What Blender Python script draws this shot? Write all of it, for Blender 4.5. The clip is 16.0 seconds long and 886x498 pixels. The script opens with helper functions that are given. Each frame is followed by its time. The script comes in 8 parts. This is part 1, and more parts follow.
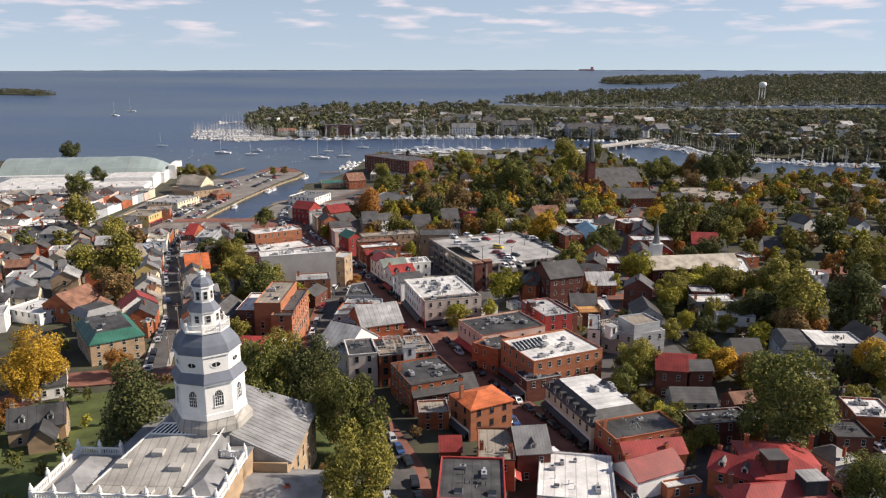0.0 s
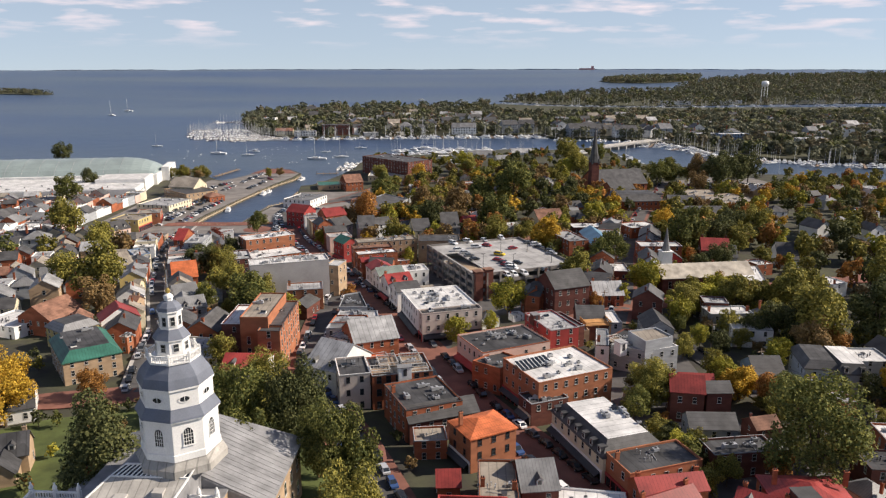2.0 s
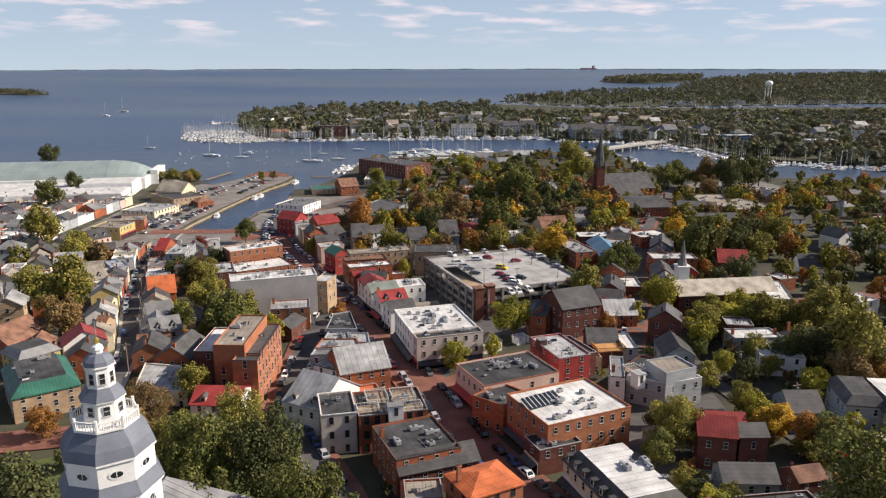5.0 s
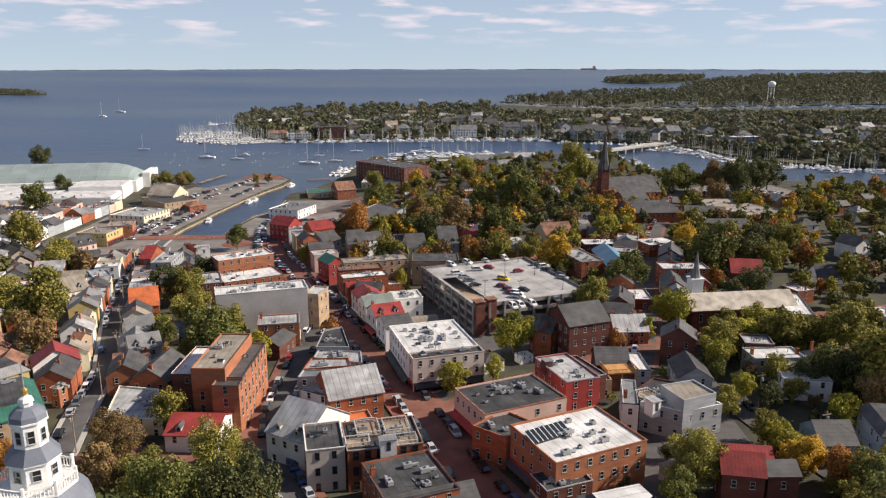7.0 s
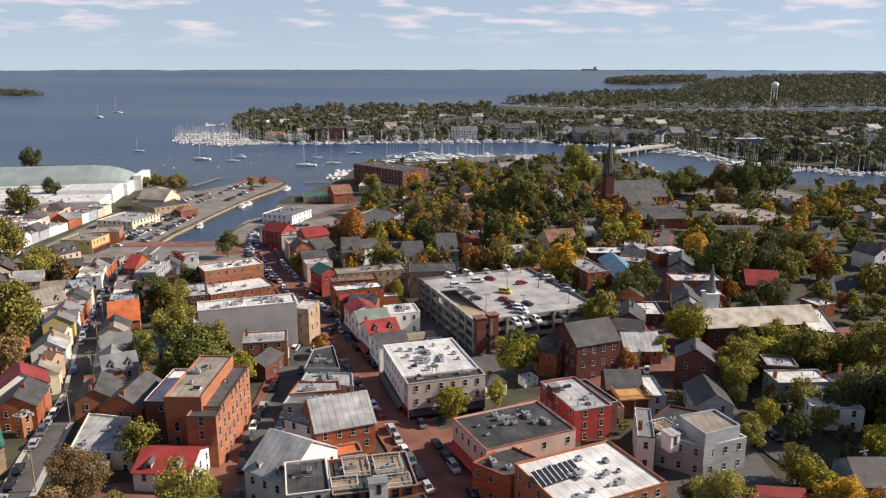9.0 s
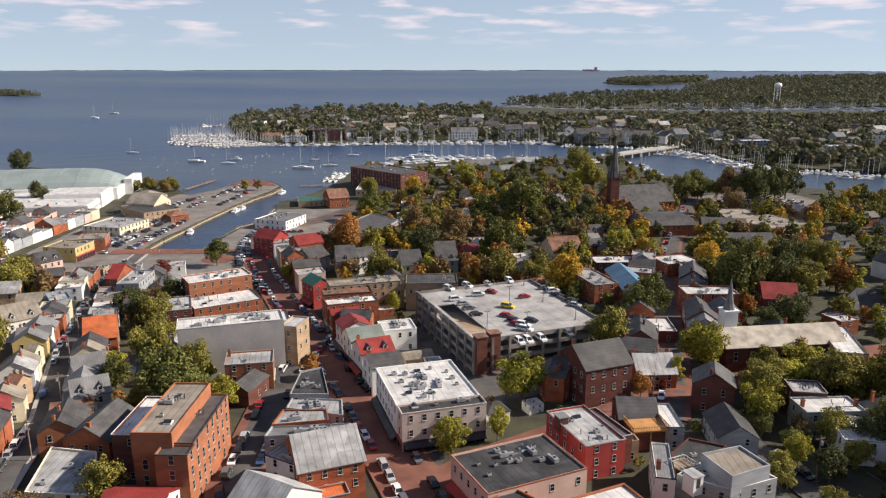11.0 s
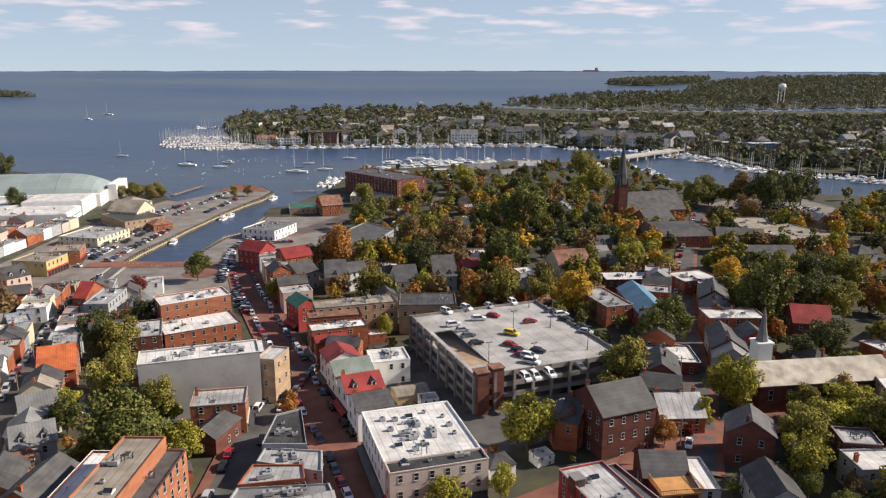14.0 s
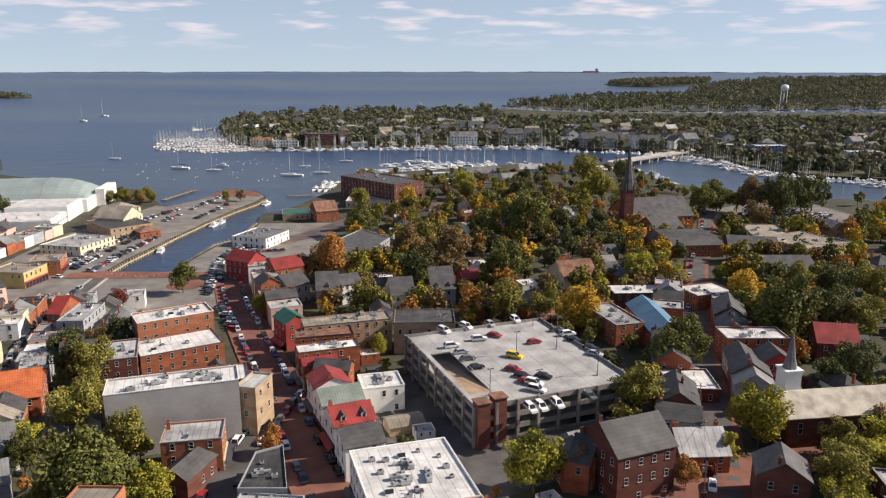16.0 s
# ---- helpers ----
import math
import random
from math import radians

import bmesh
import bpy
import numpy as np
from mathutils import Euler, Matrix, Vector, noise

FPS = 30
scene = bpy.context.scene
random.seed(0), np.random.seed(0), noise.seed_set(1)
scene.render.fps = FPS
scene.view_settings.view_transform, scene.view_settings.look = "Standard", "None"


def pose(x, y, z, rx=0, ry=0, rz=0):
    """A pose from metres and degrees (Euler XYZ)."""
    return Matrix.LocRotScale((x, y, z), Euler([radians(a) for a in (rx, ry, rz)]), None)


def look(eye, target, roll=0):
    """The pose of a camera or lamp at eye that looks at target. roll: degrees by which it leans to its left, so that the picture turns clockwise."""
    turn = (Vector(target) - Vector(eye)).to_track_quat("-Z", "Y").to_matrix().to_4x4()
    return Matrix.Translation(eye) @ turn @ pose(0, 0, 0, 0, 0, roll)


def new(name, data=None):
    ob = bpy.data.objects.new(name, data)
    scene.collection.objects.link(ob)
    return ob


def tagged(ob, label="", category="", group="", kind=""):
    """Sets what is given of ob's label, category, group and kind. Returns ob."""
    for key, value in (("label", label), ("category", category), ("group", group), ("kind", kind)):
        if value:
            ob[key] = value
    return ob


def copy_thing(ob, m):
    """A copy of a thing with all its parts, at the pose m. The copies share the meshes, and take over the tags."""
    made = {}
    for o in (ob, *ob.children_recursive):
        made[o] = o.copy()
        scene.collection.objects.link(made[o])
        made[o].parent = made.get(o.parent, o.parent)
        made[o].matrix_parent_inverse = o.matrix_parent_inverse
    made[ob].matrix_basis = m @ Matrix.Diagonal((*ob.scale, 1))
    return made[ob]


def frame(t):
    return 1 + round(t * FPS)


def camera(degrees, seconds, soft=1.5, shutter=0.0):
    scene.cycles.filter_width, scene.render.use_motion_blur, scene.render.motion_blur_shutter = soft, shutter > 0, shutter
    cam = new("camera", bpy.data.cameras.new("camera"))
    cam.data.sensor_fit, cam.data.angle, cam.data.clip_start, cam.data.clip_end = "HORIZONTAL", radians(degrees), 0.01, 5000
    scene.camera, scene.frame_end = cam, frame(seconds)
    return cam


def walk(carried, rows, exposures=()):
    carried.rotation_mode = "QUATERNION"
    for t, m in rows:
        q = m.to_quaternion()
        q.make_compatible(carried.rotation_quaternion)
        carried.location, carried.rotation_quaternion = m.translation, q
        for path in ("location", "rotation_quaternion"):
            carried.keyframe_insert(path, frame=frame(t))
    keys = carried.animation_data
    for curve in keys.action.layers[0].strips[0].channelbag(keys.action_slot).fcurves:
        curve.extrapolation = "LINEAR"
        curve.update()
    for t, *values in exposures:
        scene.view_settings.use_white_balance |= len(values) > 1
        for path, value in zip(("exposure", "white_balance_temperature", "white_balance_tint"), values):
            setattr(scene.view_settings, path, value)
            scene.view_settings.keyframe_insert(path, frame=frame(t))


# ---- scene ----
cam = camera(60.83, 16.0, 1.25)
PATH = [
    (0, (0.000, 0.000, 100.000), (-0.002, 97.133, 76.225), -0.009),
    (0.5, (0.153, 3.791, 99.926), (0.140, 100.915, 76.117), -0.019),
    (1, (0.307, 7.605, 99.854), (0.287, 104.722, 76.016), -0.029),
    (1.5, (0.461, 11.441, 99.783), (0.437, 108.553, 75.921), -0.039),
    (2, (0.616, 15.301, 99.715), (0.588, 112.408, 75.834), -0.049),
    (2.5, (0.770, 19.184, 99.648), (0.741, 116.288, 75.754), -0.056),
    (3, (0.926, 23.090, 99.582), (0.894, 120.191, 75.680), -0.062),
    (3.5, (1.081, 27.019, 99.519), (1.047, 124.119, 75.612), -0.065),
    (4, (1.237, 30.971, 99.457), (1.200, 128.071, 75.549), -0.066),
    (4.5, (1.393, 34.946, 99.397), (1.352, 132.046, 75.492), -0.064),
    (5, (1.550, 38.944, 99.339), (1.503, 136.046, 75.439), -0.060),
    (5.5, (1.706, 42.965, 99.282), (1.653, 140.069, 75.391), -0.055),
    (6, (1.864, 47.009, 99.228), (1.802, 144.115, 75.347), -0.047),
    (6.5, (2.021, 51.076, 99.175), (1.951, 148.185, 75.306), -0.038),
    (7, (2.179, 55.166, 99.124), (2.099, 152.279, 75.268), -0.028),
    (7.5, (2.337, 59.279, 99.074), (2.247, 156.395, 75.232), -0.017),
    (8, (2.496, 63.415, 99.026), (2.395, 160.535, 75.199), -0.005),
    (8.5, (2.654, 67.574, 98.980), (2.543, 164.697, 75.167), 0.006),
    (9, (2.814, 71.756, 98.936), (2.692, 168.883, 75.137), 0.017),
    (9.5, (2.973, 75.962, 98.894), (2.842, 173.092, 75.109), 0.027),
    (10, (3.133, 80.190, 98.853), (2.993, 177.323, 75.081), 0.036),
    (10.5, (3.293, 84.441, 98.814), (3.146, 181.577, 75.055), 0.043),
    (11, (3.454, 88.715, 98.777), (3.300, 185.855, 75.030), 0.049),
    (11.5, (3.615, 93.012, 98.742), (3.457, 190.155, 75.006), 0.053),
    (12, (3.776, 97.333, 98.708), (3.616, 194.478, 74.984), 0.055),
    (12.5, (3.938, 101.676, 98.676), (3.778, 198.824, 74.964), 0.055),
    (13, (4.100, 106.042, 98.646), (3.942, 203.193, 74.946), 0.053),
    (13.5, (4.262, 110.432, 98.617), (4.108, 207.586, 74.932), 0.050),
    (14, (4.425, 114.844, 98.591), (4.277, 212.003, 74.921), 0.046),
    (14.5, (4.588, 119.280, 98.566), (4.448, 216.443, 74.916), 0.042),
    (15, (4.751, 123.738, 98.543), (4.620, 220.907, 74.917), 0.038),
    (15.5, (4.915, 128.219, 98.521), (4.793, 225.396, 74.926), 0.035),
    (16, (5.079, 132.724, 98.502), (4.967, 229.910, 74.944), 0.035),
]
walk(cam, [(t, look(eye, target, roll)) for t, eye, target, roll in PATH])
# ---- world, sun, exposure ----
SUN_AZ, SUN_EL = radians(84), radians(34)      # azimuth from +y towards +x
world = bpy.data.worlds.new("world")
scene.world = world
world.use_nodes = True
wt = world.node_tree
wn, wl = wt.nodes, wt.links
sky = wn.new("ShaderNodeTexSky")
sky.sky_type, sky.sun_disc = "NISHITA", False
sky.sun_elevation, sky.sun_rotation = SUN_EL, SUN_AZ
sky.air_density, sky.dust_density, sky.ozone_density, sky.altitude = 1.0, 0.0, 4.0, 0
tc = wn.new("ShaderNodeTexCoord")
sx, cb, nz, lift = wn.new("ShaderNodeSeparateXYZ"), wn.new("ShaderNodeCombineXYZ"), wn.new("ShaderNodeVectorMath"), wn.new("ShaderNodeMath")
lift.operation, nz.operation = "MULTIPLY_ADD", "NORMALIZE"
lift.inputs[1].default_value, lift.inputs[2].default_value = 1.35, 0.085      # a clear, dry autumn sky: blue soon above the horizon
wl.new(tc.outputs["Generated"], sx.inputs[0])
wl.new(sx.outputs["Z"], lift.inputs[0])
wl.new(sx.outputs["X"], cb.inputs["X"])
wl.new(sx.outputs["Y"], cb.inputs["Y"])
wl.new(lift.outputs[0], cb.inputs["Z"])
wl.new(cb.outputs[0], nz.inputs[0])
wl.new(nz.outputs[0], sky.inputs["Vector"])
mp = wn.new("ShaderNodeMapping")
mp.inputs["Scale"].default_value = (9.0, 9.0, 60.0)
mp.inputs["Location"].default_value = (0.95, 0.2, 0.75)
cn = wn.new("ShaderNodeTexNoise")
cn.inputs["Scale"].default_value, cn.inputs["Detail"].default_value, cn.inputs["Roughness"].default_value = 1.5, 6, 0.5
cr = wn.new("ShaderNodeValToRGB")
cr.color_ramp.elements[0].position, cr.color_ramp.elements[1].position = 0.52, 0.74
cm = wn.new("ShaderNodeMixRGB")
cm.inputs["Color2"].default_value = (8.4, 7.4, 7.8, 1)
wl.new(tc.outputs["Generated"], mp.inputs["Vector"])
wl.new(mp.outputs["Vector"], cn.inputs["Vector"])
wl.new(cn.outputs["Fac"], cr.inputs["Fac"])
mr, mm = wn.new("ShaderNodeMapRange"), wn.new("ShaderNodeMath")
wl.new(sx.outputs["Z"], mr.inputs["Value"])
mr.inputs["From Min"].default_value, mr.inputs["From Max"].default_value = 0.016, 0.05
mm.operation = "MULTIPLY"
wl.new(cr.outputs["Color"], mm.inputs[0])
wl.new(mr.outputs["Result"], mm.inputs[1])
wl.new(mm.outputs[0], cm.inputs["Fac"])
tint = wn.new("ShaderNodeMixRGB")
tint.blend_type = "MULTIPLY"
tint.inputs["Fac"].default_value, tint.inputs["Color2"].default_value = 1.0, (1.22, 1.015, 0.94, 1)
wl.new(sky.outputs["Color"], tint.inputs["Color1"])
haze = wn.new("ShaderNodeMixRGB")      # thin high cloud evens out the blue
haze.inputs["Color2"].default_value = (5.0, 5.85, 6.9, 1)
fade = wn.new("ShaderNodeMapRange")
fade.inputs["From Min"].default_value, fade.inputs["From Max"].default_value = 0.05, 0.45
fade.inputs["To Min"].default_value, fade.inputs["To Max"].default_value = 0.62, 0.0
wl.new(sx.outputs["Z"], fade.inputs["Value"])
wl.new(fade.outputs["Result"], haze.inputs["Fac"])
wl.new(tint.outputs["Color"], haze.inputs["Color1"])
wl.new(haze.outputs["Color"], cm.inputs["Color1"])
wl.new(cm.outputs["Color"], wn["Background"].inputs["Color"])
wn["Background"].inputs["Strength"].default_value = 0.078
sun = new("sun", bpy.data.lights.new("sun", "SUN"))
sun.data.energy, sun.data.angle, sun.data.color = 5.0, radians(0.6), (1.0, 0.88, 0.75)
sun.matrix_world = look((math.sin(SUN_AZ) * math.cos(SUN_EL) * 900, math.cos(SUN_AZ) * math.cos(SUN_EL) * 900, math.sin(SUN_EL) * 900), (0, 0, 0))
scene.view_settings.exposure = 0.54


# ---- materials ----
def surf(name, rgb, rough=0.85, spread=0.3, size=5.0, grain=1.2, bump=0.15, metal=0.0, vary=0.25, squash=1.0, alt=None, spec=0.3, seam=0.0, patches=0.0, courses=0.0):
    """A weathered surface: broad stains, fine grain, relief, seams or patched areas, and a shift of its own for each object."""
    m = bpy.data.materials.new(name)
    m.use_nodes = True
    n, l = m.node_tree.nodes, m.node_tree.links
    b = n["Principled BSDF"]
    b.inputs["Roughness"].default_value, b.inputs["Metallic"].default_value = rough, metal
    b.inputs["Specular IOR Level"].default_value = spec
    geo, mapn = n.new("ShaderNodeNewGeometry"), n.new("ShaderNodeMapping")
    mapn.inputs["Scale"].default_value = (1, 1, squash)
    l.new(geo.outputs["Position"], mapn.inputs["Vector"])
    big, fine = n.new("ShaderNodeTexNoise"), n.new("ShaderNodeTexNoise")
    big.inputs["Scale"].default_value, big.inputs["Detail"].default_value = 1.0 / size, 4
    fine.inputs["Scale"].default_value, fine.inputs["Detail"].default_value = 1.0 / grain * 2, 3
    l.new(mapn.outputs["Vector"], big.inputs["Vector"])
    l.new(mapn.outputs["Vector"], fine.inputs["Vector"])
    ramp = n.new("ShaderNodeValToRGB")
    dark = [c * (1 - spread) for c in rgb]
    light = list(alt) if alt else [min(c * (1 + spread), 0.92) for c in rgb]
    ramp.color_ramp.elements[0].position, ramp.color_ramp.elements[1].position = 0.32, 0.68
    ramp.color_ramp.elements[0].color, ramp.color_ramp.elements[1].color = (*dark, 1), (*light, 1)
    l.new(big.outputs["Fac"], ramp.inputs["Fac"])
    info, hsv = n.new("ShaderNodeObjectInfo"), n.new("ShaderNodeHueSaturation")
    add, mul = n.new("ShaderNodeMath"), n.new("ShaderNodeMath")
    mul.operation, add.operation = "MULTIPLY_ADD", "MULTIPLY_ADD"
    mul.inputs[1].default_value, mul.inputs[2].default_value = vary, 1 - vary / 2
    l.new(info.outputs["Random"], mul.inputs[0])
    add.inputs[1].default_value = 0.35
    l.new(fine.outputs["Fac"], add.inputs[0])
    off = n.new("ShaderNodeMath")
    off.operation = "SUBTRACT"
    off.inputs[1].default_value = 0.175
    l.new(mul.outputs[0], off.inputs[0])
    l.new(off.outputs[0], add.inputs[2])
    l.new(add.outputs[0], hsv.inputs["Value"])
    l.new(ramp.outputs["Color"], hsv.inputs["Color"])
    colour = hsv.outputs["Color"]
    if seam or patches or courses:
        own, axes = n.new("ShaderNodeTexCoord"), n.new("ShaderNodeSeparateXYZ")
        l.new(own.outputs["Object"], axes.inputs[0])
        for axis, step, depth in (("X", seam, 0.3), ("Z", courses, 0.22)):
            if step:
                fold, cut, mixed = n.new("ShaderNodeMath"), n.new("ShaderNodeMath"), n.new("ShaderNodeMixRGB")
                fold.operation, cut.operation, mixed.blend_type = "PINGPONG", "LESS_THAN", "MULTIPLY"
                fold.inputs[1].default_value, cut.inputs[1].default_value = step / 2, 0.07 * min(step, 1.6)
                l.new(axes.outputs[axis], fold.inputs[0])
                l.new(fold.outputs[0], cut.inputs[0])
                l.new(cut.outputs[0], mixed.inputs["Fac"])
                l.new(colour, mixed.inputs["Color1"])
                mixed.inputs["Color2"].default_value = (1 - depth, 1 - depth, 1 - depth, 1)
                colour = mixed.outputs["Color"]
        if patches:
            cells, bend, span, tone = n.new("ShaderNodeTexVoronoi"), n.new("ShaderNodeSeparateXYZ"), n.new("ShaderNodeMapRange"), n.new("ShaderNodeMixRGB")
            cells.distance, tone.blend_type = "CHEBYCHEV", "MULTIPLY"
            cells.inputs["Scale"].default_value = 0.23
            l.new(own.outputs["Object"], cells.inputs["Vector"])
            l.new(cells.outputs["Color"], bend.inputs[0])
            l.new(bend.outputs["X"], span.inputs["Value"])
            span.inputs["To Min"].default_value, span.inputs["To Max"].default_value = 1 - patches, 1.0
            tone.inputs["Fac"].default_value = 1.0
            l.new(colour, tone.inputs["Color1"])
            l.new(span.outputs["Result"], tone.inputs["Color2"])
            colour = tone.outputs["Color"]
    l.new(colour, b.inputs["Base Color"])
    if bump:
        bp = n.new("ShaderNodeBump")
        bp.inputs["Strength"].default_value, bp.inputs["Distance"].default_value = bump, 0.08
        l.new(fine.outputs["Fac"], bp.inputs["Height"])
        l.new(bp.outputs["Normal"], b.inputs["Normal"])
    return m


def leafy(name, rgb, alt):
    """Foliage: each leaf clump has its own tone, some darkened as painted crown shadow, and light shines through."""
    m = bpy.data.materials.new(name)
    m.use_nodes = True
    n, l = m.node_tree.nodes, m.node_tree.links
    b = n["Principled BSDF"]
    b.inputs["Roughness"].default_value, b.inputs["Specular IOR Level"].default_value = 0.75, 0.15
    geo, ramp, info, hsv, ma = (n.new("ShaderNode" + k) for k in ("NewGeometry", "ValToRGB", "ObjectInfo", "HueSaturation", "Math"))
    ramp.color_ramp.elements[0].color, ramp.color_ramp.elements[1].color = (*rgb, 1), (*alt, 1)
    # A quarter of the clumps keep the darkest tone, painting shadow into the crown.
    ramp.color_ramp.elements[0].position = 0.25
    l.new(geo.outputs["Random Per Island"], ramp.inputs["Fac"])
    l.new(ramp.outputs["Color"], hsv.inputs["Color"])
    ma.operation = "MULTIPLY_ADD"
    ma.inputs[1].default_value, ma.inputs[2].default_value = 0.5, 0.75
    l.new(info.outputs["Random"], ma.inputs[0])
    l.new(ma.outputs[0], hsv.inputs["Value"])
    l.new(hsv.outputs["Color"], b.inputs["Base Color"])
    tr, mx = n.new("ShaderNodeBsdfTranslucent"), n.new("ShaderNodeMixShader")
    l.new(hsv.outputs["Color"], tr.inputs["Color"])
    mx.inputs[0].default_value = 0.22
    l.new(b.outputs[0], mx.inputs[1])
    l.new(tr.outputs[0], mx.inputs[2])
    l.new(mx.outputs[0], n["Material Output"].inputs["Surface"])
    return m


def plain(name, rgb, rough=0.5, metal=0.0, spec=0.5):
    m = bpy.data.materials.new(name)
    m.use_nodes = True
    b = m.node_tree.nodes["Principled BSDF"]
    b.inputs["Base Color"].default_value = (*rgb, 1)
    b.inputs["Roughness"].default_value, b.inputs["Metallic"].default_value = rough, metal
    b.inputs["Specular IOR Level"].default_value = spec
    return m


WALL = {
    "brick": surf("red_brick", (0.306, 0.098, 0.047), 0.9, 0.25, 4, 0.5, squash=2.5),
    "deep_brick": surf("deep_red_brick", (0.115, 0.042, 0.033), 0.9, 0.25, 4, 0.5, squash=2.5, vary=0.1),
    "orange_brick": surf("orange_brick", (0.335, 0.132, 0.068), 0.9, 0.18, 4, 0.5, squash=2.5, vary=0.1),
    "dark_brick": surf("dark_brick", (0.128, 0.048, 0.036), 0.9, 0.25, 4, 0.5, squash=2.5),
    "tan_brick": surf("tan_brick", (0.370, 0.265, 0.170), 0.9, 0.2, 4, 0.5, squash=2.5, vary=0.1),
    "white": surf("white_painted_wall", (0.76, 0.75, 0.72), 0.7, 0.1, 5, 0.6, vary=0.1),
    "cream": surf("cream_painted_wall", (0.616, 0.546, 0.396), 0.8, 0.12, 5, 0.6, vary=0.12),
    "grey": surf("grey_clapboard", (0.315, 0.330, 0.345), 0.8, 0.15, 5, 0.3, squash=6),
    "blue": surf("blue_clapboard", (0.20, 0.27, 0.38), 0.8, 0.15, 5, 0.3, squash=6),
    "pink": surf("pink_stucco", (0.594, 0.423, 0.360), 0.9, 0.1, 5, 0.6, vary=0.05),
    "red": surf("red_painted_wall", (0.34, 0.05, 0.045), 0.8, 0.2, 5, 0.5),
    "yellow": surf("yellow_painted_wall", (0.510, 0.405, 0.165), 0.8, 0.12, 5, 0.5),
    "stucco": surf("plain_grey_stucco", (0.36, 0.345, 0.335), 0.9, 0.12, 6, 0.8, vary=0.05),
    "pale_stucco": surf("pale_warm_stucco", (0.52, 0.45, 0.40), 0.9, 0.12, 5, 0.6, vary=0.05),
    "black": surf("black_painted_wall", (0.035, 0.035, 0.038), 0.7, 0.3, 5, 0.5),
}
ROOF = {
    "white": surf("white_membrane_roof", (0.66, 0.65, 0.63), 0.6, 0.2, 4, 1.5, 0.1, vary=0.14, seam=2.2, patches=0.2),
    "pale": surf("pale_grey_membrane_roof", (0.39, 0.39, 0.39), 0.7, 0.28, 4, 1.5, 0.1, vary=0.3, seam=1.6, patches=0.3),
    "grey": surf("grey_metal_roof", (0.20, 0.20, 0.20), 0.5, 0.25, 4, 1.0, 0.1, vary=0.4, seam=0.7, patches=0.12),
    "dark": surf("dark_tar_roof", (0.066, 0.066, 0.069), 0.8, 0.35, 3.5, 1.0, 0.2, vary=0.4, seam=1.9, patches=0.4),
    "slate": surf("dark_grey_slate", (0.082, 0.080, 0.080), 0.6, 0.3, 3, 0.5, 0.3, vary=0.4, courses=0.55, patches=0.15),
    "tan": surf("tan_gravel_roof", (0.30, 0.262, 0.215), 0.9, 0.25, 4, 0.8, 0.2, vary=0.2, seam=1.7, patches=0.25),
    "red": surf("red_metal_roof", (0.27, 0.042, 0.037), 0.5, 0.25, 4, 1.0, 0.1, vary=0.35, seam=0.75, patches=0.1),
    "orange": surf("orange_tile_roof", (0.50, 0.135, 0.05), 0.8, 0.3, 3, 0.5, 0.3, vary=0.2, seam=0.6, courses=0.5),
    "green": surf("green_copper_roof", (0.035, 0.133, 0.098), 0.5, 0.25, 4, 1.0, 0.1, vary=0.1, seam=0.8, patches=0.15),
    "blue": surf("blue_metal_roof", (0.12, 0.24, 0.34), 0.45, 0.2, 5, 1.0, 0.1, vary=0.1, seam=0.8),
    "verdigris": surf("grey_green_metal_roof", (0.20, 0.235, 0.205), 0.55, 0.2, 4, 1.0, 0.1, vary=0.1, seam=0.7),
    "rust": surf("rusty_brown_roof", (0.24, 0.125, 0.085), 0.85, 0.4, 2.5, 0.6, 0.2, courses=0.6, patches=0.2),
}
TRIM = surf("white_trim", (0.78, 0.77, 0.74), 0.6, 0.08, 4, 0.5, 0.05, vary=0.05)
DARKTRIM = surf("dark_trim", (0.05, 0.05, 0.055), 0.6, 0.2, 4, 0.5, 0.05)
SASH = surf("aged_white_sash", (0.50, 0.49, 0.46), 0.6, 0.12, 3, 0.5, 0.05, vary=0.3)
GLASS = plain("window_glass", (0.02, 0.025, 0.03), 0.08, 0.0, 0.8)
STEEL = surf("galvanised_steel", (0.400, 0.408, 0.416), 0.45, 0.2, 2, 0.4, 0.1, 0.4)
CONCRETE = surf("concrete", (0.399, 0.383, 0.357), 0.9, 0.16, 9, 1.2, 0.15, vary=0.08)
ASPHALT = surf("asphalt", (0.092, 0.087, 0.085), 0.95, 0.3, 6, 0.8, 0.2, vary=0.1)
QUAYTAR = surf("sunworn_asphalt", (0.185, 0.170, 0.158), 0.95, 0.25, 8, 0.8, 0.2, vary=0.05)
PAVER = surf("red_brick_paving", (0.190, 0.084, 0.062), 0.95, 0.25, 6, 0.5, 0.2, vary=0.1)
GRASS = surf("grass", (0.080, 0.100, 0.03), 0.95, 0.35, 7, 0.6, 0.3)
EARTH = surf("town_ground", (0.066, 0.060, 0.052), 0.95, 0.4, 7, 1.5, 0.2, alt=(0.072, 0.074, 0.040))
WOOD = surf("weathered_timber", (0.27, 0.20, 0.14), 0.9, 0.3, 2, 0.3, 0.2)
DECKWOOD = surf("fresh_timber_deck", (0.52, 0.27, 0.10), 0.8, 0.2, 2, 0.3, 0.2)
BARK = surf("bark", (0.11, 0.085, 0.065), 0.95, 0.3, 1, 0.3, 0.5)
FARWOOD = leafy("far_woodland", (0.080, 0.086, 0.056), (0.140, 0.138, 0.084))
WOODGROUND = surf("leaf_litter", (0.06, 0.06, 0.032), 0.95, 0.4, 30, 4, 0.2)
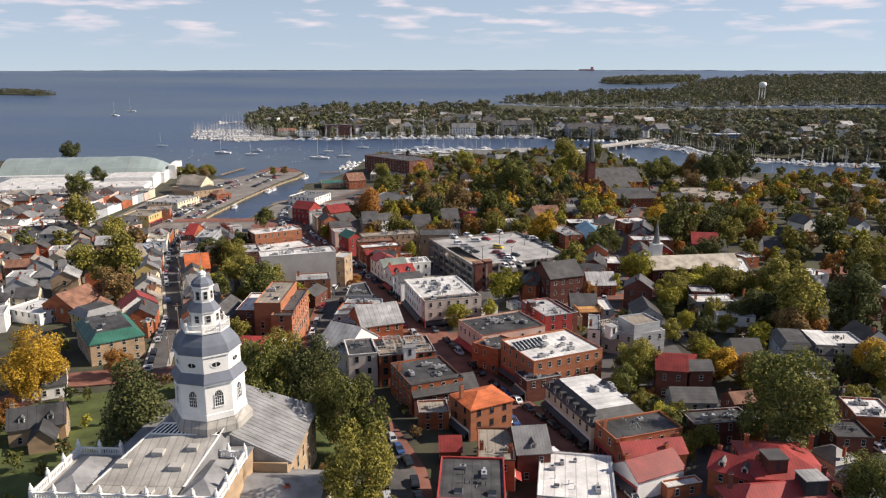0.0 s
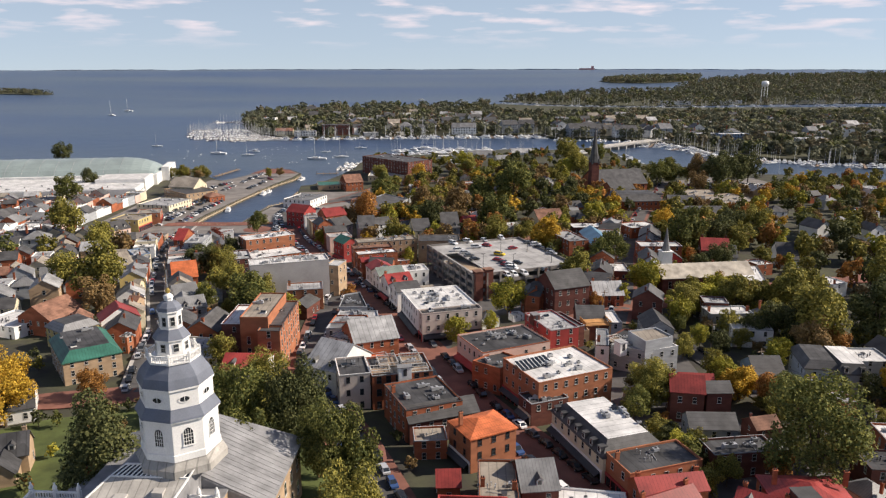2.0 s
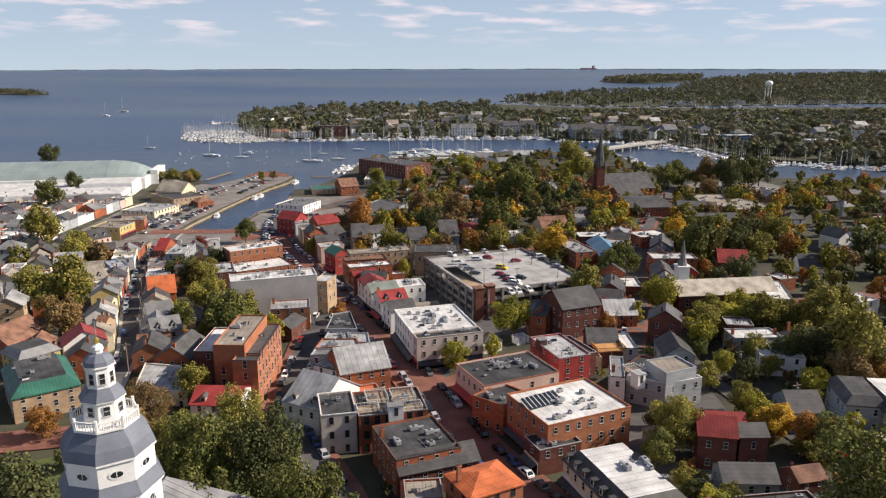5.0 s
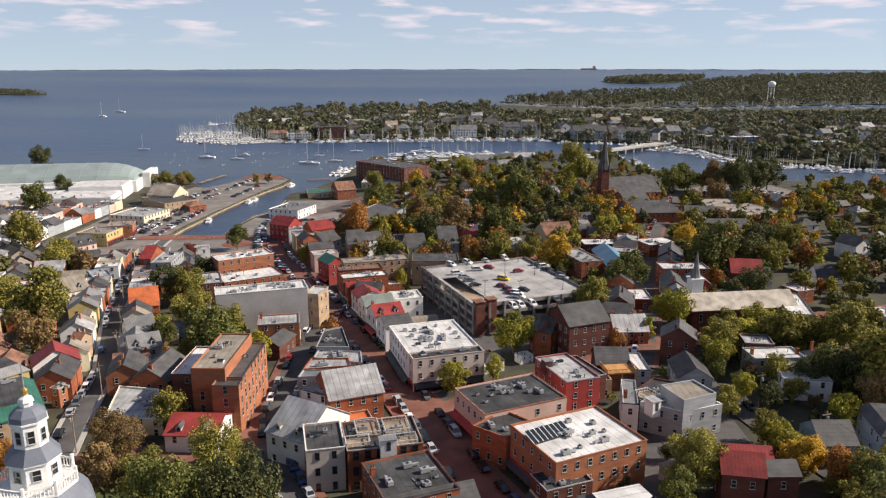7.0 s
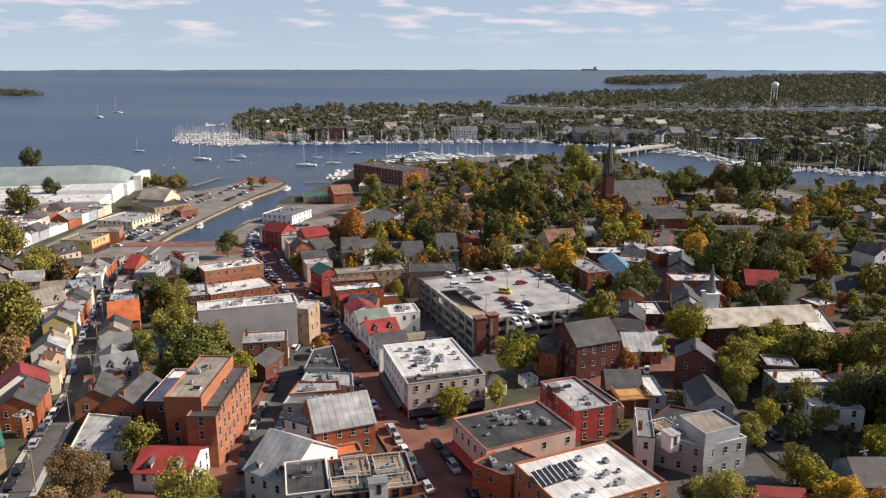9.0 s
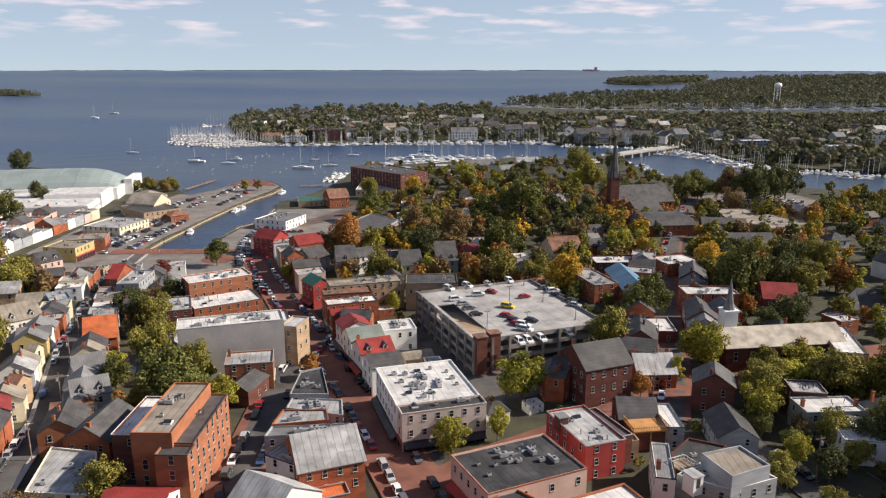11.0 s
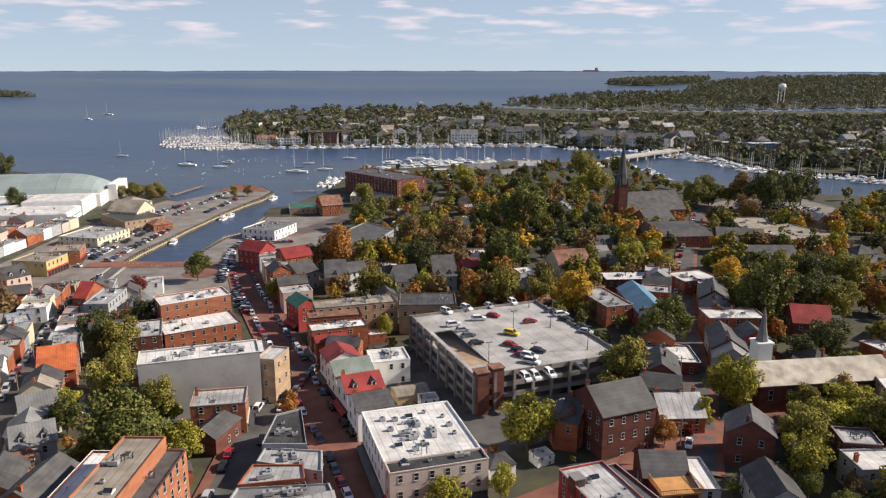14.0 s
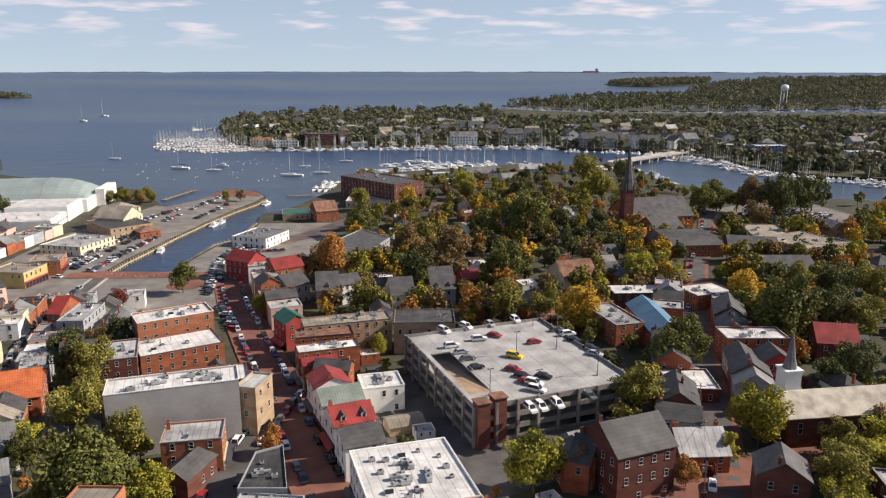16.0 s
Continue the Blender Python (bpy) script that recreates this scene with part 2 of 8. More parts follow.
LEAF = {
    "green": leafy("green_leaves", (0.078, 0.092, 0.028), (0.235, 0.228, 0.060)),
    "dark": leafy("dark_green_leaves", (0.056, 0.066, 0.026), (0.155, 0.156, 0.056)),
    "olive": leafy("olive_leaves", (0.135, 0.132, 0.032), (0.365, 0.310, 0.068)),
    "lime": leafy("yellow_green_leaves", (0.220, 0.226, 0.034), (0.470, 0.395, 0.056)),
    "yellow": leafy("yellow_leaves", (0.350, 0.215, 0.025), (0.700, 0.460, 0.064)),
    "orange": leafy("orange_leaves", (0.28, 0.130, 0.038), (0.52, 0.26, 0.068)),
    "brown": leafy("russet_leaves", (0.170, 0.118, 0.054), (0.330, 0.215, 0.085)),
    "red": leafy("dark_red_leaves", (0.175, 0.044, 0.035), (0.280, 0.065, 0.040)),
}
FARLEAF = leafy("far_russet_woodland", (0.095, 0.082, 0.052), (0.165, 0.140, 0.080))
PAINT = {k: plain(k + "_car_paint", v, 0.25, 0.0, 0.6) for k, v in {
    "white": (0.78, 0.78, 0.78), "silver": (0.42, 0.43, 0.45), "black": (0.015, 0.015, 0.017), "grey": (0.12, 0.125, 0.13),
    "red": (0.38, 0.02, 0.025), "blue": (0.04, 0.08, 0.20), "yellow": (0.80, 0.55, 0.02)}.items()}
RUBBER = plain("tyre_rubber", (0.02, 0.02, 0.02), 0.9)
HULL = plain("white_gelcoat", (0.80, 0.80, 0.78), 0.3)
HULLBLUE = plain("navy_gelcoat", (0.03, 0.05, 0.12), 0.3)
CANVAS = plain("blue_canvas", (0.05, 0.09, 0.22), 0.9)
MAST = plain("aluminium_mast", (0.62, 0.62, 0.60), 0.4, 0.3)

water_mat = bpy.data.materials.new("bay_water")
water_mat.use_nodes = True
n, l = water_mat.node_tree.nodes, water_mat.node_tree.links
b = n["Principled BSDF"]
b.inputs["Roughness"].default_value, b.inputs["IOR"].default_value, b.inputs["Specular IOR Level"].default_value = 0.3, 1.33, 0.22
geo, n1, n2, n3, rp, bp = (n.new("ShaderNode" + k) for k in ("NewGeometry", "TexNoise", "TexNoise", "TexNoise", "ValToRGB", "Bump"))
mp1 = n.new("ShaderNodeMapping")
mp1.inputs["Scale"].default_value = (0.25, 1.0, 1.0)
l.new(geo.outputs["Position"], mp1.inputs["Vector"])
for t_, s_, d_ in ((n1, 0.0022, 5), (n2, 0.35, 4), (n3, 0.03, 3)):
    t_.inputs["Scale"].default_value, t_.inputs["Detail"].default_value = s_, d_
l.new(mp1.outputs["Vector"], n1.inputs["Vector"])
l.new(geo.outputs["Position"], n2.inputs["Vector"])
l.new(geo.outputs["Position"], n3.inputs["Vector"])
rp.color_ramp.elements[0].position, rp.color_ramp.elements[1].position = 0.35, 0.65
rp.color_ramp.elements[0].color, rp.color_ramp.elements[1].color = (0.010, 0.036, 0.104, 1), (0.060, 0.082, 0.108, 1)
l.new(n1.outputs["Fac"], rp.inputs["Fac"])
l.new(rp.outputs["Color"], b.inputs["Base Color"])
mixn = n.new("ShaderNodeMath")
mixn.operation = "MULTIPLY_ADD"
mixn.inputs[1].default_value = 3.0
l.new(n3.outputs["Fac"], mixn.inputs[0])
l.new(n2.outputs["Fac"], mixn.inputs[2])
bp.inputs["Strength"].default_value, bp.inputs["Distance"].default_value = 0.5, 0.5
l.new(mixn.outputs[0], bp.inputs["Height"])
l.new(bp.outputs["Normal"], b.inputs["Normal"])


# ---- mesh tools ----
class Shape:
    """Collects faces of one mesh, each with a material slot."""

    def __init__(self):
        self.v, self.f, self.m = [], [], []

    def face(self, pts, slot=0):
        i = len(self.v)
        self.v += [tuple(p) for p in pts]
        self.f.append(tuple(range(i, i + len(pts))))
        self.m.append(slot)

    def box(self, x0, y0, z0, x1, y1, z1, slot=0, bottom=False):
        i = len(self.v)
        self.v += [(x, y, z) for z in (z0, z1) for x, y in ((x0, y0), (x1, y0), (x1, y1), (x0, y1))]
        quads = [(4, 5, 6, 7), (0, 1, 5, 4), (1, 2, 6, 5), (2, 3, 7, 6), (3, 0, 4, 7)] + ([(3, 2, 1, 0)] if bottom else [])
        self.f += [tuple(i + k for k in q) for q in quads]
        self.m += [slot] * len(quads)

    def tube(self, p, q, r0, r1, n=6, slot=0, cap=True):
        p, q = Vector(p), Vector(q)
        a = (q - p).normalized()
        u = a.orthogonal().normalized()
        w = a.cross(u)
        i = len(self.v)
        for c, r in ((p, r0), (q, r1)):
            self.v += [tuple(c + r * (math.cos(k * math.tau / n) * u + math.sin(k * math.tau / n) * w)) for k in range(n)]
        for k in range(n):
            j = (k + 1) % n
            self.f.append((i + k, i + j, i + n + j, i + n + k))
            self.m.append(slot)
        if cap:
            self.f.append(tuple(i + n + k for k in range(n)))
            self.m.append(slot)

    def lathe(self, rings, n=8, turn=0.0, slot=0, cx=0.0, cy=0.0, cap=True):
        """rings: (radius, height) from the bottom up."""
        i = len(self.v)
        for r, z in rings:
            self.v += [(cx + r * math.cos(turn + k * math.tau / n), cy + r * math.sin(turn + k * math.tau / n), z) for k in range(n)]
        for a in range(len(rings) - 1):
            for k in range(n):
                j = (k + 1) % n
                self.f.append((i + a * n + k, i + a * n + j, i + (a + 1) * n + j, i + (a + 1) * n + k))
                self.m.append(slot)
        if cap:
            self.f.append(tuple(i + (len(rings) - 1) * n + k for k in range(n)))
            self.m.append(slot)

    def mesh(self, name, mats):
        me = bpy.data.meshes.new(name)
        me.from_pydata(self.v, [], self.f)
        for m in mats if isinstance(mats, (list, tuple)) else [mats]:
            me.materials.append(m)
        me.polygons.foreach_set("material_index", self.m)
        me.update()
        return me


def part(name, shape, mats, parent, label="", at=None):
    me = shape.mesh(name, mats) if isinstance(shape, Shape) else shape
    ob = new(name, me)
    ob.parent = parent
    if at:
        ob.location, ob.rotation_euler = at[:3], (0, 0, at[3] if len(at) > 3 else 0)
    return tagged(ob, label)


def base(name, x, y, z, turn, label, category, group="", kind=""):
    ob = new(name)
    ob.location, ob.rotation_euler = (x, y, z), (0, 0, radians(turn))
    return tagged(ob, label, category, group, kind)


# ---- the lie of the land ----
HILLS = [
    (-45, 130, 17.5), (0, 150, 13.2), (35, 150, 11.6), (-105, 210, 12.2), (10, 200, 11.2), (-25, 290, 9.5),
    (-37, 335, 7.5), (-50, 385, 4.5), (-80, 440, 2.2), (-150, 450, 2), (-130, 380, 4.5), (-115, 290, 9),
    (10, 330, 8.5), (60, 270, 12.6), (80, 230, 12), (100, 300, 12), (75, 350, 12), (100, 400, 11),
    (120, 450, 10), (50, 450, 6), (0, 430, 5), (0, 550, 2), (-100, 560, 1.4), (110, 560, 8),
    (160, 620, 3), (200, 400, 10), (250, 300, 12), (150, 150, 11), (-250, 300, 6), (-250, 450, 2.5),
    (-100, 100, 16), (100, 80, 11.5), (350, 420, 6), (-300, 600, 2),
]


def ground(x, y):
    s = w = 0.0
    for gx, gy, gz in HILLS:
        k = 1 / ((x - gx) ** 2 + (y - gy) ** 2 + 300) ** 1.6
        s, w = s + k * gz, w + k
    return s / w


def sea(x, y):
    """The far water climbs gently, so that it meets the sky where the distant horizon lies."""
    r = math.hypot(x, y)
    if r < 1900:
        return 0.0
    a0, a1, u = 100 / 1900, 0.0078, min(1.0, (r - 1900) / 3000)
    return 100 - r * (a0 + (a1 - a0) * (1 - (1 - u) ** 2.2))


NEAR_SHORE = [(-900, 770), (-414, 770), (-388, 800), (-340, 775), (-300, 752), (-235, 722), (-196, 660), (-187, 652), (-174, 678), (-166, 724), (-141, 714), (-127, 690),
              (-129, 668), (-137, 638), (-144, 601), (-150, 556), (-152, 530), (-155, 503), (-156, 478), (-141, 474), (-132, 473), (-126, 480), (-124, 510), (-122, 542), (-113, 556), (-113, 600), (-116, 628),
              (-107, 634), (-98, 655), (-90, 684), (-82, 722), (-82, 751), (-70, 805), (-29, 818), (13, 832), (72, 866), (123, 860), (168, 880), (182, 850), (186, 760), (235, 682),
              (300, 665), (350, 635), (600, 560), (1200, 440), (1200, -700), (-900, -700)]
FAR_SHORE = [(-302, 1192), (-263, 1106), (-222, 1060), (-172, 1046), (-134, 1060), (-89, 1053), (-46, 1075), (13, 1076), (59, 1091), (127, 1084), (150, 1040), (205, 1030),
             (262, 1000), (300, 930), (314, 860), (345, 805), (424, 775), (700, 690), (1300, 560), (2600, 700), (2900, 1740), (1100, 1740), (700, 1740), (536, 1730), (360, 1755),
             (260, 1790), (137, 1886), (21, 1815), (-106, 1792), (-280, 1770), (-331, 1651), (-360, 1532), (-345, 1340)]
SOUTH_SHORE = [(148, 2036), (238, 1907), (360, 1840), (536, 1819), (684, 1850), (1061, 1880), (2900, 1800), (3600, 3300), (1813, 3244), (1427, 3248), (1150, 3125), (939, 2890),
               (789, 2621), (840, 2560), (696, 2410), (534, 2374), (371, 2309), (223, 2147)]
FAR_POINT = [(613, 3049), (640, 2934), (752, 2884), (881, 2937), (998, 3071), (1089, 3276), (786, 3280)]
ISLAND = [(-1700, 2240), (-1244, 2231), (-1176, 2222), (-1133, 2255), (-1180, 2320), (-1291, 2373), (-1700, 2380)]


def inside(x, y, poly):
    hit, j = False, len(poly) - 1
    for i, (xi, yi) in enumerate(poly):
        xj, yj = poly[j]
        if (yi > y) != (yj > y) and x < (xj - xi) * (y - yi) / (yj - yi) + xi:
            hit = not hit
        j = i
    return hit


def land(name, shore, height, step, mat, label):
    """A sheet of land inside a shore line, with a quay face down into the water."""
    from mathutils.geometry import delaunay_2d_cdt
    pts = []
    for i, p in enumerate(shore):
        q = shore[(i + 1) % len(shore)]
        k = max(1, int(math.dist(p, q) / step))
        pts += [(p[0] + (q[0] - p[0]) * a / k, p[1] + (q[1] - p[1]) * a / k) for a in range(k)]
    rim = len(pts)
    xs, ys = [p[0] for p in shore], [p[1] for p in shore]
    y = min(ys)
    while y < max(ys):
        x = min(xs)
        while x < max(xs):
            if inside(x, y, shore):
                pts.append((x, y))
            x += step * (1 if step > 15 or (abs(x) < 260 and 60 < y < 620) else 5)
        y += step * (4 if y < 40 and step < 15 else 1)
    vs, es, fs, *_ = delaunay_2d_cdt([Vector(p) for p in pts], [], [list(range(rim))], 1, 0.01)
    me = bpy.data.meshes.new(name)
    co = [(v.x, v.y, height(v.x, v.y)) for v in vs]
    n0 = len(co)
    low = [(pts[i][0], pts[i][1], height(*pts[i]) - 6) for i in range(rim)]
    top = [(pts[i][0], pts[i][1], height(*pts[i])) for i in range(rim)]
    faces = [tuple(f) for f in fs]
    for i in range(rim):
        j = (i + 1) % rim
        faces.append((n0 + i, n0 + j, n0 + rim + j, n0 + rim + i))
    me.from_pydata(co + low + top, [], faces)
    me.materials.append(mat)
    return tagged(new(name, me), label, "ground", kind="structure")


land("ground", NEAR_SHORE, lambda x, y: max(1.2, ground(x, y)), 10, EARTH, "Sloping town ground running down to the harbour quay")
land("ground_far_bank", FAR_SHORE, lambda x, y: 1.5 + 2.0 * min(1, math.dist((x, y), (-60, 1040)) / 300), 60, WOODGROUND, "Low wooded peninsula across the creek")
land("ground_south_bank", SOUTH_SHORE, lambda x, y: sea(x, y) + 2, 120, WOODGROUND, "Distant wooded shore beyond the marinas")
land("ground_far_point", FAR_POINT, lambda x, y: sea(x, y) + 2, 60, WOODGROUND, "Low wooded point where the river meets the bay")
land("ground_island", ISLAND, lambda x, y: sea(x, y) + 2, 60, WOODGROUND, "Low wooded point out in the bay")

s = Shape()
R, A = [30, 300, 700, 1200, 1600, 1900, 2100, 2300, 2600, 2900, 3200, 3600, 4000, 4400, 4700, 4900], [radians(-75 + 3 * k) for k in range(51)]
for i in range(len(R) - 1):
    for j in range(len(A) - 1):
        q = [(R[a] * math.sin(A[c]), R[a] * math.cos(A[c])) for a, c in ((i, j), (i, j + 1), (i + 1, j + 1), (i + 1, j))]
        s.face([(x, y, sea(x, y)) for x, y in reversed(q)])
tagged(new("water", s.mesh("water", water_mat)), "Rippled blue-grey bay water reaching the horizon", "water", kind="structure")


# ---- kinds of things ----
BLOCKS = []
WINDOWS = {}


def window_shape(w, h):
    """A sash window: frame, meeting rail, sill, and a pane set back in the frame. It faces -y, its foot at z = 0."""
    s, t = Shape(), 0.055
    s.box(-w / 2, -0.07, 0, -w / 2 + t, 0.05, h, 0, True)
    s.box(w / 2 - t, -0.07, 0, w / 2, 0.05, h, 0, True)
    s.box(-w / 2 + t, -0.07, h - t, w / 2 - t, 0.05, h, 0, True)
    s.box(-w / 2 + t, -0.05, h / 2 - 0.035, w / 2 - t, 0.05, h / 2 + 0.035, 0, True)
    s.box(-w / 2 - 0.08, -0.14, -0.1, w / 2 + 0.08, 0.05, 0.0, 0, True)
    s.face([(-w / 2 + t, -0.015, 0), (w / 2 - t, -0.015, 0), (w / 2 - t, -0.015, h - t), (-w / 2 + t, -0.015, h - t)], 1)
    return s


def window_mats(dark):
    return [DARKTRIM if dark else SASH, GLASS]


def window_mesh(w, h, dark=False):
    key = (w, h, dark)
    if key not in WINDOWS:
        WINDOWS[key] = window_shape(w, h).mesh("window", window_mats(dark))
    return WINDOWS[key]


def window_line(places, w, h, dark, parent, single):
    """The windows of one storey on one wall: each an object where it stands near, one strip where they are far off."""
    if single:
        for p in places:
            part("window", window_mesh(w, h, dark), None, parent, at=p)
    elif places:
        one, row_ = window_shape(w, h), Shape()
        for x, y, z, rz in places:
            c, q, i = math.cos(rz), math.sin(rz), len(row_.v)
            row_.v += [(x + a * c - b_ * q, y + a * q + b_ * c, z + e) for a, b_, e in one.v]
            row_.f += [tuple(k + i for k in f) for f in one.f]
            row_.m += one.m
        tagged(part("window_row", row_, window_mats(dark), parent), kind="stuff")


SHARED = {}


def shared(key, make):
    if key not in SHARED:
        SHARED[key] = make()
    return SHARED[key]


def chimney_mesh(mat):
    s = Shape()
    s.box(-0.42, -0.28, -1.2, 0.42, 0.28, 1.7)
    s.box(-0.5, -0.36, 1.7, 0.5, 0.36, 1.9, 0, True)
    for x in (-0.2, 0.2):
        s.lathe([(0.14, 1.9), (0.11, 2.3)], 6, 0, 1, x, 0)
    return s.mesh("chimney", [mat, DARKTRIM])


def unit_mesh(k):
    """Rooftop plant: a cased unit on feet with a fan ring, or a duct run."""
    s = Shape()
    w, d, h = ((1.3, 0.95, 0.85), (1.9, 1.1, 1.05), (0.8, 0.8, 0.65))[k]
    s.box(-w / 2, -d / 2, 0.2, w / 2, d / 2, h, 0, True)
    for a in (-1, 1):
        s.box(a * (w / 2 - 0.2) - 0.08, -d / 2, 0, a * (w / 2 - 0.2) + 0.08, d / 2, 0.2, 1)
    s.lathe([(0.3, h), (0.3, h + 0.12), (0.24, h + 0.12), (0.24, h + 0.04)], 10, 0, 1)
    if k == 1:
        s.box(w / 2, -0.25, 0.3, w / 2 + 1.5, 0.25, 0.7, 0, True)
        s.box(w / 2 + 1.0, -0.25, 0, w / 2 + 1.5, 0.25, 0.3, 0, True)
    return s.mesh("roof_unit", [STEEL, DARKTRIM])


def vents_mesh(k):
    """Small rooftop clutter: vent pipes, a hatch, a cowl."""
    rnd, s = random.Random(70 + k), Shape()
    for _ in range(4 + k):
        x, y, h = rnd.uniform(-2.6, 2.6), rnd.uniform(-2.6, 2.6), rnd.uniform(0.5, 1.0)
        s.lathe([(0.09, 0), (0.09, h), (0.16, h), (0.16, h + 0.12)], 6, 0, k % 2, x, y)
    x, y = rnd.uniform(-1.8, 1.8), rnd.uniform(-1.8, 1.8)
    s.box(x - 0.5, y - 0.45, 0, x + 0.5, y + 0.45, 0.4, 0)
    s.box(x - 0.56, y - 0.51, 0.4, x + 0.56, y + 0.51, 0.47, 1, True)
    s.tube((-2.4, rnd.uniform(-2, 2), 0.15), (2.2, rnd.uniform(-2, 2), 0.15), 0.06, 0.06, 4)
    return s.mesh("vents", [STEEL, DARKTRIM])


def dormer_mesh():
    """A gabled dormer, its face at y = 0 and its body running back into the slope."""
    q = Shape()
    q.box(-0.65, 0, 0, 0.65, 2.4, 1.25)
    q.face([(-0.65, 0, 1.25), (0.65, 0, 1.25), (0, 0, 1.8)])
    for a in (-1, 1):
        p = [(a * 0.8, -0.15, 1.14), (0, -0.15, 1.86), (0, 2.8, 1.86), (a * 0.8, 2.8, 1.14)]
        q.face(p if a < 0 else p[::-1], 2)
    q.face([(-0.38, -0.02, 0.2), (0.38, -0.02, 0.2), (0.38, -0.02, 1.15), (-0.38, -0.02, 1.15)], 1)
    return q.mesh("dormer", [SASH, GLASS, ROOF["slate"]])


def lantern_mesh(w, d):
    s = Shape()
    s.box(-w / 2, -d / 2, 0, w / 2, d / 2, 0.35)
    s.face([(-w / 2, -d / 2, 0.36), (w / 2, -d / 2, 0.36), (w / 2, 0, 0.9), (-w / 2, 0, 0.9)], 1)
    s.face([(w / 2, d / 2, 0.36), (-w / 2, d / 2, 0.36), (-w / 2, 0, 0.9), (w / 2, 0, 0.9)], 1)
    return s.mesh("skylight", [TRIM, GLASS])


def prism(s, w, d, z0, rise, over, slot=0, thick=0.18):
    """A gable roof whose ridge runs along x: two slabs with thickness."""
    w2, d2 = w / 2 + over, d / 2 + over
    drop = rise * over / (d / 2)
    for a in (-1, 1):
        lo, hi = (a * d2, z0 - drop), (0, z0 + rise)
        p = [(-w2, lo[0], lo[1]), (w2, lo[0], lo[1]), (w2, hi[0], hi[1]), (-w2, hi[0], hi[1])]
        if a > 0:
            p.reverse()
        up = [(x, y, z + thick) for x, y, z in p]
        s.face(up, slot)
        s.face(list(reversed(p)), slot)
        for i in range(4):
            j = (i + 1) % 4
            s.face([p[i], p[j], up[j], up[i]], slot)


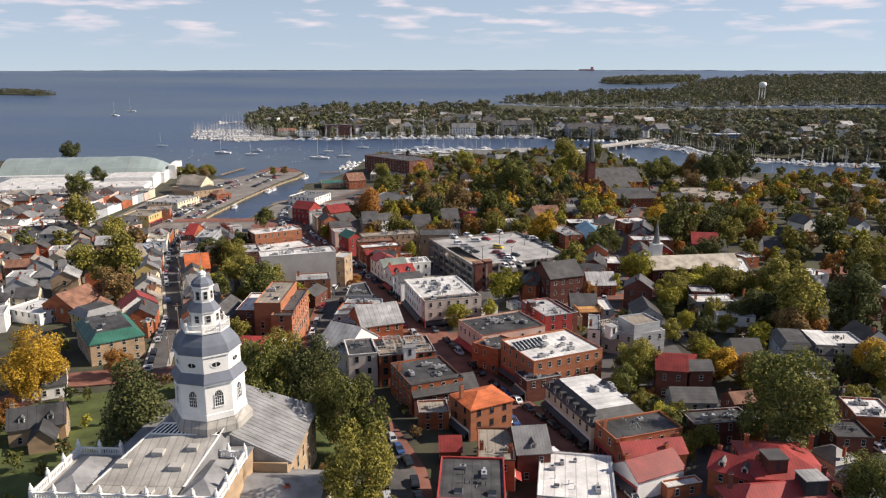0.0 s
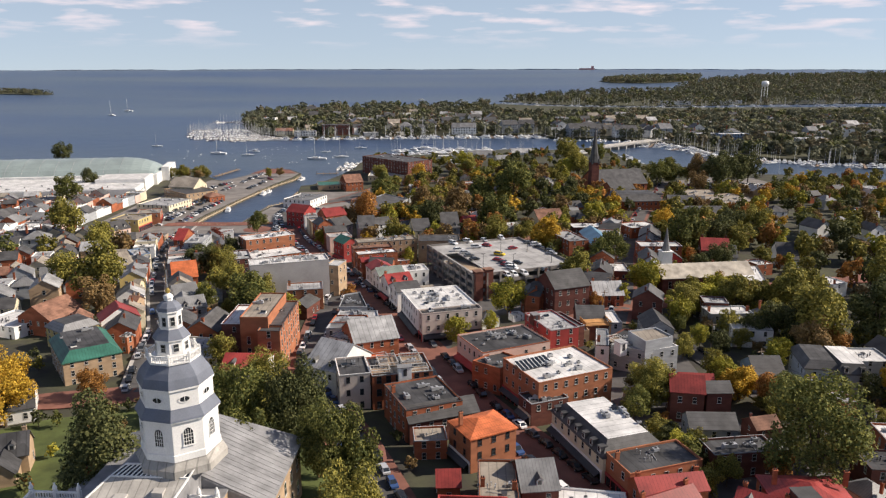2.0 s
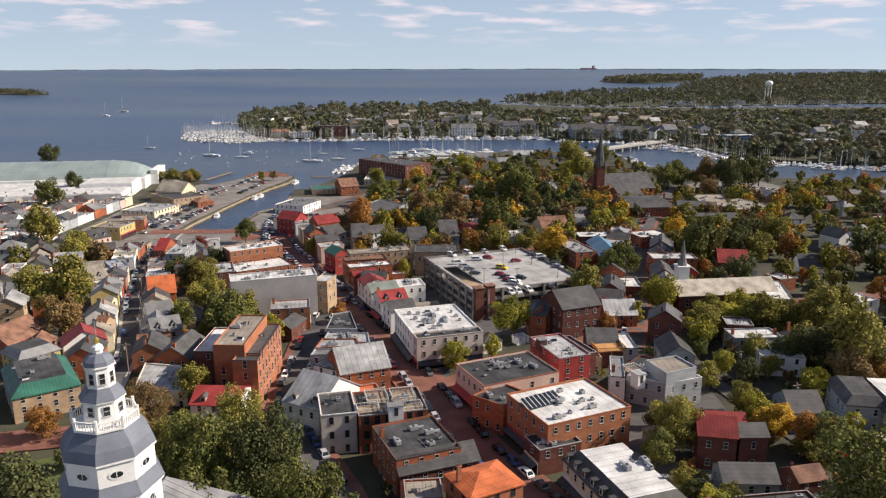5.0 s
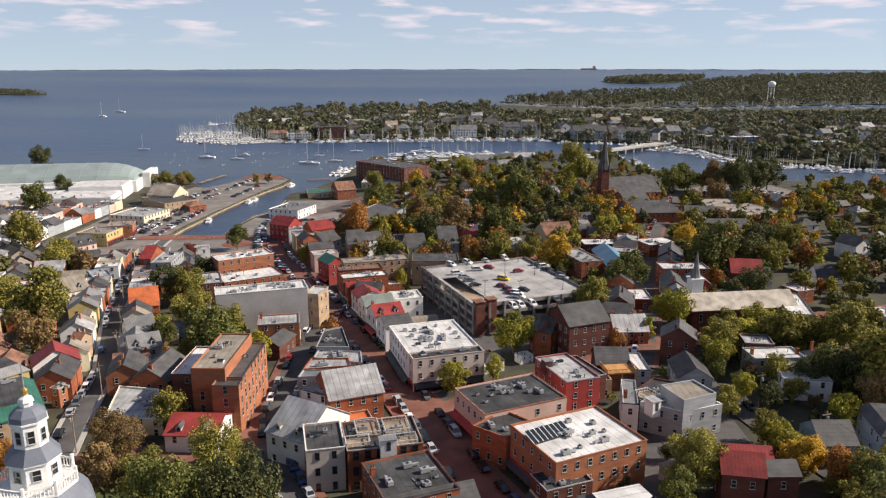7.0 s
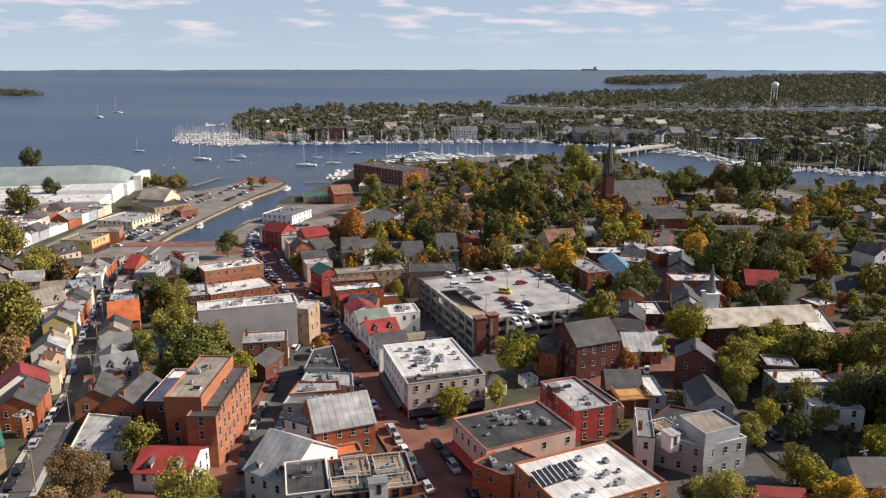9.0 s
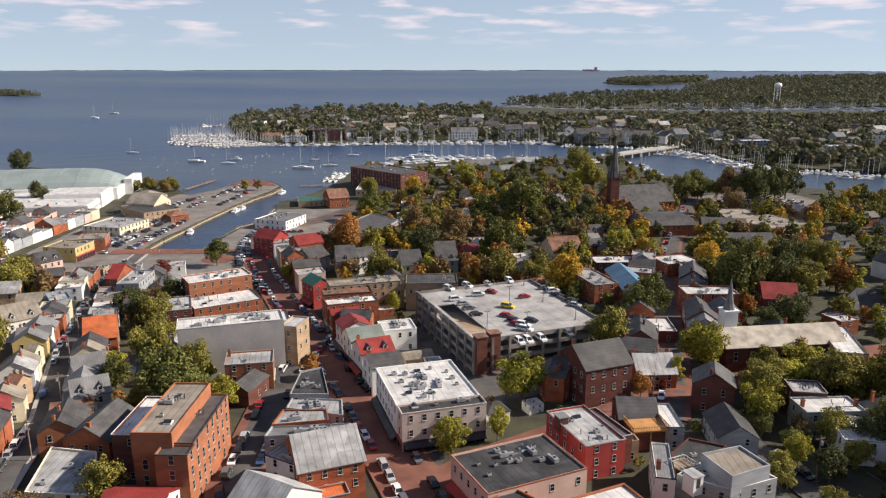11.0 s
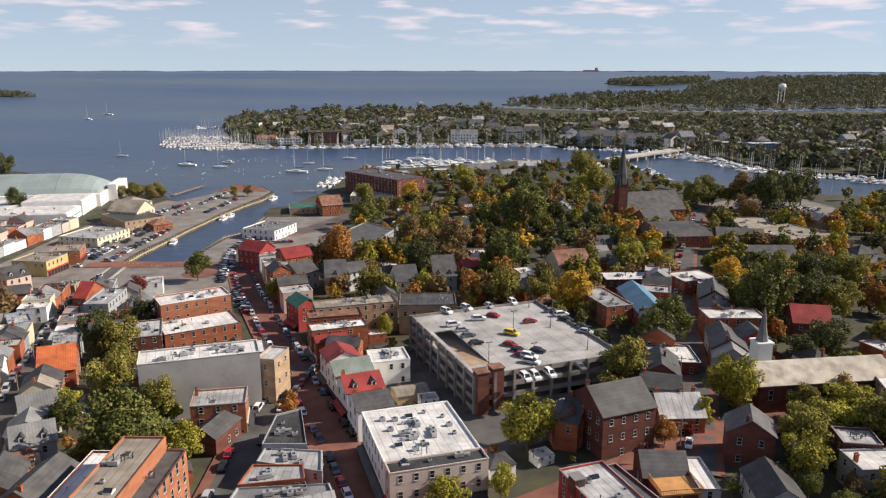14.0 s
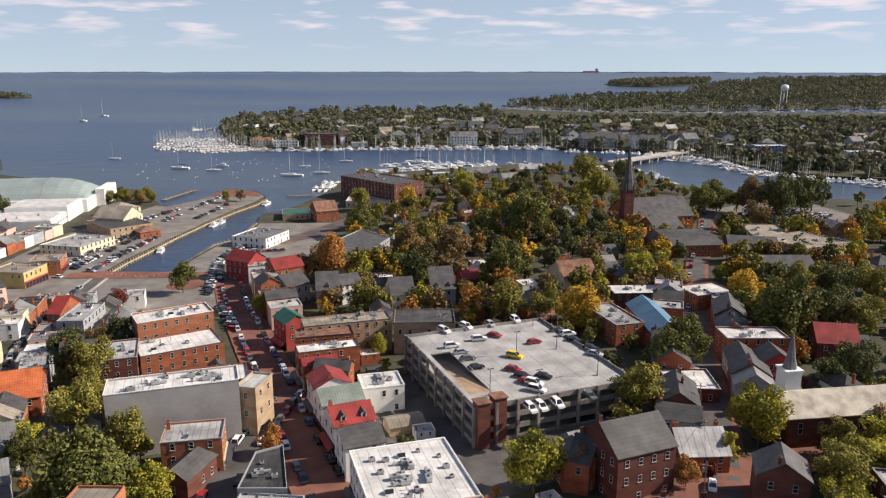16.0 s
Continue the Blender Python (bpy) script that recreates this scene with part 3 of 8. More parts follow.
def building(name, x, y, w, d, turn, top, wall, roof, form="flat", label="", category="building", group="", storeys=0, foot=None,
             windows=True, chimneys=0, units=0, trim=True, seed=None, rise=None, shop=None, dark_frames=False, pitch=3.0, size=None):
    """A house or block: walls with gables or a parapet, its roof, cornice, windows, chimneys, rooftop plant and shop front."""
    rnd = random.Random(seed if seed is not None else int(x * 13 + y * 7))
    z0 = foot if foot is not None else min(ground(x + a * w / 2, y + c * d / 2) for a in (-1, 0, 1) for c in (-1, 0, 1)) - 0.3
    h = max(top - z0, 3.0)
    BLOCKS.append((x, y, w, d, turn))
    ob = base(name, x, y, z0, turn, label, category, group)
    turned = form == "gable_front"
    rise = rise or 0.32 * (w if turned else d)
    if form == "flat":
        s = Shape()
        t = 0.22
        for hw_, hd_, z in ((w / 2, d / 2, -2), (w / 2, d / 2, h), (w / 2 - t, d / 2 - t, h), (w / 2 - t, d / 2 - t, h - 0.6)):
            s.v += [(-hw_, -hd_, z), (hw_, -hd_, z), (hw_, hd_, z), (-hw_, hd_, z)]
        s.f = [(4 * a + k, 4 * a + (k + 1) % 4, 4 * a + 4 + (k + 1) % 4, 4 * a + 4 + k) for a in range(3) for k in range(4)] + [(12, 13, 14, 15)]
        s.m = [0] * 13
        part("wall", s, WALL[wall], ob)
        s = Shape()
        s.box(-w / 2 + t, -d / 2 + t, h - 0.6, w / 2 - t, d / 2 - t, h - 0.42)
        part("roof", s, ROOF[roof], ob)
        if trim:
            s = Shape()
            o = 0.09
            kind = trim if trim is not True else rnd.choice((True, wall, "pale", "grey", "grey", "dark", "slate"))
            for a in ((-w / 2 - o, -d / 2 - o, w / 2 + o, -d / 2 + 0.1), (-w / 2 - o, d / 2 - 0.1, w / 2 + o, d / 2 + o), (-w / 2 - o, -d / 2 + 0.1, -w / 2 + 0.1, d / 2 - 0.1), (w / 2 - 0.1, -d / 2 + 0.1, w / 2 + o, d / 2 - 0.1)):
                s.box(a[0], a[1], h - 0.16, a[2], a[3], h + 0.05, 0, True)
            part("cornice", s, SASH if kind is True else WALL[kind] if kind in WALL else ROOF[kind], ob)
        deck = h - 0.42
        if min(w, d) > 6.5:
            k = rnd.randrange(4)
            tagged(part("vents", shared(("vents", k), lambda: vents_mesh(k)), None, ob, at=(rnd.uniform(-0.5, 0.5) * (w - 6.5), rnd.uniform(-0.5, 0.5) * (d - 6.5), deck, rnd.choice((0, 1.57)))), kind="stuff")
    elif form in ("gable", "gable_front"):
        ww, dd = (d, w) if turned else (w, d)
        s = Shape()
        s.box(-ww / 2, -dd / 2, -2, ww / 2, dd / 2, h)
        for a in (-1, 1):
            tri = [(a * ww / 2, -dd / 2, h), (a * ww / 2, dd / 2, h), (a * ww / 2, 0, h + rise)]
            s.face(tri if a > 0 else tri[::-1])
        wl_ = part("wall", s, WALL[wall], ob)
        s = Shape()
        prism(s, ww, dd, h, rise, 0.35)
        rf = part("roof", s, ROOF[roof], ob)
        if turned:
            wl_.rotation_euler = rf.rotation_euler = (0, 0, math.pi / 2)
        elif w > 7 and dd > 6.5 and rnd.random() < 0.4 and (x or y):
            for k in range(1 + int(w > 9)):
                part("dormer", shared(("dormer",), dormer_mesh), None, ob, at=((k + 0.5) * w / (1 + int(w > 9)) - w / 2, -d / 2 + 0.9, h + rise * 0.9 / (d / 2) - 0.1))
        deck = h + rise - 1.0
    else:
        s = Shape()
        s.box(-w / 2, -d / 2, -2, w / 2, d / 2, h)
        part("wall", s, WALL[wall], ob)
        s = Shape()
        o = 0.35
        i = min(w, d) * (0.47 if form == "hip" else 0.16)
        a, b_ = (w / 2 + o, d / 2 + o), (w / 2 - i, d / 2 - i)
        lo = [(-a[0], -a[1], h), (a[0], -a[1], h), (a[0], a[1], h), (-a[0], a[1], h)]
        hi = [(-b_[0], -b_[1], h + rise), (b_[0], -b_[1], h + rise), (b_[0], b_[1], h + rise), (-b_[0], b_[1], h + rise)]
        for k in range(4):
            j = (k + 1) % 4
            s.face([lo[k], lo[j], hi[j], hi[k]])
            s.face([(*lo[k][:2], h - 0.3), (*lo[j][:2], h - 0.3), lo[j], lo[k]])
        s.face(hi, 0 if form == "hip" else 1)
        s.face([(*p[:2], h - 0.3) for p in lo[::-1]])
        part("roof", s, [ROOF[roof], ROOF["dark" if form == "hip_flat" else "white"]], ob)
        if form == "mansard":
            n_ = max(2, int(w / 3.2))
            for k in range(n_):
                xx = -w / 2 + (k + 0.5) * w / n_
                q = Shape()
                q.box(-0.55, 0, 0, 0.55, i * 0.7, 1.5, 2)
                q.box(-0.55, -0.1, 0, 0.55, 0, 1.5, 0)
                q.box(-0.68, -0.2, 1.5, 0.68, i * 0.75, 1.62, 2, True)
                q.face([(-0.36, -0.12, 0.25), (0.36, -0.12, 0.25), (0.36, -0.12, 1.3), (-0.36, -0.12, 1.3)], 1)
                part("dormer", q, [SASH, GLASS, ROOF["slate"]], ob, at=(xx, -d / 2 - o + 0.35, h + 0.25))
        deck = h + rise
    if windows:
        n_ = storeys or max(1, round(h / 3.5))
        fl = h / n_
        sides = [(0, -d / 2, 0, w), (w / 2, 0, math.pi / 2, d), (-w / 2, 0, -math.pi / 2, d)]
        ww_, wh_ = size or (1.0, 1.6)
        near = y < 340 and abs(x) < 150 and (x or y)
        for cx, cy, rz, length in sides:
            nx, ny = math.sin(rz + radians(turn)), -math.cos(rz + radians(turn))
            if (x or y) and max(-nx * x - ny * y, -nx * x - ny * (y - 132)) <= 0:      # walls that turn away from the open side stay plain
                continue
            cols = max(1, int((length - 1.2) / pitch))
            for r_ in range(n_):
                if shop and r_ == 0 and abs(cy) > 0:
                    continue
                places = []
                for c_ in range(cols):
                    u = (c_ + 0.5) * (length - 1.0) / cols - (length - 1.0) / 2
                    if (r_ == 0 and rnd.random() < 0.25) or rnd.random() < 0.06:
                        continue
                    places.append((cx + u * math.cos(rz), cy + u * math.sin(rz), r_ * fl + fl * 0.34, rz))
                window_line(places, ww_, wh_, dark_frames, ob, near)
    if shop:
        for side in shop:
            rz, off, length = {"f": (0, d / 2, w), "l": (-math.pi / 2, w / 2, d), "r": (math.pi / 2, w / 2, d)}[side]
            s = Shape()
            L = length - 0.8
            s.box(-L / 2, -off - 0.14, 0.5, L / 2, -off + 0.05, 3.1, 1)
            s.box(-L / 2 - 0.2, -off - 0.3, 3.1, L / 2 + 0.2, -off + 0.05, 3.7, 0, True)
            for k in range(int(L // 2) + 1):
                xx = -L / 2 + k * L / max(1, int(L // 2))
                s.box(xx - 0.12, -off - 0.22, 0, xx + 0.12, -off + 0.05, 3.1)
            sf = part("shop_front", s, [rnd.choice([TRIM, DARKTRIM, WALL["red"], WALL["cream"]]), GLASS], ob)
            sf.rotation_euler = (0, 0, rz)
            s = Shape()
            s.face([(-L / 2, -off - 1.6, 2.6), (L / 2, -off - 1.6, 2.6), (L / 2, -off - 0.3, 3.3), (-L / 2, -off - 0.3, 3.3)])
            s.face([(-L / 2, -off - 1.6, 2.3), (L / 2, -off - 1.6, 2.3), (L / 2, -off - 1.6, 2.6), (-L / 2, -off - 1.6, 2.6)])
            if rnd.random() < 0.7:
                aw = part("awning", s, rnd.choice([DARKTRIM, DARKTRIM, WALL["red"], SASH, ROOF["slate"]]), ob)
                aw.rotation_euler = (0, 0, rz)
    cm_ = shared(("chimney", wall), lambda: chimney_mesh(WALL[wall if "brick" in wall else "brick"]))
    for k in range(chimneys):
        u = (-1, 1, 0)[k % 3]
        if turned:
            pos = (rnd.uniform(-0.1, 0.1) * w, u * (d / 2 - 0.8), deck)
        else:
            pos = (u * (w / 2 - 0.8), rnd.uniform(-0.25, 0.25) * d if form == "flat" else 0.1 * d, deck)
        part("chimney", cm_, None, ob, at=(*pos, 0))
    for k in range(units):
        q = rnd.random()
        me = shared(("unit", k % 3), lambda: unit_mesh(k % 3)) if q < 0.85 else shared(("sky",), lambda: lantern_mesh(1.6, 1.6))
        part("roof_unit" if q < 0.85 else "skylight", me, None, ob, at=(rnd.uniform(-0.36, 0.36) * w, rnd.uniform(-0.36, 0.36) * d, deck, rnd.choice((0, 1.57, 3.14))))
    return ob


def block(name, pts, top, wall, roof, label, category="building", group="", units=0, windows=True, trim=False, storeys=0, pitch=2.8, foot=None):
    """A flat-roofed block on an uneven plot: pts run anticlockwise, the front left corner first."""
    cx, cy = sum(p[0] for p in pts) / len(pts), sum(p[1] for p in pts) / len(pts)
    rnd = random.Random(int(cx * 13 + cy * 7))
    z0 = foot if foot is not None else min(ground(*p) for p in pts) - 0.3
    h = top - z0
    ob = base(name, cx, cy, z0, 0, label, category, group)
    loc = [(x - cx, y - cy) for x, y in pts]
    n_ = len(loc)
    inn = [(x * (1 - 0.35 / max(1, math.hypot(x, y))), y * (1 - 0.35 / max(1, math.hypot(x, y)))) for x, y in loc]
    s = Shape()
    for k in range(n_):
        (ax, ay), (bx, by), (cx2, cy2), (dx, dy) = loc[k], loc[(k + 1) % n_], inn[(k + 1) % n_], inn[k]
        s.face([(ax, ay, -2), (bx, by, -2), (bx, by, h), (ax, ay, h)])
        s.face([(ax, ay, h), (bx, by, h), (cx2, cy2, h), (dx, dy, h)], 1 if trim else 0)
        s.face([(dx, dy, h), (cx2, cy2, h), (cx2, cy2, h - 0.6), (dx, dy, h - 0.6)])
    part("wall", s, [WALL[wall], TRIM], ob)
    s = Shape()
    s.face([(x, y, h - 0.45) for x, y in inn])
    part("roof", s, ROOF[roof], ob)
    fl_n = storeys or max(1, round(h / 3.4))
    for k in range(n_ if windows else 0):
        (ax, ay), (bx, by) = loc[k], loc[(k + 1) % n_]
        L = math.hypot(bx - ax, by - ay)
        rz = math.atan2(by - ay, bx - ax)
        nx, ny = math.sin(rz), -math.cos(rz)
        if L < 3 or max(-nx * cx - ny * cy, -nx * cx - ny * (cy - 132)) <= 0:
            continue
        cols = max(1, int((L - 0.8) / pitch))
        for r_ in range(fl_n):
            us = [(c_ + 0.5) / cols for c_ in range(cols) if rnd.random() < 0.85]
            window_line([(ax + (bx - ax) * u, ay + (by - ay) * u, (r_ + 0.34) * h / fl_n, rz) for u in us], 1.0, 1.6, False, ob, cy < 340)
    for k in range(units):
        a, b_ = rnd.random(), rnd.random()
        i, j = rnd.randrange(n_), rnd.randrange(n_)
        f = rnd.uniform(0.15, 0.6)
        x = f * (a * inn[i][0] + (1 - a) * inn[j][0])
        y = f * (a * inn[i][1] + (1 - a) * inn[j][1])
        part("roof_unit", shared(("unit", k % 3), lambda: unit_mesh(k % 3)), None, ob, at=(x, y, h - 0.45, rnd.choice((0.3, 1.87))))
    ext = max(math.hypot(*p) for p in loc)
    BLOCKS.append((cx, cy, ext * 1.4, ext * 1.4, math.degrees(math.atan2(loc[1][1] - loc[0][1], loc[1][0] - loc[0][0]))))
    return ob


def leaf_cloud(s, lobes, count, size, rnd, slot=0):
    """Many small leaf clumps spread over and inside uneven lobes."""
    tot = sum(r ** 2 for *_, r in lobes)
    for lx, ly, lz, r in lobes:
        for _ in range(int(count * r * r / tot)):
            v = Vector((rnd.gauss(0, 1), rnd.gauss(0, 1), rnd.gauss(0.15, 1))).normalized()
            k = r * (0.72 + 0.36 * rnd.random()) * (1 + 0.28 * noise.noise((lx + v.x * 2.3, ly + v.y * 2.3, lz + v.z * 2.3)))
            c = Vector((lx, ly, lz)) + v * k
            t = (v + Vector((rnd.gauss(0, 0.5), rnd.gauss(0, 0.5), rnd.gauss(0.15, 0.5)))).normalized()
            u = t.orthogonal().normalized()
            u = Matrix.Rotation(rnd.random() * 6.28, 3, t) @ u
            w = t.cross(u)
            a, e = size * rnd.uniform(0.6, 1.25), size * rnd.uniform(0.5, 1.0)
            s.face([c - u * a - w * e * 0.6, c + u * a * 0.7 - w * e, c + u * a + w * e * 0.7 + t * 0.15 * size, c - u * a * 0.6 + w * e], slot)


def tree(kind, height, spread, seed, shape="round", leaves=1500, label=""):
    """A tapered trunk with limbs and a crown of many leaf clumps with gaps, standing at the origin."""
    rnd = random.Random(seed)
    ob = base("tree", 0, 0, 0, 0, label, "tree", "town trees")
    s = Shape()
    fork = height * (0.2 if shape != "tall" else 0.15)
    s.tube((0, 0, -0.6), (0, 0, fork), 0.035 * height * 0.55, 0.026 * height * 0.5, 7)
    tips = []
    for k in range(6):
        a = k * 1.05 + rnd.uniform(-0.3, 0.3)
        rr = spread * (0.48 if shape != "tall" else 0.25) * rnd.uniform(0.7, 1.15)
        tip = (rr * math.cos(a), rr * math.sin(a), fork + (height - fork) * rnd.uniform(0.2, 0.66))
        s.tube((0, 0, fork * 0.92), tip, 0.011 * height, 0.003 * height, 5)
        tips.append(tip)
    s.tube((0, 0, fork), (0, 0, height * 0.8), 0.013 * height, 0.004 * height, 5)
    part("trunk", s, BARK, ob)
    s = Shape()
    if shape == "cone":
        lobes = [(0, 0, height * (0.2 + 0.125 * k), spread * (1.0 - 0.135 * k)) for k in range(6)]
        lobes = [(rnd.uniform(-0.2, 0.2) * r, rnd.uniform(-0.2, 0.2) * r, z, r * 0.85) for _, _, z, r in lobes]
    else:
        lobes = []
        for j in range(48 if leaves > 9000 else 34 if leaves > 1000 else 14):
            v = Vector((rnd.gauss(0, 1), rnd.gauss(0, 1), rnd.gauss(0.1, 0.9))).normalized() * rnd.uniform(0.4, 0.92)
            k = rnd.uniform(0.15, 0.31)
            lobes.append((v.x * spread * 0.92, v.y * spread * 0.92, height * (0.53 + 0.45 * v.z), spread * k))
        lobes.append((0, 0, height * 0.55, spread * 0.6))
    leaf_cloud(s, lobes, leaves, (0.055 * spread + 0.22) * (0.27 if leaves > 9000 else 0.46 if leaves > 4000 else 0.5 if leaves > 1000 else 1.12 if leaves > 300 else 1.7), rnd)
    part("crown", s, LEAF[kind], ob)
    return ob


TREE_WORDS = {"green": "green broad-leaved tree in full leaf", "dark": "dark green tree with a dense crown", "olive": "olive-green tree turning in autumn",
              "lime": "yellow-green autumn tree with an uneven crown", "yellow": "bright yellow autumn tree", "orange": "orange autumn tree with a loose crown",
              "brown": "russet autumn tree with thinning leaves", "red": "small dark red-leaved tree"}
TREES = {}


HERDS = {}


def place(store, key, make, m, scale=(1, 1, 1), herd=None):
    """The first of a kind is built and set down at m; the next ones are copies of it, or join a crowd too many to count."""
    if herd and key in store:
        HERDS.setdefault(herd, []).append((store[key], m @ Matrix.Diagonal((*scale, 1))))
        return None
    if key not in store:
        store[key] = ob = make()
        ob.matrix_basis = m @ Matrix.Diagonal((*scale, 1))
        return ob
    own = store[key].scale
    return copy_thing(store[key], m @ Matrix.Diagonal((scale[0] / own[0], scale[1] / own[1], scale[2] / own[2], 1)))


def plant(kind, x, y, r, h, turn, shape="round", z=None, herd=None):
    """A copy of one of three trees of this kind, r metres in radius and h metres high."""
    k = int(abs(x * 3 + y * 7)) % 3
    near = y < 215 and not herd
    big = r > 6.3 and not herd
    bush = bool(herd) and r < 2.6
    key = (kind, shape, k, bool(herd), big, near, bush)
    wide = {"round": 6, "tall": 3.2, "cone": 5}[shape]
    leaves = 170 if bush else 540 if herd else 14000 if near and big else 4800 if big or near else 3700
    place(TREES, key, lambda: tree(kind, 14, wide, 40 + k + 7 * len(TREES), shape, leaves, TREE_WORDS[kind]),
          pose(x, y, ground(x, y) if z is None else z, 0, 0, turn), (r / wide, r / wide, h / 14), herd)


def gather():
    """Builds each crowd as one mesh."""
    flat = {}
    for name, members in HERDS.items():
        v, f, mi, mats, n0 = [], [], [], [], 0
        for ob, m in members:
            if ob not in flat:
                inv = ob.matrix_basis.inverted()
                flat[ob] = []
                for c in ob.children_recursive:
                    w = c.matrix_basis
                    q = c.parent
                    while q != ob:
                        w, q = q.matrix_basis @ w, q.parent
                    co = np.empty(len(c.data.vertices) * 3)
                    c.data.vertices.foreach_get("co", co)
                    co = np.c_[co.reshape(-1, 3), np.ones(len(co) // 3)] @ np.array(w).T
                    flat[ob].append((co, [tuple(p.vertices) for p in c.data.polygons], [p.material_index for p in c.data.polygons], list(c.data.materials)))
            for co, faces, idx, ms in flat[ob]:
                at = []
                for mt in ms:
                    if mt not in mats:
                        mats.append(mt)
                    at.append(mats.index(mt))
                v.append((co @ np.array(m).T)[:, :3])
                f += [tuple(k + n0 for k in q) for q in faces]
                mi += [at[k] for k in idx]
                n0 += len(co)
        me = bpy.data.meshes.new(name)
        me.from_pydata(np.concatenate(v).tolist(), [], f)
        for mt in mats:
            me.materials.append(mt)
        me.polygons.foreach_set("material_index", mi)
        me.update()
        label, category = CROWDS[name]
        tagged(new(name, me), label, category, kind="stuff")


CROWDS = {"parked_cars": ("Rows of parked cars on the quay and in far lots", "cars"), "marina_boats": ("Rows of white yachts and cruisers in far marinas", "boats"),
          "far_houses": ("Many small pitched-roof houses among trees, far off", "houses"), "far_trees": ("Many autumn trees in green, olive and russet", "trees")}


def car(color, style="sedan"):
    """A parked car: body, cabin glass, four wheels, lamps."""
    ob = base("car", 0, 0, 0, 0, f"{color} {style} car parked on the street", "car", "parked cars")
    L, W = (4.6, 1.8) if style == "sedan" else (4.8, 1.9)
    H0, H1 = (0.85, 1.42) if style == "sedan" else (1.0, 1.75)
    s = Shape()

    def loft(rings, slot):
        for (xa, wa, za), (xb, wb, zb) in zip(rings, rings[1:]):
            s.face([(-wa, xa, za), (wa, xa, za), (wb, xb, zb), (-wb, xb, zb)], slot)
    hw = W / 2
    prof = [(-L / 2, 0.35), (-L / 2 + 0.05, H0 - 0.12), (-L / 2 + 0.9, H0), (L / 2 - 0.5, H0 + 0.02), (L / 2 - 0.02, H0 - 0.1), (L / 2, 0.35)]
    loft([(a, hw * (0.9 if k in (0, 1, 4, 5) else 1), z) for k, (a, z) in enumerate(prof)], 0)
    for e in (-1, 1):
        q = [(e * hw * (0.9 if k in (0, 1, 4, 5) else 1), a, z) for k, (a, z) in enumerate(prof)]
        s.face(q if e < 0 else q[::-1])
    ya, yb = (-0.75, 1.55) if style == "sedan" else (-0.7, 2.2)
    lo = [(-hw * 0.92, ya - 0.5, H0), (hw * 0.92, ya - 0.5, H0), (hw * 0.92, yb + 0.35, H0), (-hw * 0.92, yb + 0.35, H0)]
    hi = [(-hw * 0.72, ya + 0.25, H1), (hw * 0.72, ya + 0.25, H1), (hw * 0.72, yb - 0.2, H1), (-hw * 0.72, yb - 0.2, H1)]
    s.box(hi[0][0], hi[0][1], H1, hi[2][0], hi[2][1], H1 + 0.05, 0, True)
    for k in range(4):
        s.tube(lo[k], hi[k], 0.06, 0.06, 4)
    part("body", s, PAINT[color], ob)
    s = Shape()
    for k in range(4):
        j = (k + 1) % 4
        s.face([lo[k], lo[j], hi[j], hi[k]])
    part("glazing", s, GLASS, ob)
    wheel = shared(("wheel",), lambda: _wheel())
    for a in (-1, 1):
        for c in (-1, 1):
            part("wheel", wheel, None, ob, at=(a * (hw - 0.1), c * L * 0.3, 0.33))
    return ob


def _wheel():
    s = Shape()
    s.tube((-0.11, 0, 0), (0.11, 0, 0), 0.33, 0.33, 10, 0)
    s.tube((0.11, 0, 0), (0.125, 0, 0), 0.2, 0.18, 8, 1)
    s.tube((-0.11, 0, 0), (-0.125, 0, 0), 0.2, 0.18, 8, 1)
    return s.mesh("wheel", [RUBBER, STEEL])


CARS = {}


def park(color, x, y, turn, z=None, style="sedan", herd=None):
    place(CARS, (color, style), lambda: car(color, style), pose(x, y, (ground(x, y) if z is None else z) + 0.1, 0, 0, turn), herd=herd)


def sailboat(length, hull_mat, label):
    ob = base("sailboat", 0, 0, 0, 0, label, "boat", "moored boats")
    L, B = length, length * 0.3
    s = Shape()
    st = [(-0.5, 0.62, 0.75), (-0.25, 0.95, 0.8), (0.1, 1.0, 0.85), (0.35, 0.6, 0.95), (0.5, 0.02, 1.1)]
    rows = [[(-B / 2 * k, a * L, z * L * 0.1), (-B / 2 * k * 0.7, a * L, -0.2), (B / 2 * k * 0.7, a * L, -0.2), (B / 2 * k, a * L, z * L * 0.1)] for a, k, z in st]
    for p, q in zip(rows, rows[1:]):
        for k in range(3):
            s.face([p[k], p[k + 1], q[k + 1], q[k]])
        s.face([p[3], p[0], q[0], q[3]])
    s.face(rows[0])
    part("hull", s, hull_mat, ob)
    s = Shape()
    s.box(-B * 0.25, -0.15 * L, L * 0.08, B * 0.25, 0.2 * L, L * 0.125)
    s.box(-B * 0.26, -0.1 * L, L * 0.095, B * 0.26, 0.15 * L, L * 0.112, 1)
    part("cabin", s, [HULL, GLASS], ob)
    s = Shape()
    s.tube((0, 0.08 * L, 0.1 * L), (0, 0.08 * L, 1.35 * L), 0.14, 0.10, 6)
    s.tube((-0.1 * L, 0.08 * L, 0.8 * L), (0.1 * L, 0.08 * L, 0.8 * L), 0.03, 0.03, 4)
    part("mast", s, MAST, ob)
    s = Shape()
    s.tube((0, 0.08 * L, 0.22 * L), (0, -0.35 * L, 0.22 * L), 0.18, 0.15, 6)
    part("boom", s, CANVAS, ob, "boom with furled sail under blue cover")
    return ob


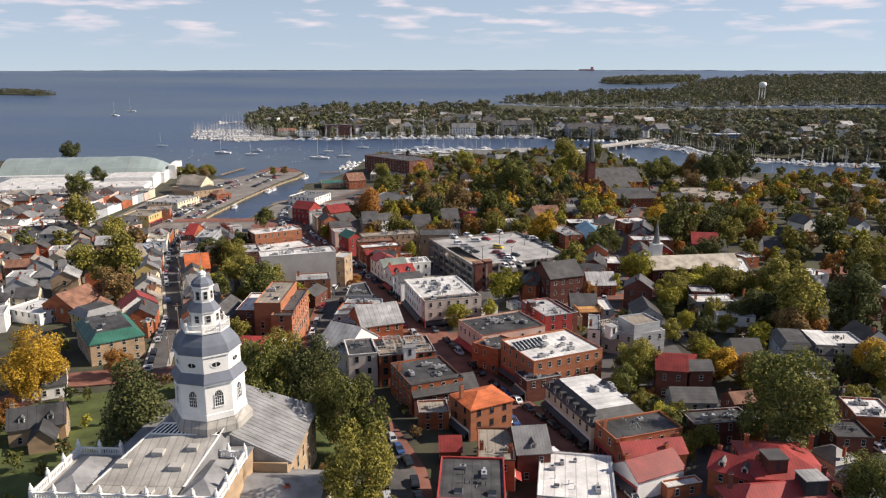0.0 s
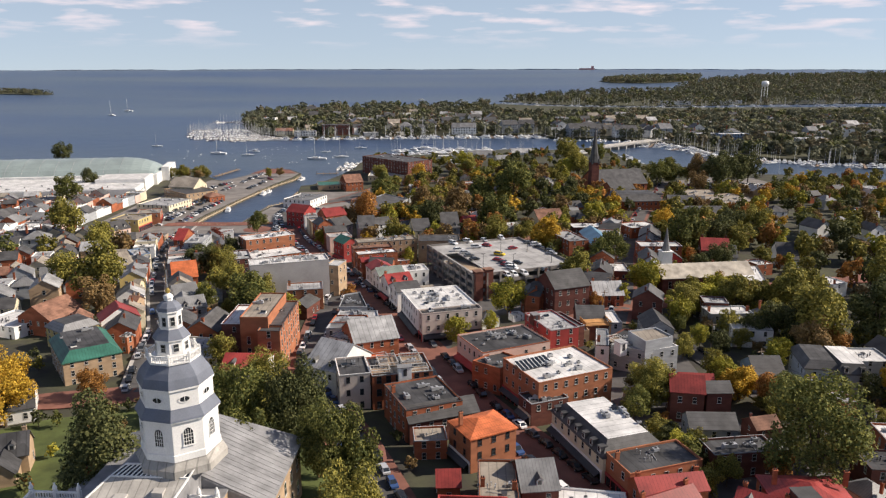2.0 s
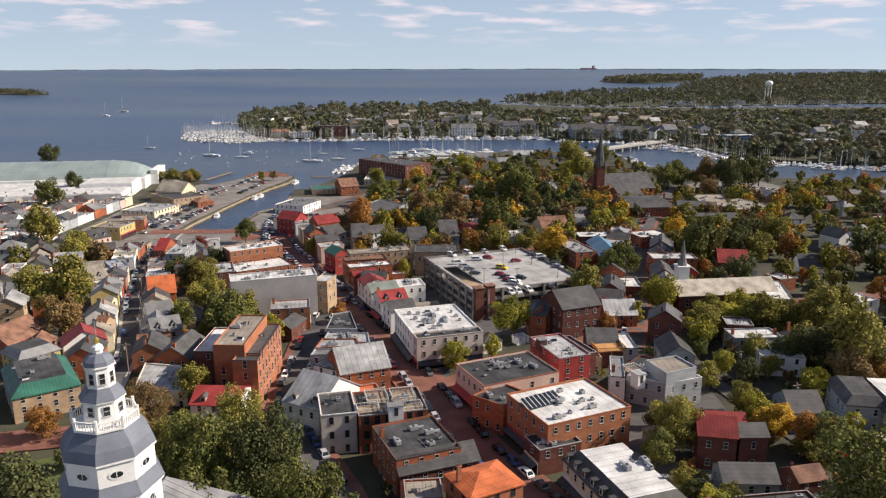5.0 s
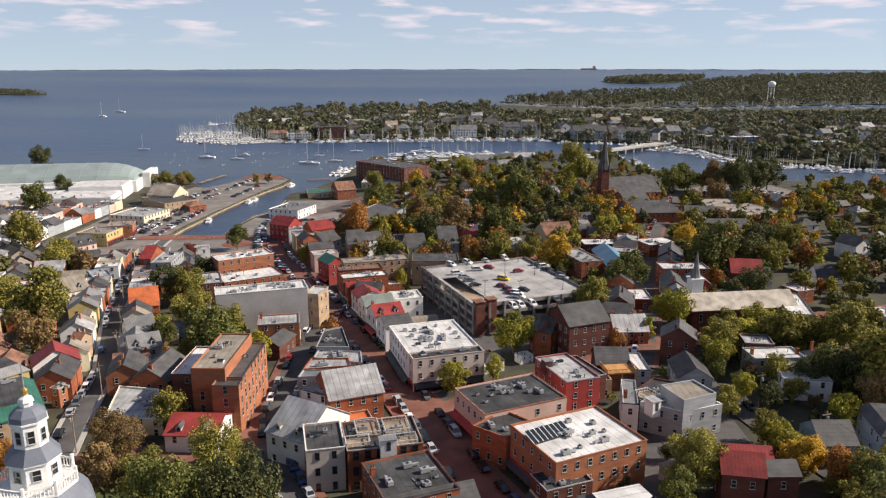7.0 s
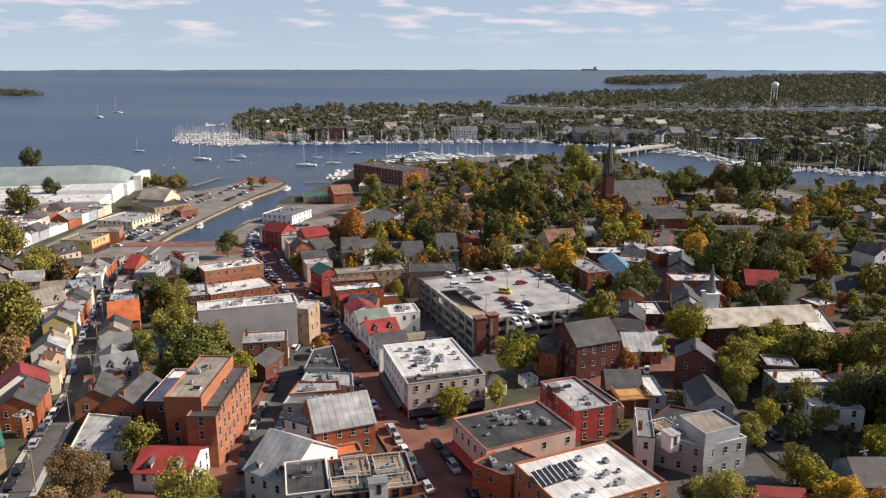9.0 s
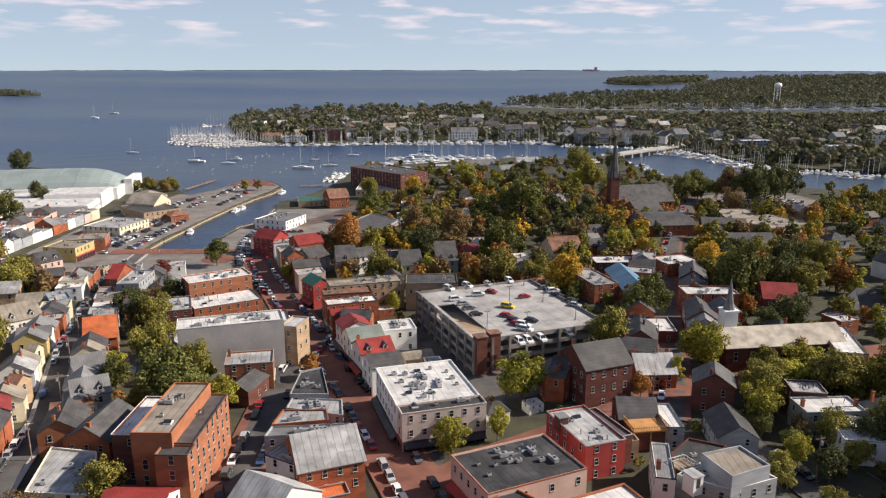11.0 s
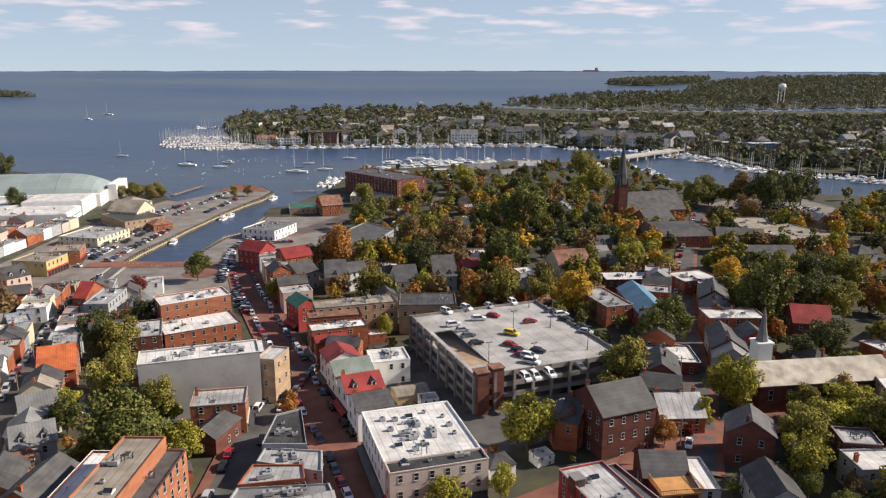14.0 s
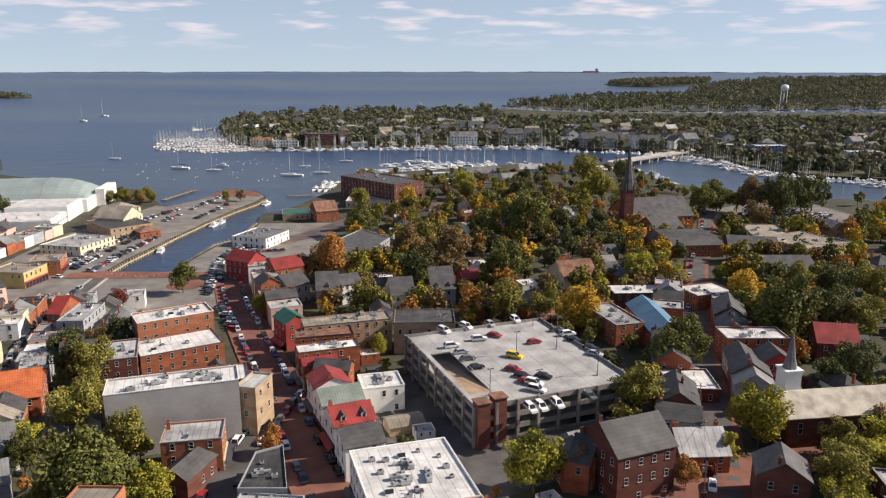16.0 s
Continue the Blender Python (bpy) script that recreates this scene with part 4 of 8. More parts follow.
def motorboat(length, label):
    ob = base("motorboat", 0, 0, 0, 0, label, "boat", "moored boats")
    L, B = length, length * 0.32
    s = Shape()
    st = [(-0.5, 0.85, 0.8), (-0.2, 1.0, 0.9), (0.15, 0.95, 1.1), (0.38, 0.5, 1.3), (0.5, 0.03, 1.45)]
    rows = [[(-B / 2 * k, a * L, z * L * 0.1), (-B / 2 * k * 0.8, a * L, -0.2), (B / 2 * k * 0.8, a * L, -0.2), (B / 2 * k, a * L, z * L * 0.1)] for a, k, z in st]
    for p, q in zip(rows, rows[1:]):
        for k in range(3):
            s.face([p[k], p[k + 1], q[k + 1], q[k]])
        s.face([p[3], p[0], q[0], q[3]])
    s.face(rows[0])
    part("hull", s, HULL, ob)
    s = Shape()
    s.box(-B * 0.36, -0.28 * L, L * 0.08, B * 0.36, 0.18 * L, L * 0.2)
    s.box(-B * 0.37, -0.25 * L, L * 0.13, B * 0.37, 0.185 * L, L * 0.175, 1)
    s.box(-B * 0.3, -0.22 * L, L * 0.2, B * 0.3, 0.05 * L, L * 0.22)
    s.box(-B * 0.26, -0.15 * L, L * 0.27, B * 0.26, 0.0, L * 0.285, 0, True)
    for a in (-1, 1):
        s.tube((a * B * 0.24, -0.12 * L, L * 0.2), (a * B * 0.24, -0.12 * L, L * 0.27), 0.05, 0.05, 4)
        s.tube((a * B * 0.24, -0.02 * L, L * 0.2), (a * B * 0.24, -0.02 * L, L * 0.27), 0.05, 0.05, 4)
    part("cabin", s, [HULL, GLASS], ob)
    return ob


def strip(name, line, width, mat, label, category, lift, kerb=0.0, step=5.0):
    """A street or pavement laid on the ground along a line, with kerb faces where it is raised."""
    pts = []
    for p, q in zip(line, line[1:]):
        k = max(1, int(math.dist(p, q) / step))
        pts += [(p[0] + (q[0] - p[0]) * a / k, p[1] + (q[1] - p[1]) * a / k) for a in range(k)]
    pts.append(line[-1])
    s, rows = Shape(), []
    for i, p in enumerate(pts):
        a, c = pts[max(i - 1, 0)], pts[min(i + 1, len(pts) - 1)]
        dx, dy = c[0] - a[0], c[1] - a[1]
        m = math.hypot(dx, dy) or 1
        nx, ny = -dy / m * width / 2, dx / m * width / 2
        rows.append([(p[0] + e * nx, p[1] + e * ny, max(1.2, ground(p[0] + e * nx, p[1] + e * ny)) + lift) for e in (1, 0.33, -0.33, -1)])
    for p, q in zip(rows, rows[1:]):
        for k in range(3):
            s.face([p[k], q[k], q[k + 1], p[k + 1]])
        if kerb:
            for k in (0, 3):
                s.face([p[k], q[k], (*q[k][:2], q[k][2] - kerb), (*p[k][:2], p[k][2] - kerb)])
    return tagged(new(name, s.mesh(name, mat)), label, category, kind="structure")


# ---- streets, paving and lawns ----
def patch(name, poly, mat, label, category, lift, step=6.0):
    """Paving or lawn inside an outline, following the ground."""
    from mathutils.geometry import delaunay_2d_cdt
    pts = []
    for i, p in enumerate(poly):
        q = poly[(i + 1) % len(poly)]
        k = max(1, int(math.dist(p, q) / step))
        pts += [(p[0] + (q[0] - p[0]) * a / k, p[1] + (q[1] - p[1]) * a / k) for a in range(k)]
    rim = len(pts)
    y = min(p[1] for p in poly)
    while y < max(p[1] for p in poly):
        x = min(p[0] for p in poly)
        while x < max(p[0] for p in poly):
            if inside(x, y, poly):
                pts.append((x, y))
            x += step
        y += step
    vs, es, fs, *_ = delaunay_2d_cdt([Vector(p) for p in pts], [], [list(range(rim))], 1, 0.01)
    me = bpy.data.meshes.new(name)
    me.from_pydata([(v.x, v.y, max(1.2, ground(v.x, v.y)) + lift) for v in vs], [], [tuple(f) for f in fs])
    me.materials.append(mat)
    return tagged(new(name, me), label, category, kind="structure")


MAIN = [(40, 125), (30, 157), (8, 202), (-9, 250), (-21, 281), (-28, 296), (-36, 316), (-43, 335), (-53, 361), (-65, 391), (-79, 426), (-92, 463)]
FRANCIS = [(-4, 110), (-10, 148), (-22, 180), (-36, 208), (-41, 235), (-42, 260), (-43, 285), (-41, 310), (-38, 335)]
CORNHILL = [(-84, 205), (-100, 268), (-120, 320), (-138, 374), (-152, 430), (-155, 470)]
CONDUIT = [(-6, 226), (14, 245), (36, 258), (70, 280), (112, 300), (200, 330)]
DUKE = [(60, 262), (72, 300), (86, 358), (102, 412), (122, 470), (150, 540), (185, 640)]
MARKET = [(-92, 463), (-103, 505), (-98, 545), (-75, 564), (-48, 615), (-32, 637), (20, 660)]
CIRCLE = [(-41, 222), (-60, 212), (-84, 205), (-108, 200), (-118, 180), (-120, 140)]
EAST = [(72, 262), (84, 215), (95, 180), (108, 130)]
GARAGE_LANE = [(-2, 232), (8, 285), (-8, 318), (-16, 352)]
for nm, line, wd, mt in (("main", MAIN, 15, PAVER), ("francis", FRANCIS, 13, PAVER), ("conduit", CONDUIT, 11, PAVER), ("circle", CIRCLE, 11, PAVER), ("cornhill", CORNHILL, 8, CONCRETE), ("duke", DUKE, 10, PAVER), ("market", MARKET, 15, PAVER)):
    strip("pavement_" + nm, line, wd, mt, "Red brick pavement along the street" if mt is PAVER else "Grey concrete pavement along the street", "pavement", 0.42, 0.2)
for nm, line, wd, mt in (("main", MAIN, 10, PAVER), ("francis", FRANCIS, 8, ASPHALT), ("conduit", CONDUIT, 7, PAVER), ("circle", CIRCLE, 8, PAVER), ("cornhill", CORNHILL, 5.5, ASPHALT), ("duke", DUKE, 7, ASPHALT), ("market", MARKET, 11, ASPHALT), ("east", EAST, 7, ASPHALT), ("garage_lane", GARAGE_LANE, 6, ASPHALT)):
    strip("road_" + nm, line, wd, mt, "Street paved in worn red brick" if mt is PAVER else "Worn asphalt street", "road", 0.45 if nm not in ("east", "garage_lane") else 0.3)
patch("pavement_dock", [(-215, 470), (-215, 560), (-197, 655), (-187, 650), (-173, 678), (-166, 720), (-142, 712), (-129, 690), (-131, 668), (-139, 638), (-146, 601), (-152, 556), (-154, 530), (-157, 503), (-158, 476), (-141, 472), (-132, 471), (-124, 479), (-122, 510), (-120, 541), (-111, 555), (-111, 600), (-60, 600), (-62, 540), (-70, 455), (-90, 425), (-160, 432)], QUAYTAR, "Grey asphalt quay and car park round the dock", "pavement", 0.12, 10)
patch("pavement_plaza", [(-190, 436), (-135, 432), (-108, 410), (-92, 425), (-84, 450), (-97, 470), (-120, 470), (-160, 474), (-176, 462), (-190, 452)], QUAYTAR, "Pale worn asphalt of the open market plaza", "pavement", 0.2, 8)
patch("pavement_dockhead", [(-172, 470), (-120, 471), (-98, 474), (-98, 479), (-160, 482), (-172, 478)], PAVER, "Red brick strip along the head of the dock", "pavement", 0.32, 8)
patch("pavement_island", [(-111 + 8.5 * math.cos(k * math.tau / 20), 459 + 8.5 * math.sin(k * math.tau / 20)) for k in range(20)], PAVER, "Round red brick traffic island with a tree", "pavement", 0.3)
patch("pavement_harbour", [(-165, 722), (-142, 712), (-131, 690), (-150, 690), (-172, 690)], PAVER, "Red brick promenade at the quay's end", "pavement", 0.2, 10)
patch("pavement_car_park", [(172, 590), (200, 552), (240, 556), (268, 600), (262, 650), (225, 660), (185, 640)], QUAYTAR, "Wide pale asphalt car park behind the school", "pavement", 0.2, 10)
patch("lawn", [(-130, 110), (-118, 178), (-100, 190), (-62, 203), (-44, 205), (-28, 178), (-18, 140), (-16, 100)], GRASS, "Green lawn around the domed state house", "lawn", 0.12)
patch("yard_garage", [(-18, 300), (-4, 350), (30, 375), (60, 345), (50, 290), (20, 275), (5, 270)], ASPHALT, "Dark asphalt yard round the parking garage", "pavement", 0.1)
patch("yard_south", [(75, 180), (95, 150), (60, 120), (20, 118), (50, 180), (40, 215), (75, 235)], ASPHALT, "Dark asphalt yards behind the houses", "pavement", 0.1)

# ---- the domed state house ----
sh = base("state_house", -44.6, 131.8, 16.0, -3, "White domed state house with grey roofs and tan walls", "state house")


def shbox(name, x0, y0, x1, y1, z0, z1, mat, label="", rim=0.0):
    q = Shape()
    q.box(x0, y0, z0, x1, y1, z1)
    if rim:
        q.box(x0 - rim, y0 - rim, z1 - 0.5, x1 + rim, y1 + rim, z1 - 0.1, 0, True)
    return part(name, q, mat, sh, label)


DOMESLATE = surf("blue_grey_slate", (0.15, 0.165, 0.20), 0.6, 0.12, 3, 0.4, 0.2, vary=0.02)
PATINA = surf("grey_standing_seam_roof", (0.245, 0.245, 0.25), 0.6, 0.28, 4, 1.5, 0.1, vary=0.05, patches=0.12)
SHDECK = surf("pale_gravel_deck", (0.40, 0.38, 0.345), 0.9, 0.2, 3, 0.8, 0.2, vary=0.02, seam=1.5, patches=0.15)
# Heights above the hill: the eaves at 10 to 12, the deck at 15.
shbox("block", -22, -22, 9, -7, -2, 14.3, WALL["tan_brick"])
shbox("link", -15, -9, 9, 10, -2, 14.0, WALL["tan_brick"])
shbox("east_wing", 3.0, -3, 15.5, 21, -2, 11.2, WALL["tan_brick"], "tan stone wing with sash windows")
shbox("west_wing", -20, -3, -10, 21, -2, 10.8, WALL["tan_brick"])
shbox("south_annex", 9, -14, 23, 0, -2, 8.0, WALL["tan_brick"])
shbox("north_annex", -46, -34, -22, -12, -2, 7.0, WALL["tan_brick"])
q = Shape()
for x0, x1, y0, y1, z, r in ((-2, 16.2, -2.4, 21.8, 11.2, 7.4), (-21, 3, -3.8, 21.8, 10.8, 7.6)):
    xm = 0.5
    q.face([(x0, y0, z), (x0, y1, z), (xm, y1 - 5, z + r), (xm, y0, z + r)])
    q.face([(x1, y1, z), (x1, y0, z), (xm, y0, z + r), (xm, y1 - 5, z + r)])
    q.face([(x0, y1, z), (x1, y1, z), (xm, y1 - 5, z + r)])
    q.face([(x1, y0, z), (x0, y0, z), (xm, y0, z + r)])
    q.face([(x0, y0, z - 0.4), (x1, y0, z - 0.4), (x1, y0, z), (x0, y0, z)])
    q.face([(x1, y0, z - 0.4), (x1, y1, z - 0.4), (x1, y1, z), (x1, y0, z)])
for x0, x1, y0, y1, z, r in ((8.5, 23.6, -14.6, 0.6, 8.0, 2.6), (-46.6, -21.6, -34.6, -11.4, 7.0, 3.6)):
    ym = (y0 + y1) / 2
    q.face([(x0, y0, z), (x1, y0, z), (x1, ym, z + r), (x0, ym, z + r)])
    q.face([(x1, y1, z), (x0, y1, z), (x0, ym, z + r), (x1, ym, z + r)])
    q.face([(x1, y0, z), (x1, y1, z), (x1, ym, z + r)])
part("wing_roof", q, PATINA, sh, "grey metal wing roofs")
for k in range(15):
    y = -3 + 1.35 * k
    f = max(0.0, min(1.0, (21.8 - y) / 5.0))
    q = Shape()
    q.tube((16.2, y, 11.25), (16.2 - 15.7 * f, y, 11.25 + 7.4 * f), 0.035, 0.035, 4)
    part("roof_seam", q, PATINA, sh)
q = Shape()
q.box(-21.6, -21.6, 14.3, 8.6, -7.4, 14.5)
part("deck", q, SHDECK, sh, "pale flat deck of the roof")
q = Shape()
q.box(-15.2, -9.2, 14.0, 9.2, 10.2, 14.3)
part("link_roof", q, PATINA, sh)
# The raised deck climbs to the tower's foot and ends in a strip of glazing.
DECK_FOOT, DECK_HEAD = ((-14.1, -17.4, 14.55), (1.6, -17.4, 14.55)), ((-8.5, -6.8, 18.7), (4.4, -6.8, 18.7))
GLAZED = ((-6.6, -4.9, 19.9), (5.1, -4.9, 19.9))
q = Shape()
q.face([DECK_FOOT[0], DECK_FOOT[1], DECK_HEAD[1], DECK_HEAD[0]])
part("raised_deck", q, SHDECK, sh, "pale sloping deck below the tower")
q = Shape()
for e, w in ((0, -1), (1, 1)):
    a, b, c = DECK_FOOT[e], DECK_HEAD[e], GLAZED[e]
    q.face([a, (b[0], b[1], 14.2), (c[0], 4.0, 14.2), (c[0], 4.0, c[2]), c, b][::w])
q.face([GLAZED[0], GLAZED[1], (GLAZED[1][0], 4.0, 19.9), (GLAZED[0][0], 4.0, 19.9)])
part("deck_side", q, PATINA, sh)
q = Shape()
q.face([DECK_HEAD[0], DECK_HEAD[1], GLAZED[1], GLAZED[0]])
part("skylight", q, GLASS, sh)
for k in range(17):
    f = k / 16
    p, g = ([a + (b - a) * f for a, b in zip(*line)] for line in (DECK_HEAD, GLAZED))
    q = Shape()
    q.tube(p, g, 0.15, 0.15, 4)
    part("glazing_bar", q, TRIM, sh)
for a, b in (DECK_HEAD, GLAZED, (DECK_FOOT[0], DECK_HEAD[0]), (DECK_FOOT[1], DECK_HEAD[1])):
    q = Shape()
    q.tube(a, b, 0.2, 0.2, 4)
    part("deck_flashing", q, TRIM, sh)
for x0 in (-14.3, 1.8):
    q = Shape()
    q.box(x0 - 0.12, -21.6, 14.5, x0 + 0.12, -17.4, 14.68)
    part("gutter", q, DARKTRIM, sh)
for x0, x1 in ((-21, -14.5), (2.0, 8.2)):
    q = Shape()
    xm = (x0 + x1) / 2
    q.face([(x0, -21, 14.52), (x1, -21, 14.52), (xm, -17, 16.2)])
    q.face([(x1, -21, 14.52), (x1, -8, 14.52), (xm, -11, 16.2), (xm, -17, 16.2)])
    q.face([(x1, -8, 14.52), (x0, -8, 14.52), (xm, -11, 16.2)])
    q.face([(x0, -8, 14.52), (x0, -21, 14.52), (xm, -17, 16.2), (xm, -11, 16.2)])
    for k in range(9):
        yy = -19.5 + k * 1.3
        q.box(x1 - 2.9, yy - 0.04, 14.5, x1 - 0.1, yy + 0.04, 14.75)
    part("glazed_hip", q, PATINA, sh)
for x, y, w in ((0.6, -9.6, 1.8), (-1.0, -13.6, 2.4), (-10.6, -13.2, 2.4), (-5.2, -10.8, 2.0), (-3.5, -19.5, 1.6)):
    q = Shape()
    z = 14.5 + max(0.0, (y + 17.4) * 0.392)
    q.box(x - w / 2, y - 0.8, z - 0.4, x + w / 2, y + 0.8, z + 0.55)
    part("hatch", q, CONCRETE, sh)
for x0, x1, y in ((-22, 9, -22), (-22, -14, -7), (3, 9, -7)):
    q = Shape()
    q.box(x0, y - 0.2, 15.5, x1, y + 0.2, 15.75, 0, True)
    q.box(x0, y - 0.2, 14.3, x1, y + 0.2, 14.6)
    for k in range(int((x1 - x0) / 0.45)):
        q.box(x0 + k * 0.45, y - 0.08, 14.6, x0 + k * 0.45 + 0.18, y + 0.08, 15.5)
    part("balustrade", q, TRIM, sh, "white roof balustrade with urns")
for x in (-22, 9):
    q = Shape()
    q.box(x - 0.2, -22, 15.5, x + 0.2, -7, 15.75, 0, True)
    q.box(x - 0.2, -22, 14.3, x + 0.2, -7, 14.6)
    for k in range(33):
        q.box(x - 0.08, -22 + k * 0.45, 14.6, x + 0.08, -21.82 + k * 0.45, 15.5)
    part("balustrade", q, TRIM, sh, "white roof balustrade with urns")
q = Shape()
q.box(-0.32, -0.32, 0, 0.32, 0.32, 1.7)
q.lathe([(0.2, 1.7), (0.42, 2.1), (0.3, 2.5), (0.12, 2.9), (0.16, 3.1)], 8)
urn = q.mesh("urn", TRIM)
for x, y in [(-22 + k * 31 / 8, -22) for k in range(9)] + [(e, -17 + 5 * k) for e in (-22, 9) for k in range(3)] + [(-18, -7), (-14, -7), (3, -7), (6, -7)]:
    part("urn", urn, None, sh, at=(x, y, 14.2))
for x, y, z in ((-20, 14, 11.5), (-19, 5, 11.5), (17, -9, 8.5), (-30, -22, 9.5)):
    part("chimney", shared(("chimney", "brick"), lambda: chimney_mesh(WALL["brick"])), None, sh, at=(x, y, z))
for k in range(5):
    part("window", window_mesh(1.3, 2.6), None, sh, at=(15.5, 0.5 + 4.4 * k, 6.0, math.pi / 2))
    part("window", window_mesh(1.3, 2.6), None, sh, at=(15.5, 0.5 + 4.4 * k, 1.2, math.pi / 2))
for k in range(3):
    part("window", window_mesh(1.3, 2.2), None, sh, at=(23, -12 + 4.4 * k, 3.4, math.pi / 2))
# The dome's tower, an octagon in plan, from the roof up.
T8 = math.pi / 8 - radians(10)
tower = new("tower")
tower.parent, tower.location = sh, (0.8, 0, 0)
tagged(tower, "white timber tower with a slate dome and lantern")


def ring(name, rings, mat, label="", n=8, cap=True):
    q = Shape()
    q.lathe(rings, n, T8, 0, cap=cap)
    return part(name, q, mat, tower, label)


ring("pedestal", [(7.5, 18.6), (7.5, 19.9), (6.6, 20.9), (6.6, 21.1)], SHDECK)
ring("drum", [(6.55, 20.6), (6.55, 22.2), (6.4, 22.3), (6.4, 27.7), (6.8, 27.9), (6.8, 28.2)], TRIM)
ring("skirt", [(6.95, 28.2), (6.85, 28.5), (5.95, 30.0)], DOMESLATE)
ring("upper_drum", [(5.9, 30.0), (5.9, 32.9), (6.2, 33.1), (6.2, 33.4)], TRIM)
ring("dome", [(6.2, 33.4), (6.05, 34.0), (5.75, 34.9), (5.1, 35.8), (4.3, 36.6), (4.0, 36.9)], DOMESLATE, "bell-shaped slate dome")
ring("gallery_floor", [(4.0, 36.7), (4.35, 36.9), (4.35, 37.2)], TRIM)
ring("lantern", [(2.85, 37.1), (2.7, 40.2), (3.0, 40.4), (3.0, 40.6)], TRIM)
ring("lantern_skirt", [(3.05, 40.6), (2.9, 40.8), (1.95, 42.1)], DOMESLATE)
ring("upper_lantern", [(1.85, 42.1), (1.85, 44.7), (2.1, 44.9), (2.1, 45.1)], TRIM)
ring("cap", [(2.0, 45.1), (1.9, 45.7), (1.2, 46.4), (0.65, 46.6)], DOMESLATE)
ring("finial", [(0.7, 46.6), (0.7, 47.0), (0.85, 47.1), (0.7, 47.5), (0.25, 47.8)], TRIM)
ring("acorn", [(0.2, 47.8), (0.4, 48.0), (0.35, 48.4), (0.1, 48.7)], plain("gilt", (0.6, 0.42, 0.12), 0.35, 0.8))
q = Shape()
q.tube((0, 0, 48.6), (0, 0, 51.6), 0.08, 0.04, 5)
part("lightning_rod", q, STEEL, tower)
q = Shape()
for k in range(8):
    a0, a1 = T8 + k * math.tau / 8, T8 + (k + 1) * math.tau / 8
    p, r_ = (4.2 * math.cos(a0), 4.2 * math.sin(a0)), (4.2 * math.cos(a1), 4.2 * math.sin(a1))
    q.tube((*p, 38.3), (*r_, 38.3), 0.13, 0.13, 4)
    q.tube((*p, 37.1), (*p, 38.8), 0.2, 0.2, 5)
    for j in range(1, 8):
        f = j / 8
        q.tube((p[0] + (r_[0] - p[0]) * f, p[1] + (r_[1] - p[1]) * f, 37.1), (p[0] + (r_[0] - p[0]) * f, p[1] + (r_[1] - p[1]) * f, 38.3), 0.06, 0.06, 4)
part("gallery_rail", q, TRIM, tower, "white octagonal gallery balustrade")
q = Shape()
for x in (-0.85, 0.75):
    q.box(x, -0.14, -0.1, x + 0.12, 0.1, 2.3)
q.box(-0.95, -0.2, -0.2, 0.95, 0.1, 0, 0, True)
for k in range(1, 4):
    q.box(-0.75 + 0.375 * k - 0.03, -0.1, 0, -0.75 + 0.375 * k + 0.03, 0, 2.7)
    q.box(-0.75, -0.1, 0.62 * k, 0.75, 0, 0.62 * k + 0.06)
arched = q.mesh("arched_window", [TRIM])
q = Shape()
q.face([(-0.75, -0.06, 0), (0.75, -0.06, 0), (0.75, -0.06, 2.2), (0.45, -0.06, 2.8), (0, -0.06, 3.0), (-0.45, -0.06, 2.8), (-0.75, -0.06, 2.2)])
arched_pane = q.mesh("arched_pane", [GLASS])
q = Shape()
for k in range(14):
    a0, a1 = k * math.tau / 14, (k + 1) * math.tau / 14
    q.face([(0.8 * math.cos(a0), -0.1, 0.45 * math.sin(a0)), (0.8 * math.cos(a1), -0.1, 0.45 * math.sin(a1)), (1.0 * math.cos(a1), -0.1, 0.62 * math.sin(a1)), (1.0 * math.cos(a0), -0.1, 0.62 * math.sin(a0))])
q.box(-0.04, -0.1, -0.45, 0.04, 0, 0.45)
oval = q.mesh("oval_window", [TRIM])
q = Shape()
q.face([(0.8 * math.cos(a), -0.06, 0.45 * math.sin(a)) for a in [k * math.tau / 14 for k in range(14)]])
oval_pane = q.mesh("oval_pane", [GLASS])
for k in range(8):
    a = T8 + (k + 0.5) * math.tau / 8
    c = math.cos(math.pi / 8)
    for me, r_, z in ((arched, 6.4 * c, 23.7), (arched_pane, 6.4 * c, 23.7), (oval, 5.9 * c, 31.5), (oval_pane, 5.9 * c, 31.5), (window_mesh(0.9, 1.3), 2.8 * c, 38.6), (window_mesh(0.75, 1.5), 1.85 * c, 42.7)):
        part("pane" if me in (arched_pane, oval_pane) else "window", me, None, tower, at=(r_ * math.cos(a), r_ * math.sin(a), z, a + math.pi / 2))

# ---- the old treasury on the lawn ----
building("treasury_house", -95.5, 163.5, 12, 7.5, 20, 18.5, "tan_brick", "dark", "gable", "Small old tan brick house on the lawn", "house", rise=3.6, chimneys=2, storeys=1)
building("treasury_porch", -91.5, 157.5, 5.5, 6, 20, 17.5, "tan_brick", "dark", "gable_front", "Gabled tan brick porch of the old lawn house", "house", rise=2.8, storeys=1)

